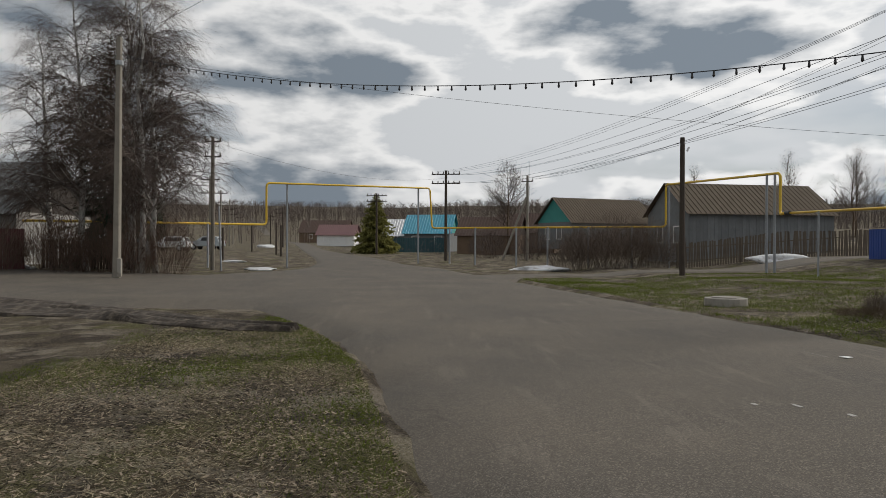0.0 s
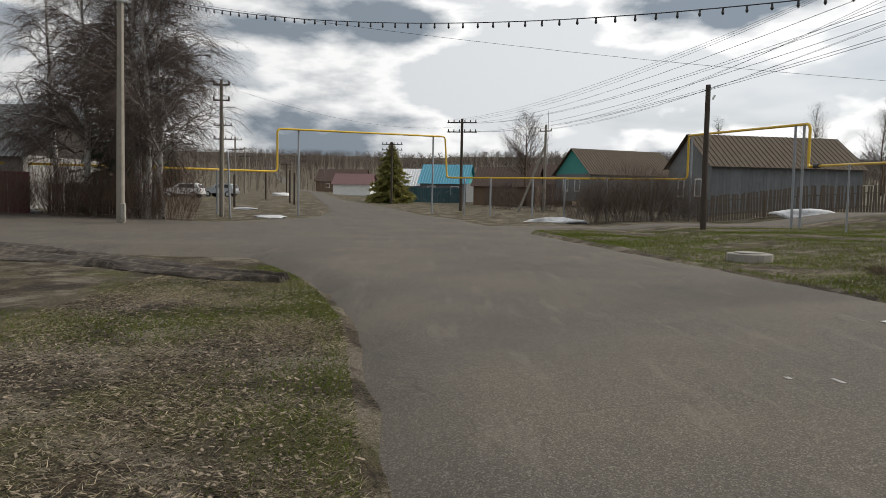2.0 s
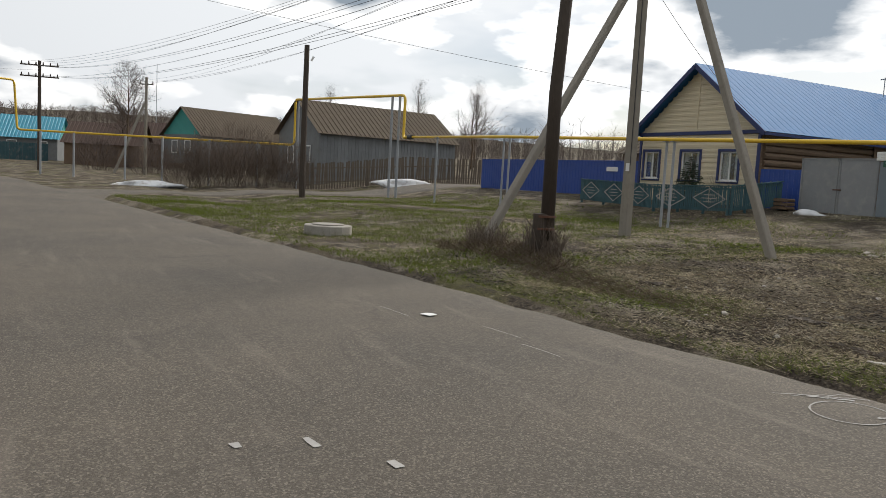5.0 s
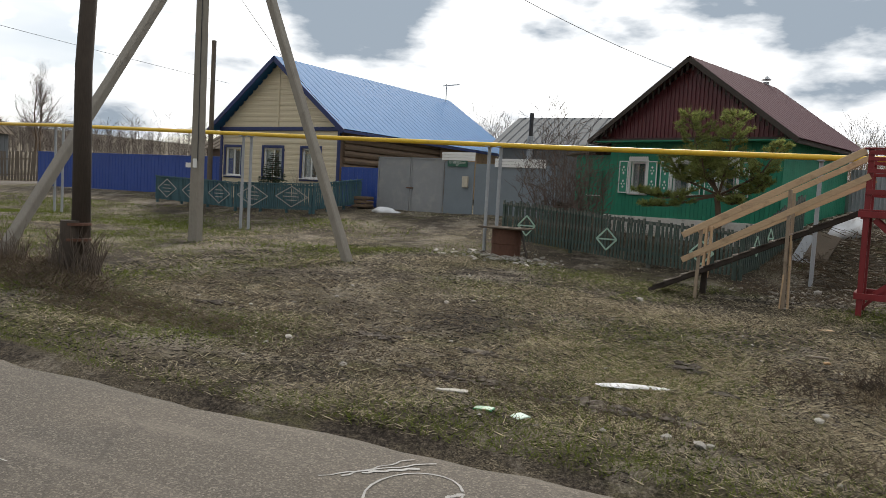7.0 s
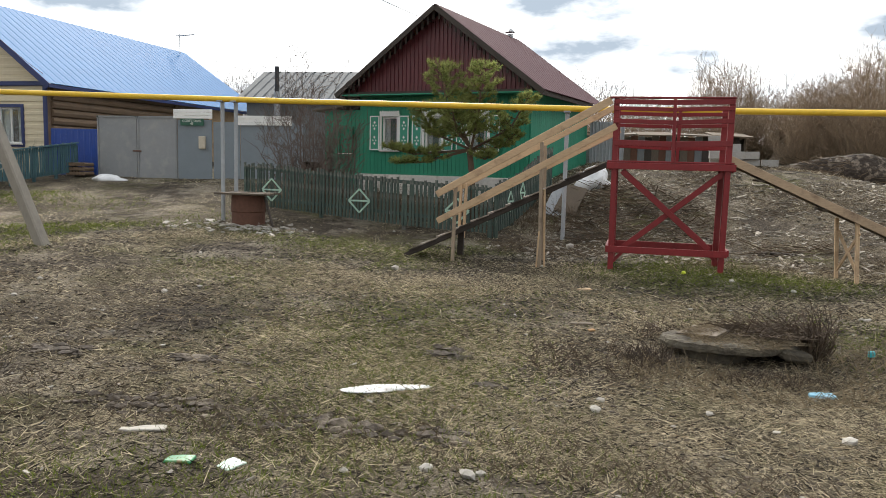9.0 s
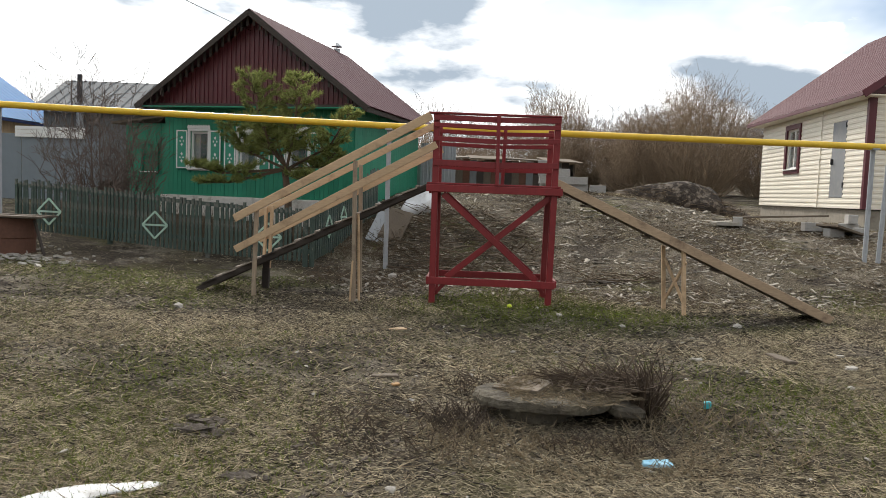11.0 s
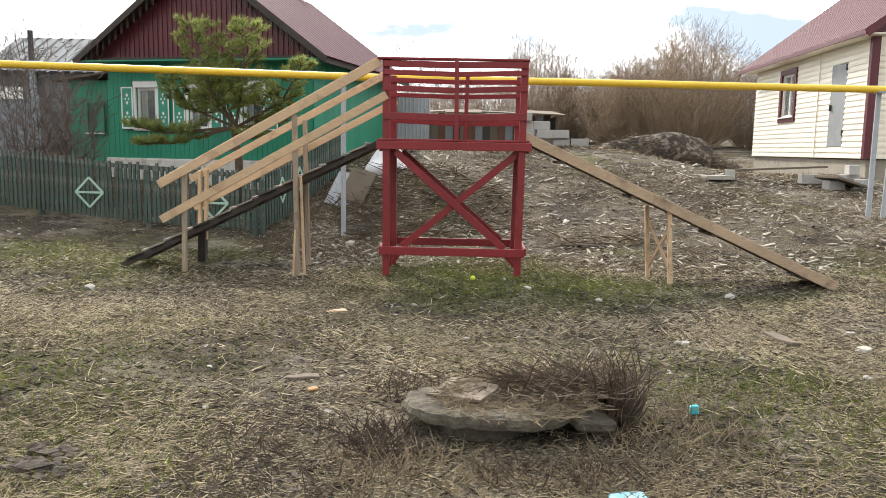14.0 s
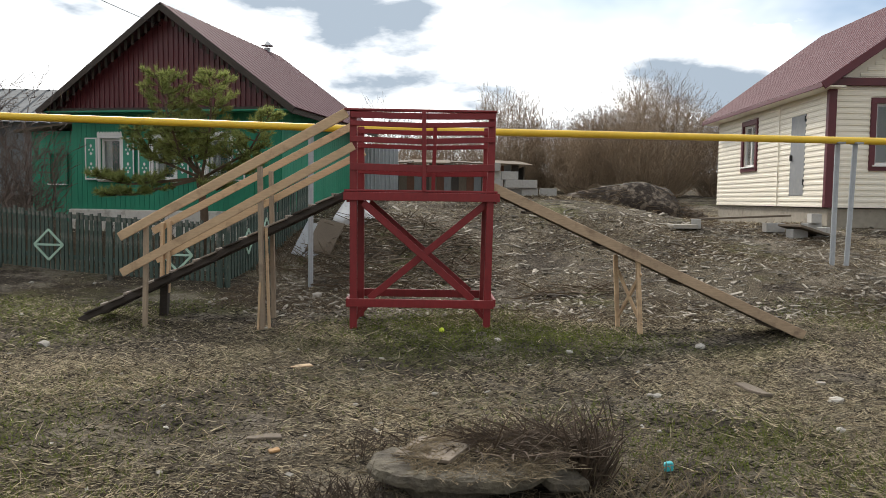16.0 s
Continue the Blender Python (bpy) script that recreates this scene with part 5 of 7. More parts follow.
for zz, hl in ((6.03, 0.75), (5.33, 0.65)):
    ca = part("crossarm", beam((WPX + 0.12, WPY - hl, zz), (WPX + 0.12, WPY + hl + 0.2, zz + 0.02), 0.09, 0.1, 0.008), M_POLEW, wp)
    for s in (-0.92, -0.55, 0.55, 0.92):
        part("insulator", tube([(WPX + 0.12, WPY + s * hl + 0.05, zz + 0.04), (WPX + 0.12, WPY + s * hl + 0.05, zz + 0.1), (WPX + 0.12, WPY + s * hl + 0.05, zz + 0.12), (WPX + 0.12, WPY + s * hl + 0.05, zz + 0.19)], [0.015, 0.015, 0.045, 0.03], 8), M_POLEW, ca)
# plants
rng = np.random.default_rng(7)


def sticks(segs, material, name, sides=3):
    """One mesh of many thin tapered sticks: rows of x0 y0 z0 x1 y1 z1 r0 r1."""
    s = np.asarray(segs, dtype=np.float64)
    p, q = s[:, :3], s[:, 3:6]
    d = q - p
    d /= np.maximum(np.linalg.norm(d, axis=1, keepdims=True), 1e-6)
    ref = np.where(np.abs(d[:, 2:3]) < 0.9, np.array([[0, 0, 1.0]]), np.array([[1.0, 0, 0]]))
    a = np.cross(d, ref); a /= np.linalg.norm(a, axis=1, keepdims=True)
    b = np.cross(d, a)
    vs = []
    for k in range(sides):
        c = a * math.cos(k * math.tau / sides) + b * math.sin(k * math.tau / sides)
        vs += [p + c * s[:, 6:7], q + c * s[:, 7:8]]
    verts = np.stack(vs, 1).reshape(-1, 3)
    base = np.arange(len(s))[:, None] * 2 * sides
    fs = []
    for k in range(sides):
        j = (k + 1) % sides
        fs.append(np.concatenate([base + 2 * k, base + 2 * j, base + 2 * j + 1, base + 2 * k + 1], 1))
    faces = np.concatenate(fs, 0)
    me = bpy.data.meshes.new(name)
    me.from_pydata(verts.tolist(), [], faces.tolist())
    me.materials.append(material)
    return me


def blades(pts, dirs, wid, material, name):
    """One mesh of thin leaf triangles from foot to tip."""
    d = dirs / np.maximum(np.linalg.norm(dirs, axis=1, keepdims=True), 1e-6)
    side = np.cross(d, rng.normal(size=d.shape)); side /= np.maximum(np.linalg.norm(side, axis=1, keepdims=True), 1e-6)
    side *= wid[:, None]
    verts = np.stack([pts - side, pts + side, pts + dirs], 1).reshape(-1, 3)
    faces = np.arange(len(verts)).reshape(-1, 3)
    me = bpy.data.meshes.new(name)
    me.from_pydata(verts.tolist(), [], faces.tolist())
    me.materials.append(material)
    return me


def grow(base, height, seed, limbs=14, twigs=10, spread=0.45, droop=0.0, lean=(0, 0), first=0.2, up=0.5, r0=0.12, fork=3, twl=0.16):
    """Wood of a bare tree: (trunk points, trunk radii, limb sticks, twig sticks)."""
    r = random.Random(seed)
    base = Vector(base)
    tr = [base + Vector((lean[0] * f * height + r.uniform(-0.012, 0.012) * height, lean[1] * f * height + r.uniform(-0.012, 0.012) * height, f * height)) for f in [i / 7 for i in range(8)]]
    tr[0] = base - Vector((0, 0, 0.2))
    rad = [r0 * (1 - 0.92 * i / 7) for i in range(8)]
    limb, twig = [], []

    def walk_limb(p, d, length, rad0, level):
        n = 4 if level == 0 else 3
        for i in range(n):
            q = p + d * (length / n)
            r1 = rad0 * (1 - 0.2)
            (limb if level < 1 else twig).append((*p, *q, rad0, r1))
            if level < 2:
                for _ in range(fork if level == 0 else max(2, twigs // 3)):
                    e = (d * 0.7 + Vector((r.uniform(-1, 1), r.uniform(-1, 1), r.uniform(-0.5, 0.9) - droop)) * 0.75).normalized()
                    walk_limb(q, e, length * r.uniform(0.4, 0.6) if level == 0 else height * twl * r.uniform(0.3, 0.8), r1 * 0.5, level + 1)
            p, rad0 = q, r1
            d = (d + Vector((r.uniform(-0.2, 0.2), r.uniform(-0.2, 0.2), r.uniform(-0.1, 0.15) - droop * (0.25 if level == 0 else 0.7)))).normalized()

    for k in range(limbs):
        f = first + (0.97 - first) * (k + r.random()) / limbs
        i = min(6, int(f * 7))
        p = tr[i].lerp(tr[i + 1], f * 7 - i)
        a = r.uniform(0, math.tau)
        d = Vector((math.cos(a), math.sin(a), up * r.uniform(0.6, 1.6))).normalized()
        walk_limb(p, d, height * spread * (1.05 - f) * r.uniform(0.7, 1.2) + height * 0.06, rad[i] * 0.45, 0)
    return tr, rad, limb, twig


def bare_tree(name, base, height, seed, label, trunk_mat, twig_mat, category="tree", group="", limb_mat=None, **kw):
    t = thing(name, base, label, category, group)
    tr, rad, limb, twig = grow(base, height, seed, **kw)
    ob = part("trunk", tube(tr, rad, 10), trunk_mat, t, smooth=True)
    for nm, segs, m in (("limb", limb, limb_mat or trunk_mat), ("crown", twig, twig_mat)):
        o = new(nm, sticks(segs, m, nm))
        o.parent = t; o.matrix_parent_inverse = Matrix.Translation(-t.location)
    return t


def shrub(name, base, height, width, stems, seed, label, material, twigs=5, kind="", thick=0.008, dome=0):
    r = random.Random(seed)
    segs = []
    for _ in range(stems):
        a, k = r.uniform(0, math.tau), math.sqrt(r.random())
        p = Vector((base[0] + math.cos(a) * k * width[0] * 0.42, base[1] + math.sin(a) * k * width[1] * 0.42, 0))
        p.z = ground_z(p.x, p.y, 0) - 0.05
        tip = math.sqrt(max(0.05, 1 - 0.75 * k * k)) * height * r.uniform(0.65, 1.05)
        d = Vector((math.cos(a) * k * 0.55 + r.uniform(-0.2, 0.2), math.sin(a) * k * 0.55 + r.uniform(-0.2, 0.2), 1)).normalized()
        n, rad = 4, thick * r.uniform(0.7, 1.3) * max(1, height / 3)
        for i in range(n):
            q = p + d * tip / n
            segs.append((*p, *q, rad, rad * 0.7))
            if i:
                for _ in range(twigs):
                    e = (d + Vector((r.uniform(-1, 1), r.uniform(-1, 1), r.uniform(-0.1, 0.8))) * 0.6).normalized()
                    m = p.lerp(q, r.random())
                    e2 = m + e * tip * r.uniform(0.1, 0.28)
                    segs.append((*m, *e2, rad * 0.5, rad * 0.2))
            p, rad = q, rad * 0.7
            d = (d + Vector((r.uniform(-0.32, 0.32), r.uniform(-0.32, 0.32), 0.1))).normalized()
    for _ in range(dome):
        a, k, f = r.uniform(0, math.tau), math.sqrt(r.random()), r.random() ** 0.6
        x, y = base[0] + math.cos(a) * k * width[0] * 0.62, base[1] + math.sin(a) * k * width[1] * 0.62
        lump = 1 + 0.22 * noise.noise((x * 0.9, y * 0.9, seed))
        z = ground_z(base[0], base[1], 0) + height * lump * f * math.sqrt(max(0.03, 1 - 0.85 * k * k))
        e = Vector((math.cos(a) * k * 0.5 + r.uniform(-0.5, 0.5), math.sin(a) * k * 0.5 + r.uniform(-0.5, 0.5), r.uniform(0.4, 1.3))).normalized() * r.uniform(0.35, 0.8)
        segs.append((x, y, z, x + e.x, y + e.y, z + e.z, thick * 1.1, thick * 0.4))
    ob = new(name, sticks(segs, material, name))
    return tagged(ob, label, "bush", kind=kind)


# young pine behind the picket fence
pine = thing("pine_tree", (-3.15, 4.6, ground_z(-3.15, 4.6, 0)), "young two-topped green pine behind the picket fence", "tree")
pg = ground_z(-3.15, 4.6, 0)
part("trunk", tube([(-3.1, 4.6, pg - 0.2), (-3.12, 4.6, 1.3), (-3.2, 4.58, 1.9)], [0.085, 0.07, 0.06], 10), M_BARK, pine, smooth=True)
FORK = Vector((-3.16, 4.6, 1.88))
pr = random.Random(5)
limbs_s, shoots = [], []


def pine_shoot(p, d, length, rad):
    """A needled shoot that bends upwards."""
    q = p + d * length * 0.55
    e = q + (d + Vector((0, 0, 0.5))).normalized() * length * 0.45
    limbs_s.extend([(*p, *q, rad, rad * 0.75), (*q, *e, rad * 0.75, rad * 0.4)])
    shoots.append((p.lerp(q, 0.35), q)); shoots.append((q, e))


for tip, reach, rows in (((-3.98, 4.65, 3.84), 0.62, 9), ((-2.94, 4.6, 3.8), 0.6, 9), ((-1.85, 4.4, 3.1), 0.5, 7), ((-5.05, 4.4, 1.9), 0.42, 6), ((-4.75, 4.1, 1.55), 0.36, 5), ((-3.6, 5.2, 3.1), 0.55, 6),
                         ((-2.2, 4.9, 2.3), 0.4, 5), ((-3.5, 3.9, 2.9), 0.45, 6), ((-4.5, 4.9, 2.85), 0.45, 6), ((-2.6, 4.0, 1.75), 0.35, 4)):
    tip = Vector(tip)
    mid = FORK.lerp(tip, 0.5) + Vector(((tip.x - FORK.x) * 0.16, (tip.y - FORK.y) * 0.16, -0.14))
    limbs_s += [(*FORK, *mid, 0.034, 0.024), (*mid, *tip, 0.024, 0.008)]
    axis = (tip - mid).normalized()
    shoots.append((tip - axis * 0.3, tip))
    for k in range(rows):
        f = 0.3 + 0.66 * (k + 0.5) / rows
        p = FORK.lerp(mid, f * 2) if f < 0.5 else mid.lerp(tip, f * 2 - 1)
        for w in range(4):
            an = (w + pr.uniform(-0.4, 0.4)) * math.tau / 4 + k * 0.9
            d = Vector((math.cos(an), math.sin(an) * 0.85, pr.uniform(0.1, 0.5))).normalized()
            L = reach * (1.2 - 0.75 * f) * pr.uniform(0.6, 1.25)
            pine_shoot(p, d, L, 0.01)
            for s_ in (0.45, 0.75):
                side = Vector((-d.y, d.x, pr.uniform(0, 0.3))) * pr.choice((-1, 1))
                pine_shoot(p + d * L * s_, (d + side * pr.uniform(0.5, 1.0)).normalized(), L * pr.uniform(0.35, 0.55), 0.006)
o = new("limb", sticks(limbs_s, M_BARK, "limb")); o.parent = pine; o.matrix_parent_inverse = Matrix.Translation(-pine.location)
np_, nd_ = [], []
for a, b in shoots:
    a, b = np.array(a), np.array(b)
    L = np.linalg.norm(b - a) + 1e-6
    n = int(28 + 240 * L)
    d = (b - a) / L
    v = rng.normal(size=(n, 3)); v -= (v @ d)[:, None] * d; v /= np.linalg.norm(v, axis=1, keepdims=True)
    v = v * 0.75 + d * 0.75 + np.array([0, 0, 0.12])
    np_.append(a + (b - a) * rng.uniform(0, 1, (n, 1))); nd_.append(v * rng.uniform(0.07, 0.115, (n, 1)))
np_, nd_ = np.concatenate(np_), np.concatenate(nd_)
o = new("foliage", blades(np_, nd_, np.full(len(np_), 0.0042), M_NEEDLE, "needles")); o.parent = pine; o.matrix_parent_inverse = Matrix.Translation(-pine.location)


def spruce(base, height, radius, seed, label, mat_=None, rows=26, wide=1.0):
    r = np.random.default_rng(seed)
    b = Vector(base)
    t = thing("spruce_tree", base, label, "tree")
    part("trunk", tube([b - Vector((0, 0, 0.2)), b + Vector((0, 0, height))], [height * 0.018, 0.01], 8), M_BARK, t)
    P, D = [], []
    segs = []
    for k in range(rows):
        f = (k + 0.5) / rows
        for j in range(9):
            a = r.uniform(0, math.tau)
            L = radius * (1 - f) ** 0.85 * r.uniform(0.7, 1.1) + 0.05
            d = np.array([math.cos(a), math.sin(a), -0.28 + 0.5 * f])
            p0 = np.array([b.x, b.y, b.z + height * (0.06 + 0.93 * f)])
            segs.append((*p0, *(p0 + d * L), 0.012, 0.004))
            n = int(16 + 26 * (1 - f))
            u = r.uniform(0.1, 1, (n, 1))
            P.append(p0 + d * L * u)
            v = r.normal(size=(n, 3)) * 0.5 + d * 0.8 - np.array([0, 0, 0.35])
            D.append(v / np.linalg.norm(v, axis=1, keepdims=True) * L * r.uniform(0.12, 0.3, (n, 1)))
    P, D = np.concatenate(P), np.concatenate(D)
    o = new("limb", sticks(segs, M_BARK, "limb")); o.parent = t; o.matrix_parent_inverse = Matrix.Translation(-t.location)
    o = new("foliage", blades(P, D, np.full(len(P), (0.012 * radius + 0.006) * wide), mat_ or M_SPRUCE, "needles")); o.parent = t; o.matrix_parent_inverse = Matrix.Translation(-t.location)
    return t


spruce((-18.9, 6.5, ground_z(-18.9, 6.5, 0)), 1.9, 0.75, 3, "small dense spruce in the fenced front garden")
# shrubs in the front gardens
shrub("bare_shrub", (-6.3, 5.0), 1.7, (0.8, 0.6), 20, 12, "thin bare shrub by the green house", M_TWIG, 4)
shrub("bare_shrub", (-17.5, 6.6), 1.7, (0.8, 0.6), 22, 13, "thin bare shrub in the fenced front garden", M_TWIG, 4)
M_WILLOW = mat("willow_twigs", (0.3, 0.225, 0.155), 0.6, 0.9, grain=3, bump=0, rand=0.35)
M_BTWIG = mat("birch_twigs", (0.12, 0.09, 0.075), 0.6, 0.9, grain=3, bump=0, rand=0.3)
M_BLIMB = mat("grey_birch_limb", (0.34, 0.31, 0.28), 0.5, 0.9, grain=6, bump=0.1)
# willow thicket at the end of the gardens
def willow(c, height, width, stems, seed, material, label, name="willow_thicket", kind="stuff"):
    """A bare bush: stems fan out from the ground and break into fine upward twigs under a round outline."""
    r = random.Random(seed)
    g = ground_z(c[0], c[1], 0)
    segs = []
    for _ in range(stems):
        a, k = r.uniform(0, math.tau), math.sqrt(r.random())
        p = Vector((c[0] + math.cos(a) * k * width * 0.22, c[1] + math.sin(a) * k * width * 0.22, g - 0.1))
        top = Vector((c[0] + math.cos(a) * k * width * 0.5, c[1] + math.sin(a) * k * width * 0.5, g + height * math.sqrt(max(0.12, 1 - 0.8 * k * k)) * r.uniform(0.8, 1.06)))
        rad, n = r.uniform(0.012, 0.03), 6
        prev = p
        for i in range(1, n + 1):
            f = i / n
            q = p.lerp(top, f) + Vector((math.cos(a), math.sin(a), 0)) * width * 0.07 * k * math.sin(f * 3.1) + Vector((r.uniform(-1, 1), r.uniform(-1, 1), 0)) * 0.1
            segs.append((*prev, *q, rad, rad * 0.8))
            for _ in range(5):
                m = prev.lerp(q, r.random())
                d = Vector((r.uniform(-1, 1), r.uniform(-1, 1), r.uniform(0.1, 1.5))).normalized()
                l = height * r.uniform(0.1, 0.2)
                e = m + d * l
                segs.append((*m, *e, rad * 0.4, rad * 0.22))
                for _ in range(3):
                    u = m.lerp(e, r.uniform(0.3, 1))
                    w = u + (d + Vector((r.uniform(-1, 1), r.uniform(-1, 1), r.uniform(-0.3, 0.8)))).normalized() * l * r.uniform(0.3, 0.6)
                    segs.append((*u, *w, 0.0055, 0.003))
            prev, rad = q, rad * 0.82
    return tagged(new(name, sticks(segs, material, name)), label, "bush", kind=kind)


for k, (x, y, h, w, n) in enumerate(((11.0, 27, 5.2, 6.2, 230), (8.2, 28, 3.9, 4.6, 120), (14.6, 27, 4.0, 4.6, 110), (4.3, 29, 5.0, 4.2, 110), (1.2, 31, 3.4, 4.0, 70), (6.2, 30, 3.4, 3.6, 80), (9.6, 33, 4.0, 5, 80), (-2.5, 33, 3.2, 5, 60), (18.5, 28, 4, 5, 70), (23, 30, 4, 7, 70))):
    willow((x, y), h, w, n, 40 + k, M_WILLOW, "round bare brown willow thicket behind the gardens")
for k in range(16):
    shrub("garden_thicket", (-60 + k * 5.2 + rnd(-1, 1), 38 + rnd(0, 14)), rnd(3.5, 6.5), (5.5, 3), 50, 80 + k, "bare brown trees behind the gardens", M_TWIGFAR, 6, "stuff", 0.011, 900)
willow((-7.4, 5.7), 3.5, 2.5, 20, 77, M_BTWIG, "tall bare dark shrub behind the picket fence", "bare_shrub", "")
willow((-6.6, 5.2), 2.2, 1.4, 9, 78, M_BTWIG, "thin bare dark shrub behind the picket fence", "bare_shrub", "")
# birches at the corner
for i, (x, y, h, ln) in enumerate(((-36.8, -32.0, 17, (0.02, 0.0)), (-37.5, -32.6, 18, (0.01, -0.02)), (-38.8, -33.6, 17.5, (-0.02, 0.03)), (-37.8, -35.2, 16, (0.0, -0.05)), (-40.5, -38.5, 14, (0, -0.04)), (-37.4, -31.4, 13.5, (0.0, -0.02)))):
    bare_tree("birch_tree", (x, y, ground_z(x, y, 0)), h, 20 + i, "tall bare birch with white bark and drooping twigs", M_BIRCH, M_BTWIG, group="birches at the corner", limb_mat=M_BLIMB,
              limbs=32, fork=4, twigs=14, spread=0.22, droop=0.5, lean=ln, first=0.16, up=0.9, r0=0.2, twl=0.13)
spruce((-39.5, -34.6, ground_z(-39.5, -34.6, 0)), 13.5, 2.6, 9, "dark spruce among the birches", rows=40)
for k in range(6):
    shrub("corner_thicket", (-36 + rnd(-1.5, 1), -30.5 - k * 1.6), rnd(2.2, 3.6), (2.4, 1.8), 60, 120 + k, "tangled reddish bare undergrowth beneath the birches", mat("red_twigs", (0.13, 0.085, 0.062), 0.6, 0.9, bump=0, rand=0.3) if k == 0 else bpy.data.materials["red_twigs"], 6, "stuff", 0.008, 900)
# round bare tree, far trees
for i, (x, y, h) in enumerate(((-78, 25, 9.5), (-74, 30, 8.5), (-80, 34, 10), (-72, 12, 8))):
    bare_tree("bare_tree", (x, y, ground_z(x, y, 0)), h, 70 + i, "bare brown tree behind the grey house", M_BARK, M_TWIGFAR, limbs=22, spread=0.35, first=0.2, up=1.2, fork=3, twigs=9, r0=0.13, twl=0.12)
bare_tree("round_tree", (-92, -4.5, ground_z(-92, -4.5, 0)), 11.2, 51, "round bare tree with a forked crown", M_BARK, M_BTWIG, limbs=36, spread=0.4, first=0.28, up=0.9, fork=3, twigs=12, r0=0.18, twl=0.12)
spruce((-96, -21.4, ground_z(-96, -21.4, 0)), 8.0, 3.3, 15, "broad green conifer by the road", leaf("cedar_green", (0.3, 0.29, 0.1), 0.45), 40, 2.4)
spruce((-95, -49.3, ground_z(-95, -49.3, 0)), 8.2, 1.6, 16, "slim dark spruce beside the far fence", None, 36, 2.5)
# distant street
def simple_house(name, c, L, Wd, zw, zr, turn, wall_mat, gable_mat, roof_mat, label, wins=(), plank=0.0, base=None):
    """A gabled house, ridge along its local x, turned by degrees."""
    g = ground_z(c[0], c[1], 0) if base is None else base
    t = thing(name, (c[0], c[1], g), label, "house")
    m = pose(c[0], c[1], g, 0, 0, turn)
    for cc, s in (((0, Wd / 2 - 0.1, zw / 2), (L, 0.2, zw)), ((-L / 2 + 0.1, 0, zw / 2), (0.2, Wd - 0.4, zw)), ((L / 2 - 0.1, 0, zw / 2), (0.2, Wd - 0.4, zw)), ((0, -Wd / 2 + 0.1, zw / 2), (L, 0.2, zw))):
        w = part("wall", moved(blk(cc, s, None, 0), m), wall_mat, t)
    if plank:
        k = -L / 2
        while k < L / 2:
            part("plank", moved(blk((k + plank / 2, -Wd / 2 - 0.012, zw / 2), (plank * 0.94, 0.025, zw), None, 0), m), wall_mat, w)
            k += plank
    for s in (-1, 1):
        part("gable", moved(poly([(s * (L / 2 - 0.12), -Wd / 2, zw), (s * (L / 2 - 0.12), Wd / 2, zw), (s * (L / 2 - 0.12), 0, zr - 0.05)], (s * 0.12, 0, 0)), m), gable_mat, t)
        if zr > zw:
            q = [m @ Vector(v) for v in ((-L / 2 - 0.35, 0, zr), (L / 2 + 0.35, 0, zr), (L / 2 + 0.35, s * (Wd / 2 + 0.4), zw - 0.15), (-L / 2 - 0.35, s * (Wd / 2 + 0.4), zw - 0.15))]
            ribbed(*q, 0.4, roof_mat, t, "roof", 0.04)
    for side, u, z, ww, hh in wins:
        mm = m @ (Matrix.Translation((u, -Wd / 2 - 0.02, 0)) if side == "f" else Matrix.Translation((-L / 2 - 0.02, u, 0)) @ Matrix.Rotation(-math.pi / 2, 4, "Z"))
        window(t, mm, 0, z, ww, hh, M_WHITE, M_WHITE, 1, 0.1, False)
    return t


# long grey house behind its picket fence, ridge across the street
simple_house("grey_house", (-56.9, 9.8), 12.5, 7.0, 3.9, 6.4, 98, M_GREYP, M_GREYP, M_SLATE, "long grey plank house under a mossy patched slate roof",
             (("l", -1.6, 2.2, 0.9, 1.2), ("l", 1.2, 2.2, 0.9, 1.2)), 0.3, 0.35)
simple_house("teal_gabled_house", (-92, 7.0), 13, 7.6, 3.3, 6.4, 112, M_GREYP, M_TURQ, M_SLATE, "old house with a bright turquoise plank gable", (("l", -1.2, 1.9, 1.0, 1.3), ("l", 1.4, 1.9, 1.0, 1.3)))
of = thing("picket_fence", (-46, 3, 0.3), "tall weathered grey plank fence", "fence")
fence_run(of, Vector((-46.6, 1.0, 0)), Vector((-44.5, 13.5, 0)), 1.75, 0.05, 0.175, 0.12, M_GREYW, (0.5, 1.4), 0.07, "plank")
M_HEDGE = mat("dark_hedge_twigs", (0.15, 0.112, 0.086), 0.6, 0.95, grain=3, bump=0, rand=0.3)
for k in range(6):
    shrub("hedge_thicket", (-47.6 + rnd(-0.6, 0.6), -6.2 + k * 1.35), rnd(3.0, 3.9) * (0.75 if k in (0, 5) else 1), (2.8, 2.4), 60, 160 + k, "bare brown garden hedge before the grey house", M_HEDGE, 6, "stuff", 0.009, 750)
for k in range(7):
    shrub("garden_thicket", (-66 - rnd(0, 12), -9 + k * 4), rnd(2.5, 4.0), (5, 3), 60, 180 + k, "bare brown garden bushes", M_BTWIG, 6, "stuff", 0.014, 900)
M_RUSTR = mat("rusty_roof", (0.09, 0.055, 0.042), 0.6, 0.8, grain=5, bump=0.2)
M_ALU = mat("pale_tin_roof", (0.5, 0.52, 0.53), 0.8, 0.4, 0.3, grain=5, bump=0.1)
M_CYANR = mat("cyan_tin_roof", (0.04, 0.3, 0.42), 0.85, 0.45, grain=5, bump=0.1)
M_PINKR = mat("faded_pink_roof", (0.2, 0.11, 0.11), 0.8, 0.8, grain=5, bump=0.1)
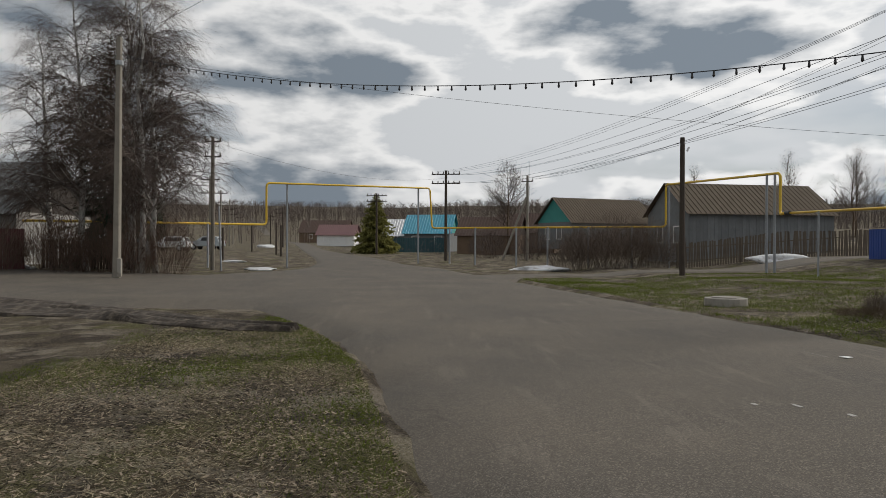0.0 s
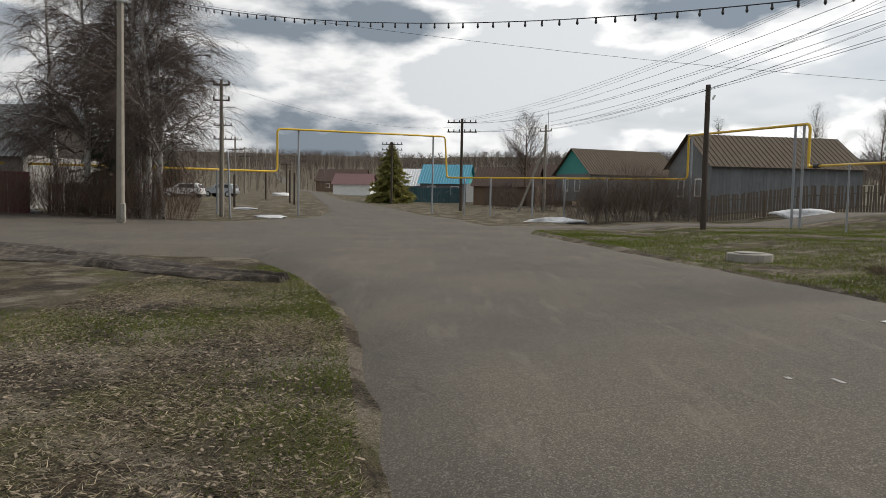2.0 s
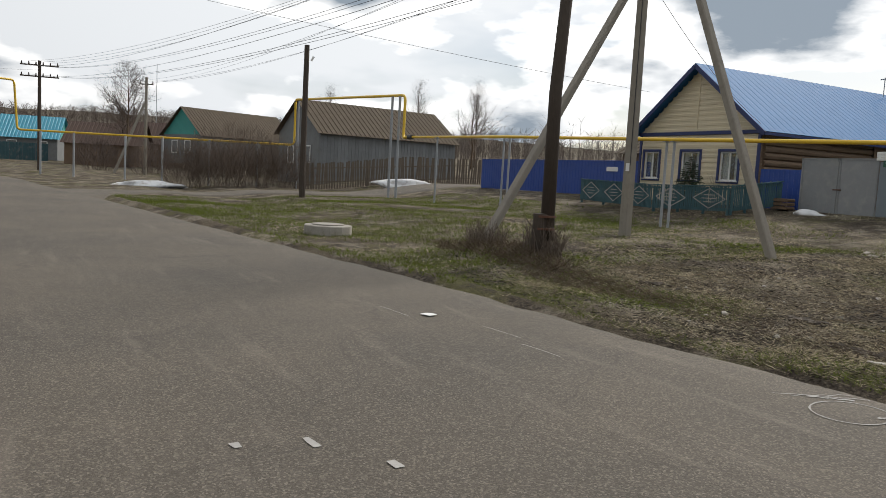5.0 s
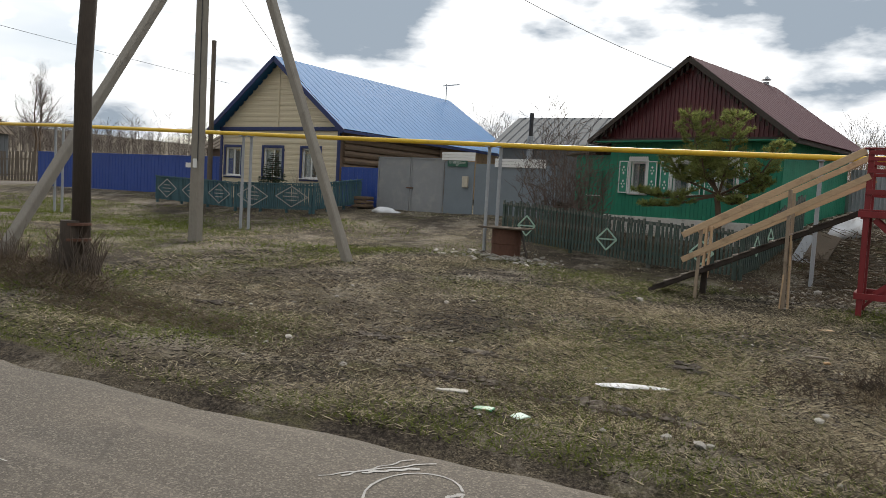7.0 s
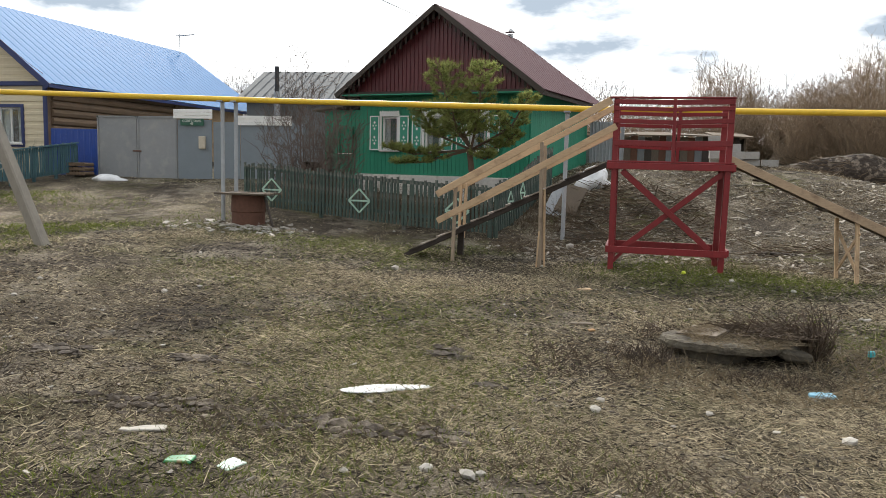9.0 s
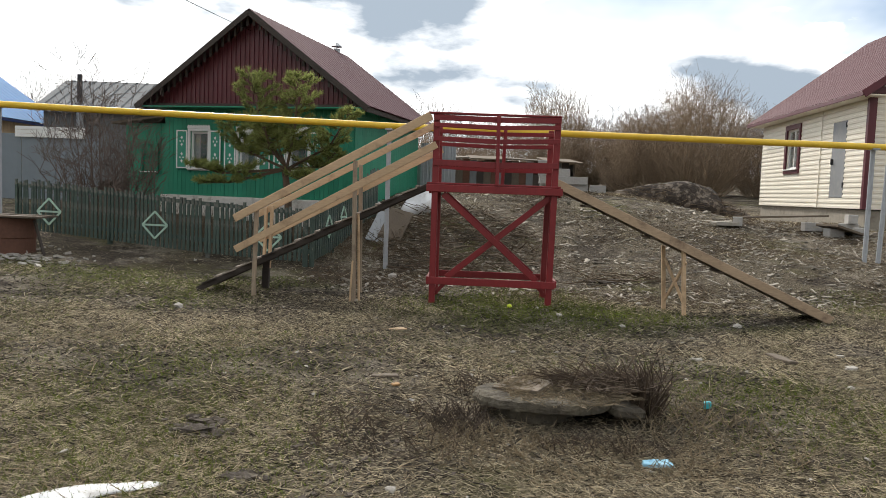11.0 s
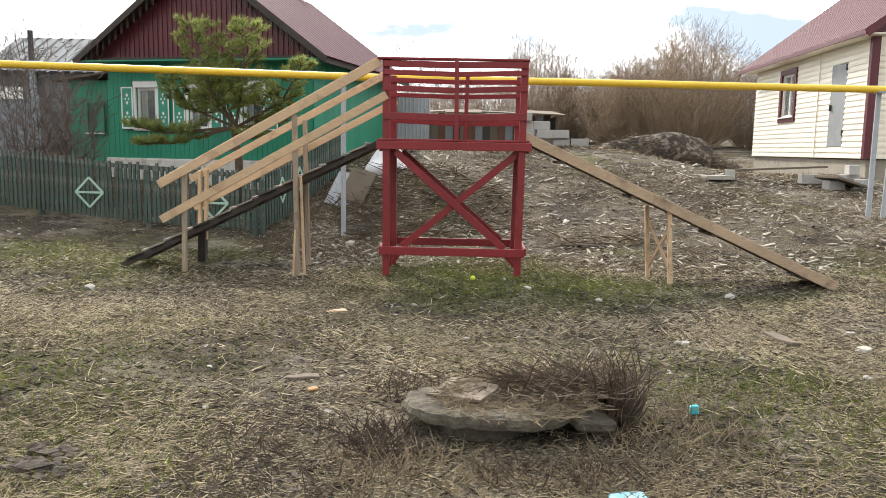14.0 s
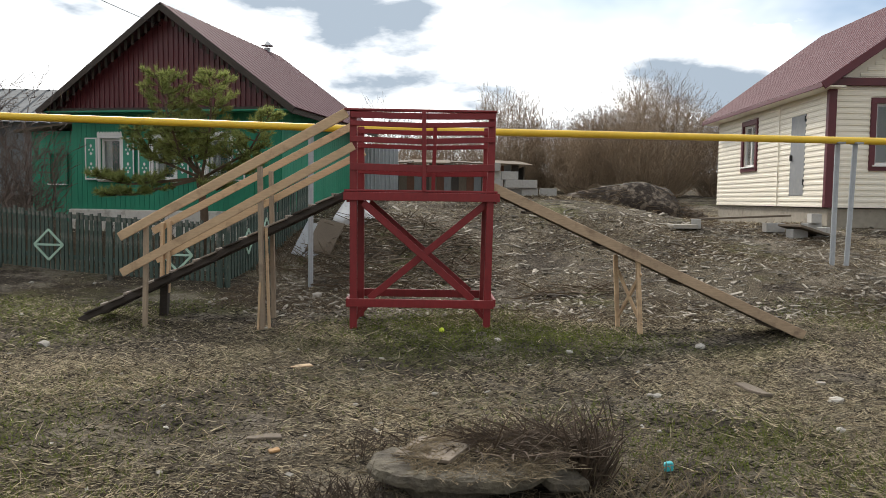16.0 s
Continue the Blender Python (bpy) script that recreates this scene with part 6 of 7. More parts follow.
for nm, c, L, Wd, zw, zr, tn, wm, gm, rm, lb in (
        ("brown_barn", (-96, -6), 8, 6, 2.6, 5.0, 70, M_LOG, M_DARKW, M_RUSTR, "brown plank barn with a rusty roof"),
        ("brown_barn", (-100, -0.5), 8, 6, 2.8, 5.4, 70, M_LOG, M_LOG, M_RUSTR, "brown log barn with a dark rusty gable"),
        ("cyan_house", (-112, -13.5), 7, 6, 2.8, 5.6, 75, M_GREYP, M_TURQ, M_CYANR, "small house with a bright cyan tin roof"),
        ("tin_house", (-118, -20), 6, 6, 2.4, 5.0, 78, M_GREYP, M_GREYP, M_ALU, "low house with a pale tin roof"),
        ("pink_house", (-160, -31.5), 8, 6, 2.4, 4.6, 80, M_WHITE, M_PINKR, M_PINKR, "low white house with a faded pink roof"),
        ("far_house", (-220, -40), 14, 8, 3, 6.5, 80, M_LOG, M_LOG, M_RUSTR, "far brown log house"),
        ("far_house", (-200, -18), 14, 8, 3, 6.5, 60, M_GREYP, M_LOG, M_SLATE, "far grey plank house"),
        ("far_house", (-330, -50), 16, 9, 3, 7, 80, M_WHITE, M_LOG, M_ALU, "far pale house with a tin roof"),
        ("far_house", (-260, -110), 14, 9, 3, 7, 80, M_LOG, M_LOG, M_SLATE, "far brown log house under slate"),
        ("far_house", (-180, -90), 13, 8, 3, 6.5, 85, M_GREYP, M_LOG, M_SLATE, "far grey house under slate"),
        ("brick_house", (-46.5, -44.5), 8, 9, 3.2, 6.6, 85, M_BRICK, M_DARKW, M_GREYP, "old house with a grey tin roof behind the birches"),
        ("corner_house", (-36, -47.5), 8, 8, 3.0, 6.6, 85, M_GREYP, M_DARKW, M_RUSTR, "dark gabled house at the street corner"),
        ("garden_shed", (-29, 17), 6, 4, 2.2, 3.2, 5, M_LOG, M_LOG, M_SLATE, "low brown shed behind the blue fence"),
        ("long_shed", (-9.5, 20), 12, 5, 2.6, 3.9, 3, M_GREYP, M_GREYP, M_GREYP, "long grey shed behind the yard gate")):
    simple_house(nm, c, L, Wd, zw, zr, tn, wm, gm, rm, lb, (("f", -L / 4, 1.7, 1.0, 1.1), ("f", L / 4, 1.7, 1.0, 1.1)) if "shed" not in nm and "barn" not in nm else ())
rf = thing("red_fence", (-38, -40, 0.3), "dark red sheet steel fence at the corner", "fence")
for k in range(9):
    yy = -38.2 - k * 1.15
    ribbed((-37.0, yy, 0.2), (-37.0, yy - 1.12, 0.2), (-37.0, yy - 1.12, 2.4), (-37.0, yy, 2.4), 0.2, M_RUST if k % 4 == 3 else M_MAROON, rf, "sheet", 0.02)
dk = thing("dark_fence", (-38.8, -34, 0.3), "dark plank fence beneath the birches", "fence")
fence_run(dk, Vector((-38.6, -38.0, 0)), Vector((-38.9, -32.5, 0)), 1.6, 0.05, 0.17, 0.13, M_DARKW, (0.5, 1.2), 0.03, "plank")
tq = thing("turquoise_fence", (-98, -22, 0.6), "turquoise sheet fence by the far house", "fence")
for k in range(8):
    yy = -22.6 + k * 1.3
    ribbed((-99, yy, 0.7), (-99, yy + 1.26, 0.7), (-99, yy + 1.26, 2.7), (-99, yy, 2.7), 0.3, M_TEAL, tq, "sheet", 0.02, -1)

# utility poles
def cross_pole(name, x, y, top, arms, mat_, label, r=0.12, turn=90, arm_w=0.8, pins=4):
    g = ground_z(x, y, 0)
    t = thing(name, (x, y, g), label, "utility pole")
    part("pole", tube([(x, y, g - 0.3), (x, y, top)], [r, r * 0.75], 8), mat_, t)
    d = Vector((math.cos(radians(turn)), math.sin(radians(turn)), 0))
    for dz in arms:
        c = Vector((x, y, top - dz))
        a = part("crossarm", beam(c - d * arm_w, c + d * arm_w, 0.09, 0.1), M_POLEW, t)
        for i in range(pins):
            s = arm_w * (-0.92 + 1.84 * i / (pins - 1))
            part("insulator", tube([c + d * s + Vector((0, 0, 0.04)), c + d * s + Vector((0, 0, 0.26))], [0.06, 0.035], 6), M_POLEW, a)
    return t
GA_ = ground_z(-32.8, -3.8, 0)
pa = thing("wooden_pole", (-32.8, -3.8, GA_), "dark wooden pole on the grass wedge", "utility pole")
part("pole", tube([(-32.8, -3.8, GA_ + 0.3), (-32.8, -3.8, 7.1)], [0.15, 0.12], 10), M_POLEW, pa)
part("stub", tube([(-32.6, -3.85, GA_ - 0.3), (-32.6, -3.85, GA_ + 1.0)], 0.15, 10), M_POLEW, pa)
part("insulator", tube([(-32.7, -3.6, 6.4), (-32.7, -3.5, 6.6)], 0.05, 6), M_WHITE, pa)
wpole = conc_pole("light_pole", (-31.1, -31.2, ground_z(-31.1, -31.2, 0)), (-31.1, -31.1, 11.2), 0.19, 0.13, "tall grey concrete light pole with a white meter box")
part("meter_box", blk((-30.9, -31.0, ground_z(-31, -31, 0) + 0.55), (0.2, 0.2, 0.85), None, 0.02), M_CONC, wpole)
part("collar", tube([(-31.1, -31.1, 9.9), (-31.1, -31.1, 10.1)], 0.2, 10), M_STEEL, wpole)
cp = cross_pole("power_pole", -43.8, -29.9, 8.4, (0.3, 1.25), M_CONCP, "grey concrete power pole with steel crossarms", 0.14, 90, 0.5, 2)
part("brace_pole", tube([(-43.6, -29.3, -0.2), (-43.75, -29.5, 4.0)], 0.06, 8), M_STEEL, cp)
for x, y, top, l in ((-70, -36.5, 8.3, 0.9), (-100, -42.5, 9.0, 0.9), (-130, -48, 9.5, 0.9), (-165, -55, 10, 0.9), (-210, -63, 11, 0.9)):
    cross_pole("power_pole", x, y, top, (0.4, 1.7), M_CONCP, "grey concrete power pole with two crossarms", 0.15, 85, l, 4)
cross_pole("telegraph_pole", -66, -13.9, 8.6, (0.35, 1.2), M_POLEW, "dark telegraph pole with two loaded crossarms", 0.15, 80, 1.35, 6)
cross_pole("telegraph_pole", -92, -21.2, 8.2, (0.3, 1.0), M_POLEW, "dark telegraph pole before the conifer", 0.14, 80, 1.3, 6)
cross_pole("telegraph_pole", -125, -38, 8.0, (0.3, 1.0), M_POLEW, "dark telegraph pole down the street", 0.14, 80, 1.3, 6)
cross_pole("telegraph_pole", -160, -46, 8.0, (0.3, 1.0), M_POLEW, "dark telegraph pole far down the street", 0.14, 80, 1.3, 6)
mp = cross_pole("power_pole", -70, -5.6, 8.6, (0.6,), M_CONCP, "concrete pole with a slanting strut", 0.15, 60, 0.6, 3)
part("strut", beam((-69, -8.2, 0.2), (-70, -5.7, 6.4), 0.18, 0.18, 0.01), M_CONCP, mp)
cross_pole("mast", -110, 1.2, 14.5, (), M_STEEL, "thin tall antenna mast behind the houses", 0.05, 0)
for x, y in ((-75, -30.5), (-80, -31.8), (-60, -33), (-88, -36)):
    t = thing("old_post", (x, y, ground_z(x, y, 0)), "short dark weathered roadside post", "post")
    part("shaft", tube([(x, y, ground_z(x, y, 0) - 0.2), (x, y, ground_z(x, y, 0) + rnd(2.2, 4.2))], 0.1, 8), M_POLEW, t)

# wires and the string of bulbs
wr = thing("overhead_wires", (-13, -2, 9), "thin black overhead wires between the poles", "wires")
for (a, b, s) in [((TX + k * 0.45, TY - k * 0.15, 8.8 - (k % 2)), (-70 + 0.1 * k, -5.6 + 0.35 * k, 8.2), 0.9) for k in (-2, -1, 1, 2)] + \
        [((TX - 0.3, TY, 9.4), (-66, -13.9 + 0.4 * k, 8.5 - 0.4 * (k % 2)), 1.1) for k in (-2, 0, 2)] + [
        ((TX, TY, 9.2), (60, 6, 10), 1.2), ((TX, TY, 8.6), (60, 3, 9.4), 1.2),
        ((-43.8, -29.9, 8.1), (-66, -13.9, 7.9), 1.0), ((-43.8, -29.9, 8.0), (-70, -36.5, 7.9), 0.6), ((-43.8, -29.9, 7.2), (-70, -36.5, 6.7), 0.6),
        ((-31.1, -31.1, 10.3), (-23.0, 8.1, 5.5), 0.5), ((-31.1, -31.1, 11.0), (-1, -8, 12.6), 1.0), ((TX, TY, 6.8), (-17.2, 8.2, 3.9), 0.35),
        ((WPX + 0.05, WPY, 8.0), (-4.6, 6.8, 5.0), 0.5)] + [
        ((WPX + 0.12, WPY + 0.7 * k, zz + 0.15), (-66, -13.9 + 0.6 * k, zz + 2.2), 0.9) for zz in (6.03, 5.33) for k in (-0.9, 0.55, 0.9)]:
    part("wire", tube(wire(a, b, s), 0.007, 5), M_BLACK, wr)
part("drop_cable", tube(wire((TX + 0.12, TY - 0.12, 9.0), (TX + 0.16, TY - 0.14, GT + 1.8), -0.02), 0.012, 5), M_BLACK, wr)
ls = thing("string_lights", (-20, -18, 8), "black string of small bulbs across the road", "string lights")
lp_ = wire((-31.1, -31.0, 10.4), (WPX, WPY, 5.75), 1.15, 60)
part("cable", tube(lp_, 0.014, 5), M_BLACK, ls)
bulb = tube([(0, 0, 0), (0, 0, -0.06), (0, 0, -0.12), (0, 0, -0.16)], [0.022, 0.026, 0.038, 0.012], 8)
bme = bpy.data.meshes.new("bulb"); bulb.to_mesh(bme); bulb.free(); bme.materials.append(M_BLACK)
for p in lp_[1:-1]:
    piece("bulb", bme, Matrix.Translation(p), ls)

# cars by the far fence
def car(x, y, turn, paint, label):
    g = ground_z(x, y, 0)
    t = thing("parked_car", (x, y, g), label, "car")
    m = pose(x, y, g, 0, 0, turn)
    prof = ((-2.25, 0.45), (-2.3, 0.8), (-2.15, 1.05), (-1.85, 1.6), (-1.5, 1.72), (0.3, 1.72), (1.0, 1.15), (2.1, 1.0), (2.3, 0.75), (2.28, 0.45))
    bm = bmesh.new()
    rows = [[bm.verts.new((px, s * (0.9 if pz < 1.2 else 0.74), pz)) for px, pz in prof] for s in (-1, 1)]
    bm.faces.new(rows[0]); bm.faces.new(rows[1][::-1])
    for k in range(len(prof)):
        j = (k + 1) % len(prof)
        bm.faces.new((rows[0][j], rows[0][k], rows[1][k], rows[1][j]))
    bmesh.ops.bevel(bm, geom=bm.edges[:], offset=0.05, segments=2, affect="EDGES")
    bmesh.ops.recalc_face_normals(bm, faces=bm.faces)
    part("body", moved(bm, m), paint, t)
    for s in (-1, 1):
        for x0, x1 in ((-1.6, -0.75), (-0.7, 0.25)):
            part("side_window", moved(poly([(x0 - 0.05, s * 0.895, 1.16), (x1 + 0.15, s * 0.895, 1.16), (x1, s * 0.79, 1.6), (x0 + 0.05, s * 0.79, 1.6)], (0, s * 0.01, 0)), m), M_BLACK, t)
        for wx in (-1.4, 1.4):
            w = part("wheel", moved(tube([(wx, s * 0.7, 0.36), (wx, s * 0.93, 0.36)], 0.36, 18), m), M_RUBBER, t)
            part("rim", moved(tube([(wx, s * 0.9, 0.36), (wx, s * 0.945, 0.36)], 0.22, 14), m), M_ALU, w)
        part("tail_light", moved(blk((-2.26, s * 0.75, 0.95), (0.08, 0.22, 0.3), None, 0.02), m), M_MAROON, t)
    part("rear_window", moved(poly([(-2.14, -0.65, 1.15), (-2.14, 0.65, 1.15), (-1.9, 0.6, 1.55), (-1.9, -0.6, 1.55)], (-0.02, 0, 0)), m), M_BLACK, t)
car(-86, -45.0, 262, M_CARW, "white off-road car parked before the far fence")
car(-97, -43.6, 255, mat("silver_paint", (0.4, 0.43, 0.45), 0.9, 0.3, 0.5, grain=4, bump=0), "silver car parked behind the white one")
tk = thing("water_tank", (-60.5, -40.2, 0.9), "small grey box shed by the parked cars", "tank")
part("tank_body", blk((-60.5, -40.2, ground_z(-60.5, -40.2, 0) + 0.75), (1.8, 1.6, 1.5), None, 0.03), M_GATED, tk)

# far woods: bare trunks and twigs to the skyline
def wood_belt(name, n, xr, yr, hr, seed, label):
    r = np.random.default_rng(seed)
    segs = []
    for _ in range(n):
        x, y = r.uniform(*xr), r.uniform(*yr)
        z, h = ground_z(x, y, 0), r.uniform(*hr)
        wd = 0.035 + 0.00025 * abs(x)
        segs.append((x, y, z - 0.3, x + r.normal() * 0.5, y + r.normal() * 0.5, z + h, wd, wd * 0.3))
        for _ in range(15):
            f, a = r.uniform(0.25, 0.95), r.uniform(0, math.tau)
            l = h * r.uniform(0.14, 0.3)
            segs.append((x, y, z + h * f, x + math.cos(a) * l * 0.8, y + math.sin(a) * l * 0.8, z + h * f + l * 0.75, wd * 0.4, wd * 0.2))
    tagged(new(name, sticks(segs, M_TWIGFAR, name)), label, "woods", kind="stuff")
wood_belt("far_woods", 2600, (-760, -420), (-330, 330), (9, 15), 1, "far bare brown woods along the skyline")
wood_belt("street_trees", 500, (-420, -150), (-190, 150), (4, 9), 2, "bare village trees among the far houses")
wood_belt("field_woods", 900, (-330, -60), (75, 170), (5, 9), 3, "bare brown wood edge beyond the gardens")
wood_belt("field_woods", 500, (-60, 90), (60, 120), (4, 7), 4, "bare brown wood edge beyond the thicket")
wood_belt("side_woods", 400, (-200, -60), (-190, -70), (7, 14), 5, "bare trees beyond the corner houses")
# turf, litter and small things on the ground
GX, GY = np.arange(-36, 20.01, 0.2), np.arange(-28, 18.01, 0.2)


def grid(fn):
    return np.array([[fn(x, y) for x in GX] for y in GY])


def read(g, x, y):
    """The value of a grid at many places."""
    u, v = np.clip((x - GX[0]) / 0.2, 0, len(GX) - 1.001), np.clip((y - GY[0]) / 0.2, 0, len(GY) - 1.001)
    i, j = u.astype(int), v.astype(int)
    fx, fy = u - i, v - j
    return (g[j, i] * (1 - fx) + g[j, i + 1] * fx) * (1 - fy) + (g[j + 1, i] * (1 - fx) + g[j + 1, i + 1] * fx) * fy


G_Z = grid(turf_z)
G_STRAW = grid(lambda x, y: noise.noise((x * 0.6, y * 0.6, 2)))
G_GREEN = grid(lambda x, y: noise.noise((x * 0.33, y * 0.33, 0)))


def edges(x):
    return -8.95 + 0.095 * x, -17.98 + 0.12 * x - 0.022 * np.maximum(0, -4 - x) ** 1.9


def scatter(n, xr, yr, seed, keep=None):
    """Places off the road where keep(x, y, r) allows them."""
    r = np.random.default_rng(seed)
    got, have = [], 0
    while have < n:
        x, y = r.uniform(*xr, n * 2), r.uniform(*yr, n * 2)
        no, so = edges(x)
        ok = np.where(x > -15, (y > no - 0.1) | (y < so + 0.1), (x > -34) & (y > no + 0.1))
        if keep:
            ok &= keep(x, y, r)
        got.append(np.stack([x[ok], y[ok]], 1)); have += ok.sum()
    p = np.concatenate(got)[:n]
    return np.column_stack([p, read(G_Z, p[:, 0], p[:, 1])])


def mown(name, n, xr, yr, seed, hl, flat, wid, material, label, keep=None):
    p = scatter(n, xr, yr, seed, keep)
    a = rng.uniform(0, math.tau, n)
    up = rng.uniform(*flat, n)
    l = rng.uniform(*hl, n)
    d = np.stack([np.cos(a) * np.sqrt(1 - up ** 2), np.sin(a) * np.sqrt(1 - up ** 2), up], 1) * l[:, None]
    ob = new(name, blades(p + np.array([0, 0, -0.004]), d, np.full(n, wid), material, name))
    return tagged(ob, label, "grass", kind="stuff")


def straw_ok(x, y, r):
    return r.random(len(x)) < 0.42 + 1.9 * read(G_STRAW, x, y)


def green_ok(x, y, r):
    no, so = edges(x)
    edge = np.exp(-np.abs(y - no) / 0.3) + np.where(y < -15, np.exp(-np.abs(y - so) / 0.3), 0)
    shade = np.where((x > -3.5) & (x < 5.5), 0.5 * np.exp(-((y + 0.6) / 1.1) ** 2), 0)
    return r.random(len(x)) < 0.08 + 1.0 * read(G_GREEN, x, y) + edge + shade + np.where(x < -7, 0.1, 0) + np.where(x < -14, 0.25, 0)


mown("dry_grass", 130000, (-4.5, 5.5), (-8.8, -0.8), 20, (0.025, 0.09), (0.02, 0.3), 0.0034, M_STRAW, "flattened dry straw and old grass", straw_ok)
mown("dry_grass", 115000, (-9, 7.5), (-9.4, 1.5), 21, (0.03, 0.1), (0.05, 0.4), 0.0034, M_STRAW, "flattened dry straw and old grass", straw_ok)
mown("dry_grass", 50000, (-20, 16), (-9.8, 9), 22, (0.05, 0.14), (0.05, 0.5), 0.005, M_STRAW, "flattened dry straw and old grass", straw_ok)
mown("dry_grass", 65000, (-12, 4.5), (-22.5, -17.5), 23, (0.03, 0.1), (0.05, 0.4), 0.0036, M_STRAW, "flattened dry straw and old grass", straw_ok)
mown("brown_thatch", 60000, (-9, 7.5), (-9.4, 3), 24, (0.03, 0.11), (0.1, 0.6), 0.0028, M_WEED, "brown dead stalks in the turf", straw_ok)
mown("green_grass", 85000, (-10, 7.5), (-9.5, 2), 25, (0.025, 0.075), (0.5, 0.98), 0.0032, M_GRASS, "short new green grass", green_ok)
mown("green_grass", 60000, (-34, -8), (-12, 5), 26, (0.05, 0.12), (0.5, 0.98), 0.007, M_GRASS, "short new green grass", green_ok)
mown("green_grass", 36000, (-13, 4.5), (-23, -17.6), 27, (0.025, 0.075), (0.5, 0.98), 0.0034, M_GRASS, "short new green grass", green_ok)


def chips(name, n, xr, yr, seed, size, material, label, keep=None, aspect=3.0):
    """Loose flat flakes joined into one mesh."""
    p = scatter(n, xr, yr, seed, keep)
    r = np.random.default_rng(seed + 1)
    bm = bmesh.new()
    for x, y, z in p:
        s = r.uniform(*size)
        box(bm, (x, y, z + s * 0.08), (s * r.uniform(0.6, aspect), s * r.uniform(0.35, 0.8), s * r.uniform(0.15, 0.4)), pose(0, 0, 0, r.uniform(-18, 18), r.uniform(-18, 18), r.uniform(0, 180)))
    return tagged(part(name, bm, material), label, "litter", kind="stuff")


def slope_ok(x, y, r):
    return ((x > -1.5) & (y > 0.9)) | (r.random(len(x)) < 0.12)


M_CHIP = mat("reed_litter", (0.34, 0.305, 0.25), 0.5, 0.9, bump=0.1, rand=0.45)
chips("wood_chips", 3200, (-2.2, 9.2), (0.9, 7), 31, (0.02, 0.07), M_CHIP, "pale bark and reed litter on the slope", slope_ok, 4)
chips("wood_chips", 1200, (-1, 10), (1, 14), 32, (0.015, 0.05), M_WEED, "dark plant litter on the slope", None, 4)
chips("wood_chips", 2600, (-1.5, 12.5), (6, 22), 36, (0.03, 0.1), M_CHIP, "pale bark and reed litter on the upper slope", None, 4)
mown("brown_thatch", 40000, (-2, 13), (8, 24), 41, (0.06, 0.2), (0.05, 0.6), 0.009, M_WEED, "brown dead stalks on the upper slope", straw_ok)
mown("dry_grass", 30000, (-2, 13), (8, 24), 42, (0.06, 0.2), (0.05, 0.5), 0.008, M_STRAW, "flattened dry straw on the upper slope", straw_ok)
mown("dry_grass", 75000, (-3.2, 4.6), (-8.0, -5.0), 43, (0.03, 0.11), (0.03, 0.35), 0.0032, M_STRAW, "pale flattened straw before the concrete well")
# near-black blades paint the shade between grass stems; M_STRAW rows are plain straw
M_SHADE = mat("thatch_gap_shade", (0.03, 0.023, 0.016), 0.4, 0.95, grain=10, bump=0, rand=0.5)
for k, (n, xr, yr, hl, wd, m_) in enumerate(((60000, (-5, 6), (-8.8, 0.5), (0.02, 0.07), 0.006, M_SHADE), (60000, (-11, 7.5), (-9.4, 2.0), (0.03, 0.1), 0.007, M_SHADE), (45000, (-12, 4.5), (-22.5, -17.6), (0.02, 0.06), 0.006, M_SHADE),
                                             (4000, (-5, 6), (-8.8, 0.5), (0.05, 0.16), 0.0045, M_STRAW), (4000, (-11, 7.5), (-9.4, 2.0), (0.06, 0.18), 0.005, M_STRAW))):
    mown("dead_thatch", n, xr, yr, 60 + k, hl, (0.05, 0.45), wd, m_, "near-black blades as painted gap shade, and long straws in the turf")
M_LEAF = mat("dead_leaf_litter", (0.3, 0.24, 0.17), 0.5, 0.9, bump=0, rand=0.5)
chips("leaf_litter", 6500, (-9, 4), (-22, -17.6), 38, (0.012, 0.036), M_LEAF, "pale dead leaves strewn over the turf", None, 2)
mown("brown_thatch", 45000, (-2.2, 9.2), (0.8, 9), 39, (0.04, 0.14), (0.05, 0.5), 0.0045, M_WEED, "brown dead stalks on the slope", straw_ok)
mown("brown_thatch", 35000, (-12, 4.5), (-22.5, -17.6), 40, (0.03, 0.09), (0.05, 0.5), 0.0036, M_WEED, "brown dead stalks in the turf", straw_ok)
chips("rubble", 420, (-8, 7), (-9, 1), 33, (0.012, 0.045), M_STONE, "small pale stones strewn over the turf", None, 1.6)
chips("rubble", 160, (-9.0, -5.8), (0.9, 3.2), 34, (0.04, 0.13), M_STONE, "pale broken stone beside the rusty well", lambda x, y, r: r.random(len(x)) < np.exp(-((x + 7.3) ** 2 / 1.3 + (y - 1.95) ** 2 / 0.35)), 1.8)
chips("clods", 700, (-7, 3), (-8.6, -5), 35, (0.012, 0.045), mat("dark_earth", (0.075, 0.058, 0.045), 0.5, 0.95, grain=20, bump=0.6, rand=0.3), "dark earth clods along the ditch", lambda x, y, r: read(G_STRAW, x, y) < -0.12, 1.6)

# churned mud: low heaps of clods
M_MUD = mat("churned_mud", (0.06, 0.046, 0.034), 0.35, 0.95, grain=16, bump=1.0, dist=0.03, rand=0.3, stain=(0.14, 0.115, 0.085), stain_at=(0.5, 0.62))


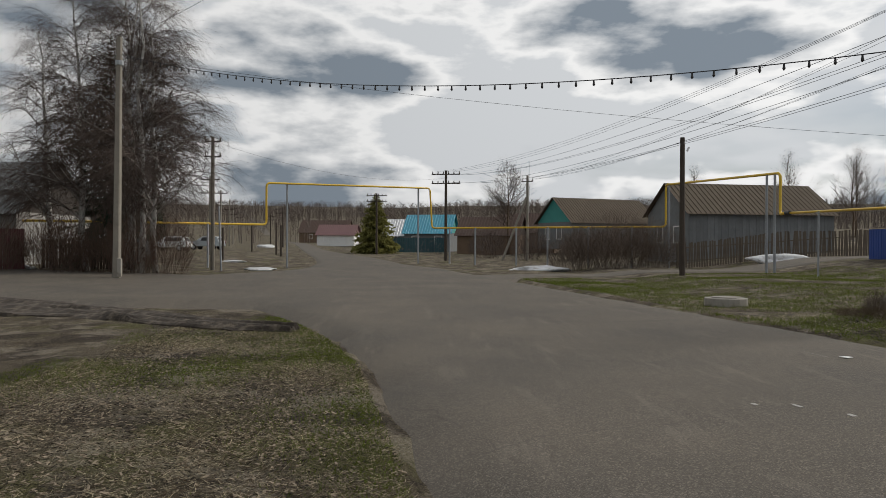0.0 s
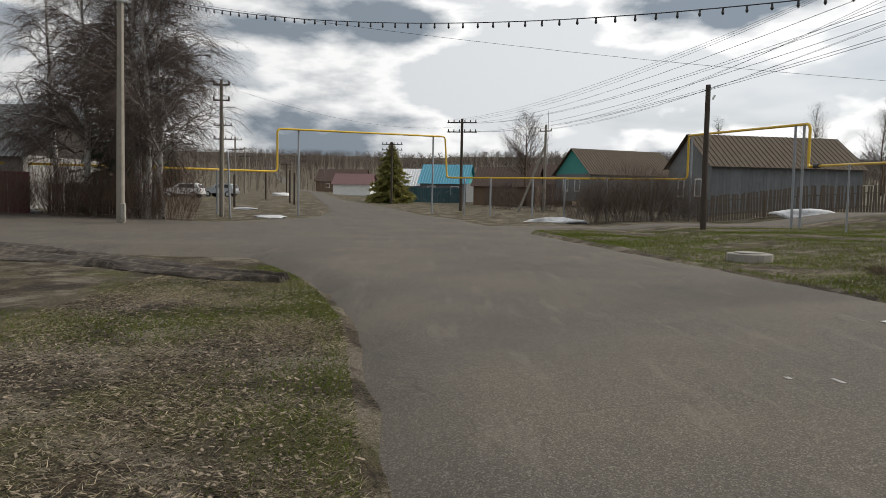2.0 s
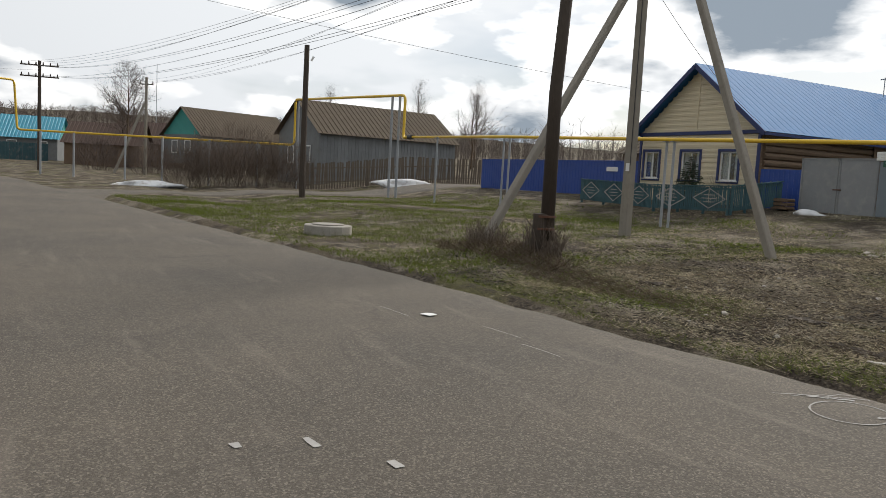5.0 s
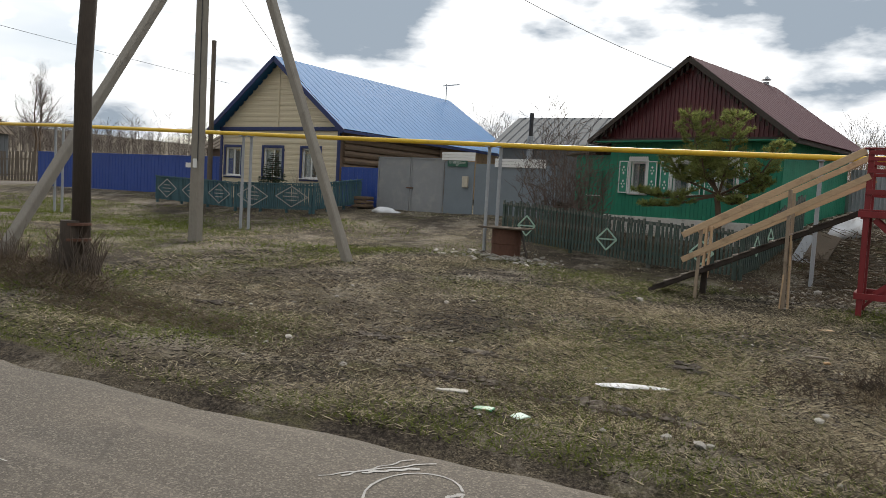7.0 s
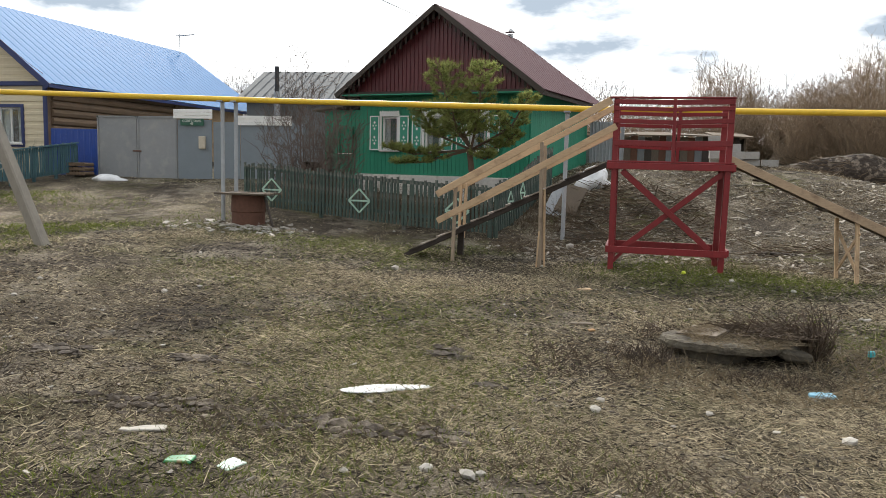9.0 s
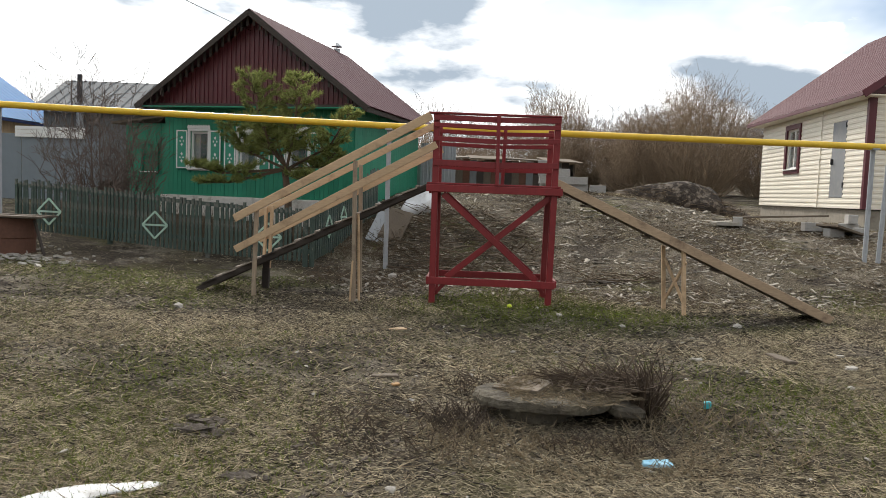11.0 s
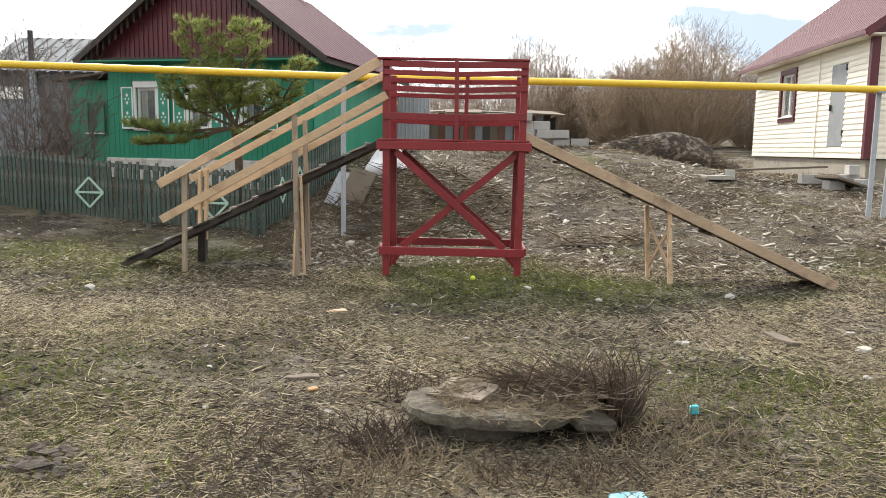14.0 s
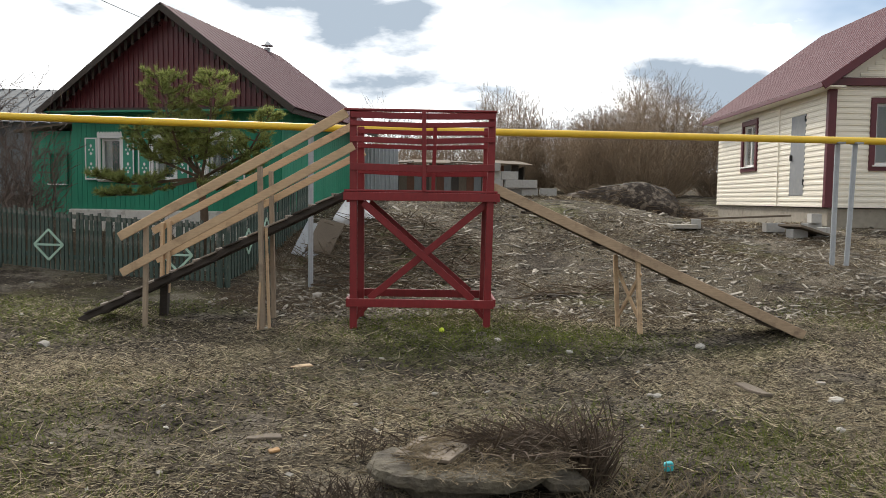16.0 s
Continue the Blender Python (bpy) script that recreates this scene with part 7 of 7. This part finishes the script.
def clod_patch(c, rad, n, size, seed):
    r = random.Random(seed)
    bm = bmesh.new()
    for _ in range(n):
        a, k = r.uniform(0, math.tau), math.sqrt(r.random())
        x, y = c[0] + math.cos(a) * k * rad[0], c[1] + math.sin(a) * k * rad[1]
        q = size * r.uniform(0.3, 1.0) * (1.15 - k * 0.7)
        lump = blob((x, y, ground_z(x, y) + q * 0.1), (q * r.uniform(0.8, 1.7), q, q * 0.55), r.uniform(0, 50), 1, 0.8)
        mp = {v: bm.verts.new(v.co) for v in lump.verts}
        for f in lump.faces:
            bm.faces.new([mp[v] for v in f.verts])
        lump.free()
    tagged(part("mud_clods", bm, M_MUD), "patch of churned dark mud clods in the turf", "mud", kind="stuff")


for k, (c, rad, n, q) in enumerate((((-1.19, -5.53), (0.22, 0.12), 40, 0.07), ((-0.66, -6.23), (0.17, 0.1), 26, 0.06), ((-1.3, -7.45), (0.9, 0.22), 110, 0.07), ((-2.9, -7.35), (0.8, 0.25), 90, 0.07), ((-1.25, -5.4), (0.3, 0.16), 30, 0.06),
                                    ((-4.6, -6.3), (0.4, 0.2), 40, 0.08), ((-3.3, -6.1), (0.35, 0.15), 34, 0.07), ((-7.2, -6.4), (0.5, 0.2), 30, 0.08), ((-2.2, -4.6), (0.3, 0.14), 18, 0.05), ((4.0, -6.2), (0.35, 0.2), 30, 0.06),
                                    ((0.2, -4.95), (0.12, 0.08), 10, 0.05), ((-0.1, -4.5), (0.14, 0.08), 8, 0.04), ((2.9, 2.6), (0.5, 0.25), 40, 0.08), ((1.6, 3.4), (0.6, 0.3), 40, 0.09))):
    clod_patch(c, rad, n, q, 300 + k)
vs, fs = [], []
nu, nv = 130, 60
for i in range(nu + 1):
    f = i / nu
    near = Vector((-9.3 - 3.9 * f + 0.25 * math.sin(f * 7), -20.0 - 8.0 * f, 0))
    far = Vector((-10.0 - 9.5 * f, -19.9 - 10.6 * f, 0))
    for j in range(nv + 1):
        v = j / nv
        p = near.lerp(far, v + 0.06 * noise.noise((f * 11, 0, 1 + (v > 0.5))) * (abs(2 * v - 1)))
        rut = 0.045 * math.sin(v * 26 + 1.5 * noise.noise((f * 4, v * 2, 2))) * (0.4 + noise.noise((f * 5, v * 5, 6)) ** 2 * 4)
        edge = -0.14 if j in (0, nv) or i in (0, nu) else 0
        vs.append((p.x, p.y, ground_z(p.x, p.y, 0.35) + 0.1 + rut + edge + 0.03 * noise.noise((p.x * 3, p.y * 3, 4)) - 0.09 * abs(2 * v - 1) ** 2))
for i in range(nu):
    for j in range(nv):
        q = i * (nv + 1) + j
        fs.append((q, q + nv + 1, q + nv + 2, q + 1))
me = bpy.data.meshes.new("mud_ruts")
me.from_pydata(vs, [], fs); me.materials.append(M_MUD)
tagged(new("mud_ruts", me), "dark muddy tyre ruts between the turf and the asphalt", "mud", kind="structure")

# loose stones, one by one
sr = random.Random(9)
stone_me = []
for k in range(6):
    bm = blob((0, 0, 0), (1, 0.75, 0.5), k + 2, 1, 0.5)
    me = bpy.data.meshes.new("stone"); bm.to_mesh(me); bm.free(); me.materials.append(M_STONE); stone_me.append(me)


def stone(x, y, s, k):
    o = new("stone", stone_me[k % 6])
    o.matrix_world = pose(x, y, ground_z(x, y) + s * 0.22, 0, 0, k * 57) @ Matrix.Diagonal((s, s, s, 1))
    return tagged(o, "pale rough stone lying on the turf", "stone", "stones on the turf")


for k, (x, y, s) in enumerate(((-0.44, -8.08, 0.06), (-0.68, -8.06, 0.05), (-5.17, -7.2, 0.07), (-1.1, -8.24, 0.035), (1.85, -6.59, 0.06), (0.17, -6.52, 0.06), (-3.02, -1.26, 0.08), (-0.75, 2.46, 0.09), (1.75, -0.84, 0.06),
                               (3.99, -0.84, 0.07), (4.38, -2.98, 0.07), (0.44, -3.28, 0.03), (-5.0, -4.1, 0.06), (2.3, -7.9, 0.07), (0.9, -8.5, 0.06))):
    stone(x, y, s, k)
for k in range(70):
    x, y = sr.uniform(-8, 7.5), sr.uniform(-8.3, 3.5)
    if math.hypot(x - 1.2, y + 5) > 1.0:
        stone(x, y, sr.uniform(0.02, 0.055), k)


def flat_piece(name, x, y, s, turn, material, label, category, z=0.0):
    bm = blk((0, 0, 0), s, None, min(0.006, s[2] * 0.3))
    bmesh.ops.subdivide_edges(bm, edges=[e for e in bm.edges if e.calc_length() > 0.1], cuts=3, use_grid_fill=True)
    for v in bm.verts:
        v.co += Vector((noise.noise(v.co * 9) * 0.02, noise.noise(v.co * 9 + Vector((5, 0, 0))) * 0.02, noise.noise(v.co * 6 + Vector((0, 9, 0))) * 0.012))
    o = part(name, bm, material)
    o.matrix_world = pose(x, y, ground_z(x, y) + s[2] * 0.5 + z, 0, 0, turn)
    return tagged(o, label, category)


tagged(part("foam_sheet", moved(blob((0, 0, 0), (0.34, 0.1, 0.016), 5, 3, 0.45), pose(-1.45, -6.58, ground_z(-1.45, -6.58) + 0.01, 0, 0, 28)), M_SNOW), "torn white foam strip on muddy turf", "litter")
flat_piece("scrap_board", -2.6, -7.9, (0.3, 0.07, 0.02), 24, M_STONE, "pale scrap of board on the verge", "board")
flat_piece("paper_scrap", -1.72, -8.36, (0.13, 0.1, 0.012), 70, mat("pale_mint_paper", (0.55, 0.68, 0.6), 0.8, 0.7, bump=0.1), "crumpled pale mint paper scrap", "litter")
flat_piece("wrapper", -2.0, -8.42, (0.14, 0.08, 0.02), 10, mat("green_wrapper", (0.03, 0.22, 0.08), 0.6, 0.4, bump=0.1, stain=(0.5, 0.05, 0.05)), "crumpled green and red wrapper", "litter")
flat_piece("plastic_bag", 1.9, -5.55, (0.2, 0.09, 0.03), 5, mat("blue_plastic", (0.25, 0.5, 0.65), 0.7, 0.35, bump=0.1, stain=(0.7, 0.75, 0.78)), "crumpled pale blue plastic bag", "litter")
flat_piece("blue_rag", 2.5, -4.6, (0.05, 0.03, 0.06), 5, mat("cyan_plastic", (0.03, 0.4, 0.45), 0.7, 0.4, bump=0.1), "cyan plastic scrap in dead weeds", "litter")
flat_piece("scrap_board", 3.8, -2.72, (0.11, 0.42, 0.03), 12, M_GREYW, "weathered board scrap on the turf", "board")
flat_piece("broken_brick", -0.1, -4.06, (0.24, 0.07, 0.025), 14, M_GREYW, "grey broken brick on the turf", "brick")
flat_piece("orange_scrap", 0.02, -4.3, (0.06, 0.05, 0.02), 30, mat("orange_chip", (0.35, 0.2, 0.08), 0.6, 0.8), "small orange wood chip", "litter")
flat_piece("scrap_board", -0.2, -2.05, (0.2, 0.07, 0.015), 30, M_PINEW, "pale wood chip on the turf", "board")
flat_piece("litter_paper", -5.3, -11.6, (0.12, 0.1, 0.006), 20, M_WHITE, "white paper scrap on the asphalt", "litter", 0.09)
o = part("ball", blob((0, 0, 0), (0.032, 0.032, 0.032), 1, 2, 0), mat("yellow_green_ball", (0.6, 0.7, 0.05), 0.9, 0.6, bump=0), smooth=True)
o.location = (1.13, -0.35, ground_z(1.13, -0.35) + 0.028); tagged(o, "small yellow-green ball under the platform", "ball")

# chalk drawing on the asphalt
def road_top(x, y):
    f = (y - south_edge(x)) / (north_edge(x) - south_edge(x))
    return ground_z(x, y, 0.35) + 0.035 + 0.05 * (1 - (2 * f - 1) ** 2)
ck = thing("chalk_drawing", (-1.5, -10.2, road_top(-1.5, -10.2)), "smudged white chalk scribble on the asphalt", "chalk drawing", kind="")
def chalk_line(pts, w):
    bm = bmesh.new()
    prev = None
    for i, p in enumerate(pts):
        q = pts[min(i + 1, len(pts) - 1)]; o_ = pts[max(i - 1, 0)]
        d = Vector((q[0] - o_[0], q[1] - o_[1], 0)).normalized()
        n = Vector((-d.y, d.x, 0)) * w * (0.7 + 0.5 * noise.noise((p[0] * 9, p[1] * 9, 1)))
        c = [bm.verts.new(Vector((p[0], p[1], road_top(p[0], p[1]) + 0.006)) + n * s) for s in (-0.5, 0.5)]
        if prev:
            bm.faces.new((prev[0], c[0], c[1], prev[1]))
        prev = c
    part("chalk_stroke", bm, M_CHALK, ck)
chalk_line([(-1.4 + 0.18 * math.cos(a * 0.29) - 0.18 * math.sin(a * 0.29), -10.29 + 0.205 * math.cos(a * 0.29) + 0.26 * math.sin(a * 0.29)) for a in range(22)], 0.02)
for (ax_, ay), (bx_, by_), w_ in (((-1.955, -10.41), (-1.573, -9.81), 0.018), ((-1.86, -10.33), (-1.71, -9.84), 0.022), ((-1.8, -10.22), (-1.6, -9.95), 0.03), ((-1.25, -10.22), (-1.2, -10.12), 0.05)):
    chalk_line([(ax_ + (bx_ - ax_) * k / 12 + 0.012 * math.sin(k * 1.7), ay + (by_ - ay) * k / 12) for k in range(13)], w_)
rm_ = thing("road_scuff", (-2.2, -14, road_top(-2.2, -14)), "pale worn scuff marks on the asphalt", "road mark")
ck = rm_
for a, b, l in ((-2.05, -14.04, 0.16), (-2.15, -14.42, 0.08), (-1.6, -13.75, 0.1), (-5.6, -11.9, 0.6), (-4.4, -11.3, 0.6), (-3.6, -11.4, 0.5)):
    chalk_line([(a + l * i / 8 - l / 2, b + 0.1 * l * i / 8) for i in range(9)], 0.07 if l < 0.4 else 0.012)

# dead weeds
def weeds(name, c, n, rad, h, seed, label, lean=0.6, material=None, thick=1.0):
    r = random.Random(seed)
    segs = []
    for _ in range(n):
        a, k = r.uniform(0, math.tau), math.sqrt(r.random())
        x, y = c[0] + math.cos(a) * k * rad[0], c[1] + math.sin(a) * k * rad[1]
        p = Vector((x, y, ground_z(x, y) + (c[2] if len(c) > 2 else 0)))
        d = Vector((r.uniform(-lean, lean), r.uniform(-lean, lean), 1)).normalized()
        l = h * r.uniform(0.3, 1.0)
        q = p + d * l * 0.6
        e = q + (d + Vector((r.uniform(-0.6, 0.6), r.uniform(-0.6, 0.6), r.uniform(-0.5, 0.3)))).normalized() * l * 0.5
        w_ = (0.0035 if h < 0.4 else 0.006) * thick
        segs += [(*p, *q, w_, w_ * 0.7), (*q, *e, w_ * 0.7, 0.001)]
        for _ in range(2):
            m = p.lerp(q, r.uniform(0.4, 1))
            f = m + Vector((r.uniform(-1, 1), r.uniform(-1, 1), r.uniform(0, 1))).normalized() * l * 0.2
            segs.append((*m, *f, 0.002, 0.001))
    return tagged(new(name, sticks(segs, material or M_WEED, name)), label, "weeds", kind="stuff")


M_DARKST = mat("dark_dead_stalks", (0.075, 0.052, 0.034), 0.45, 0.9, grain=10, bump=0, rand=0.5)
for c, n, rad, h, lean, m_, th in (((1.98, -4.72), 90, (0.12, 0.1), 0.58, 0.5, M_DARKST, 1.15), ((1.75, -4.5), 110, (0.4, 0.15), 0.3, 1.2, M_DARKST, 1.1),
                                  ((2.25, -4.85), 90, (0.4, 0.3), 0.26, 1.2, M_DEADTW, 1.2), ((0.58, -5.05), 150, (0.25, 0.22), 0.22, 1.2, M_DARKST, 1.2),
                                  ((0.75, -5.35), 120, (0.5, 0.2), 0.2, 1.2, M_DEADTW, 1.4), ((1.6, -5.35), 150, (0.5, 0.15), 0.18, 1.6, M_DARKST, 1.1),
                                  ((1.3, -5.6), 260, (1.0, 0.3), 0.16, 1.8, M_DEADTW, 1.3), ((2.35, -5.25), 220, (0.7, 0.5), 0.2, 1.5, M_DEADTW, 1.2),
                                  ((0.1, -5.3), 200, (0.6, 0.5), 0.2, 1.5, M_DARKST, 1.1), ((1.3, -4.3), 260, (0.9, 0.3), 0.2, 1.3, M_DARKST, 1.2)):
    weeds("dead_weeds", c, n, rad, h, int(c[0] * 100) + n, "dead brown stalks round the concrete well", lean, m_, th)
weeds("dead_weeds", (1.36, -4.76, 0.19), 900, (0.5, 0.34), 0.16, 15, "matted dead grass lying over the well cover", 6.0, M_DEADTW, 0.9)
weeds("dead_weeds", (1.66, -4.6, 0.19), 240, (0.4, 0.2), 0.4, 14, "dark broken stalks heaped on the well cover", 5.0, M_DARKST, 1.0)
weeds("dead_twigs", (0.5, -4.6), 1100, (5.5, 2.6), 0.26, 19, "pale dead twigs lying over the turf", 7.0, M_DEADTW, 1.1)
weeds("dead_twigs", (-6.0, -5.6), 700, (3.5, 1.7), 0.22, 20, "pale dead twigs lying over the turf", 7.0, M_DEADTW, 1.1)
weeds("dead_weeds", (-9.75, -6.85), 150, (0.5, 0.3), 0.75, 6, "cut grey shoots standing round the wooden pole", 0.35, M_TWIG, 1.6)
weeds("dead_weeds", (-11.6, -6.95), 130, (0.6, 0.3), 0.65, 7, "cut grey shoots standing round the strut foot", 0.4, M_TWIG, 1.5)
weeds("dead_weeds", (-10.6, -7.3), 800, (2.2, 0.6), 0.4, 21, "dark brush and cut twigs heaped on the bank", 2.5, M_WEED, 1.2)
weeds("dead_weeds", (-8.2, -7.5), 900, (2.4, 0.6), 0.3, 8, "flattened dead weeds on the bank", 3.5, M_WEED, 1.2)
weeds("dead_weeds", (5.2, -5.6), 500, (1.6, 0.8), 0.2, 9, "flattened dead weeds on the turf", 1.4)
weeds("dead_weeds", (-5.4, 4.6), 700, (2.6, 0.5), 0.8, 10, "dead garden stalks behind the pickets", 0.3)
weeds("dead_weeds", (-1.4, 4.4), 500, (0.8, 1.2), 0.35, 11, "dead stalks beside the picket fence", 1.0)
weeds("dead_weeds", (-4.0, -7.4), 700, (2.5, 0.6), 0.12, 12, "matted dead stalks in the ditch", 2.0)
weeds("dead_weeds", (-0.5, -7.7), 700, (2.2, 0.45), 0.12, 13, "matted dead stalks in the ditch", 2.0)


# snow left in the shade
def snow(c, s, seed, label="dirty remnant of melting snow"):
    o_ = part("snow_patch", blob((c[0], c[1], ground_z(c[0], c[1], 0) + (c[2] if len(c) > 2 else 0)), s, seed, 3, 0.55), M_SNOW, smooth=True)
    tagged(o_, label, "snow")


snow((-47.2, -8.6), (0.9, 2.1, 0.3), 1, "long grey snow bank beside the crossing road")
snow((-42.8, 6.5), (0.8, 2.2, 0.35), 2, "long grey snow bank beside the plank fence")
snow((-46.3, -27.4), (0.6, 1.0, 0.15), 3)
snow((-57.0, -31.4), (0.6, 0.9, 0.15), 4)
snow((-14.35, 7.1), (0.55, 0.3, 0.13), 5, "small snow remnant before the gate")
snow((-38.0, -41.0), (0.8, 3.0, 0.3), 6, "snow bank before the red fence")
snow((-0.55, 6.0), (0.4, 0.5, 0.42), 7, "snow heap behind the platform")
snow((-120, -40), (1, 1.6, 0.5), 8)
# slope behind the platform
gs = thing("plank_shed", (1.0, 12.5, ground_z(1, 12.5, 0)), "low shed of mixed grey planks under a sagging roof", "shed")
sg0 = ground_z(1, 12.5, 0)
for k in range(24):
    xk = -1.6 + k * 0.21
    part("plank", blk((xk, 12.5, sg0 + 0.4), (0.2, 0.03, 0.85 + rnd(-0.06, 0.05)), None, 0), (M_GREYW, M_DARKW, M_GREYP, M_RUST)[(k * 7) % 4 if k > 3 else 2], gs)
part("back_wall", blk((0.9, 14.4, sg0 + 0.4), (5.2, 0.05, 0.8), None, 0), M_GREYW, gs)
part("side_wall", blk((-1.7, 13.45, sg0 + 0.4), (0.05, 1.9, 0.8), None, 0), M_GREYW, gs)
part("side_wall", blk((3.5, 13.45, sg0 + 0.4), (0.05, 1.9, 0.8), None, 0), M_GREYW, gs)
for k in range(5):
    part("roof_sheet", blk((-1.3 + k * 1.1, 13.3, sg0 + 0.92 + rnd(-0.04, 0.05)), (1.12, 2.4, 0.035), pose(0, 0, 0, 4 + rnd(-2, 2), rnd(-3, 3), rnd(-4, 4)), 0.004), M_GREYW if k % 2 else M_SLATE, gs)
fs_ = thing("tin_screen", (-0.7, 11.4, sg0), "upright corrugated grey tin screen", "screen")
ribbed((-1.0, 11.4, sg0 - 0.1), (0.0, 11.4, sg0 - 0.1), (0.0, 11.4, sg0 + 1.2), (-1.0, 11.4, sg0 + 1.2), 0.1, M_STEEL, fs_, "tin_sheet", 0.02)
bb = blk((0, 0, 0), (0.39, 0.19, 0.19), None, 0.008)
bme = bpy.data.meshes.new("block"); bb.to_mesh(bme); bb.free(); bme.materials.append(M_BRICK)
k = 0
for row, n in enumerate((4, 3, 2, 1)):
    for i in range(n):
        x, y = 2.45 + i * 0.4 - 0.05 * row + sr.uniform(-0.03, 0.03), 9.0 + sr.uniform(-0.08, 0.08) - 0.1 * (row % 2)
        o = new("building_block", bme)
        o.matrix_world = pose(x, y, ground_z(3.2, 9, 0) + 0.08 + row * 0.192, 0, 0, sr.uniform(-6, 6))
        tagged(o, "grey cinder block in a rough stack", "block", "stack of cinder blocks")


def brush(c, rad, h, n, seed, label):
    r = random.Random(seed)
    segs = []
    for _ in range(n):
        a, k = r.uniform(0, math.tau), math.sqrt(r.random())
        x, y = c[0] + math.cos(a) * k * rad[0], c[1] + math.sin(a) * k * rad[1]
        z = ground_z(x, y, 0) + h * (1 - k * k) * r.random()
        b_ = r.uniform(0, math.tau)
        l = r.uniform(0.2, 0.7)
        segs.append((x, y, z, x + math.cos(b_) * l, y + math.sin(b_) * l, z + r.uniform(-0.1, 0.22), 0.012, 0.005))
    tagged(new("brush_pile", sticks(segs, M_WEED, "brush_pile")), label, "brush", kind="stuff")


tagged(part("earth_heap", moved(blob((0, 0, 0), (1.9, 0.9, 0.95), 11, 4, 0.7), pose(7.3, 15.2, ground_z(7.3, 15.2, 0) + 0.15)), mat("dark_root_soil", (0.06, 0.046, 0.036), 0.35, 0.95, grain=7, bump=1.0, dist=0.08, stain=(0.2, 0.165, 0.13), stain_at=(0.52, 0.6))), "dark heap of uprooted soil and roots before the thicket", "earth heap")
brush((7.2, 14.9), (2.4, 1.1), 1.2, 1100, 1, "heap of dark cut branches before the thicket")
brush((3.2, 2.6), (0.9, 0.4), 0.08, 50, 2, "dark branch litter on the slope")
brush((0.3, 4.3), (1.8, 1.6), 0.2, 700, 3, "dark plant waste heaped behind the platform")
# junk before the ivory house
for x, y, s, tn, ry, m_, lb in ((7.2, 6.3, (2.0, 0.2, 0.04), 2, -3, M_GREYW, "long grey plank propped on blocks"), (8.3, 5.9, (0.75, 0.6, 0.05), 20, 14, M_GREYW, "tilted weathered wooden pallet board"),
                             (5.95, 6.1, (0.5, 0.4, 0.08), 5, 0, M_CONC, "flat grey slab on the slope")):
    z = ground_z(x, y, 0)
    o = part("plank" if s[0] > 1 else "board", blk((0, 0, 0), s, None, 0.005), m_)
    o.matrix_world = pose(x, y, z + (0.3 if s[0] > 1 else 0.14 if s[0] > 0.6 else 0.05), 0, ry, tn)
    tagged(o, lb, "board")
for x, y, zz in ((6.3, 6.3, 0.1), (7.9, 6.35, 0.1), (8.7, 6.4, 0.1), (8.75, 6.4, 0.29), (8.75, 6.0, 0.08), (8.15, 5.85, 0.07)):
    o = new("building_block", bme)
    o.matrix_world = pose(x, y, ground_z(x, y, 0) + zz, 0, 0, sr.uniform(0, 90))
    tagged(o, "grey cinder block on the slope", "block", "loose cinder blocks")
for x, y, z0 in ((-0.95, 4.55, 0.25), (-1.2, 4.6, 0.22)):
    o = part("tin_sheet", blk((0, 0, 0), (0.5, 0.7, 0.02), None, 0.003), M_STEEL if x < -1 else M_GREYW)
    o.matrix_world = pose(x, y, ground_z(x, y, 0) + z0, 55, 10, -20)
    tagged(o, "bent grey tin sheet leaning on plant waste", "sheet")
# split logs by the blue infill
fwk = random.Random(3)
for i in range(18):
    x, z = -15.9 + (i % 6) * 0.11, 0.72 + (i // 6) * 0.13
    o = part("firewood_log", tube([(0, -0.2, 0), (0, 0.2, 0)], 0.06, 7), M_LOG)
    o.matrix_world = pose(x, 7.55, z + ground_z(-15.7, 7.5, 0) - 0.62, 0, fwk.uniform(0, 90), 0)
    tagged(o, "split firewood log in a small stack", "firewood", "stacked firewood by the gate")
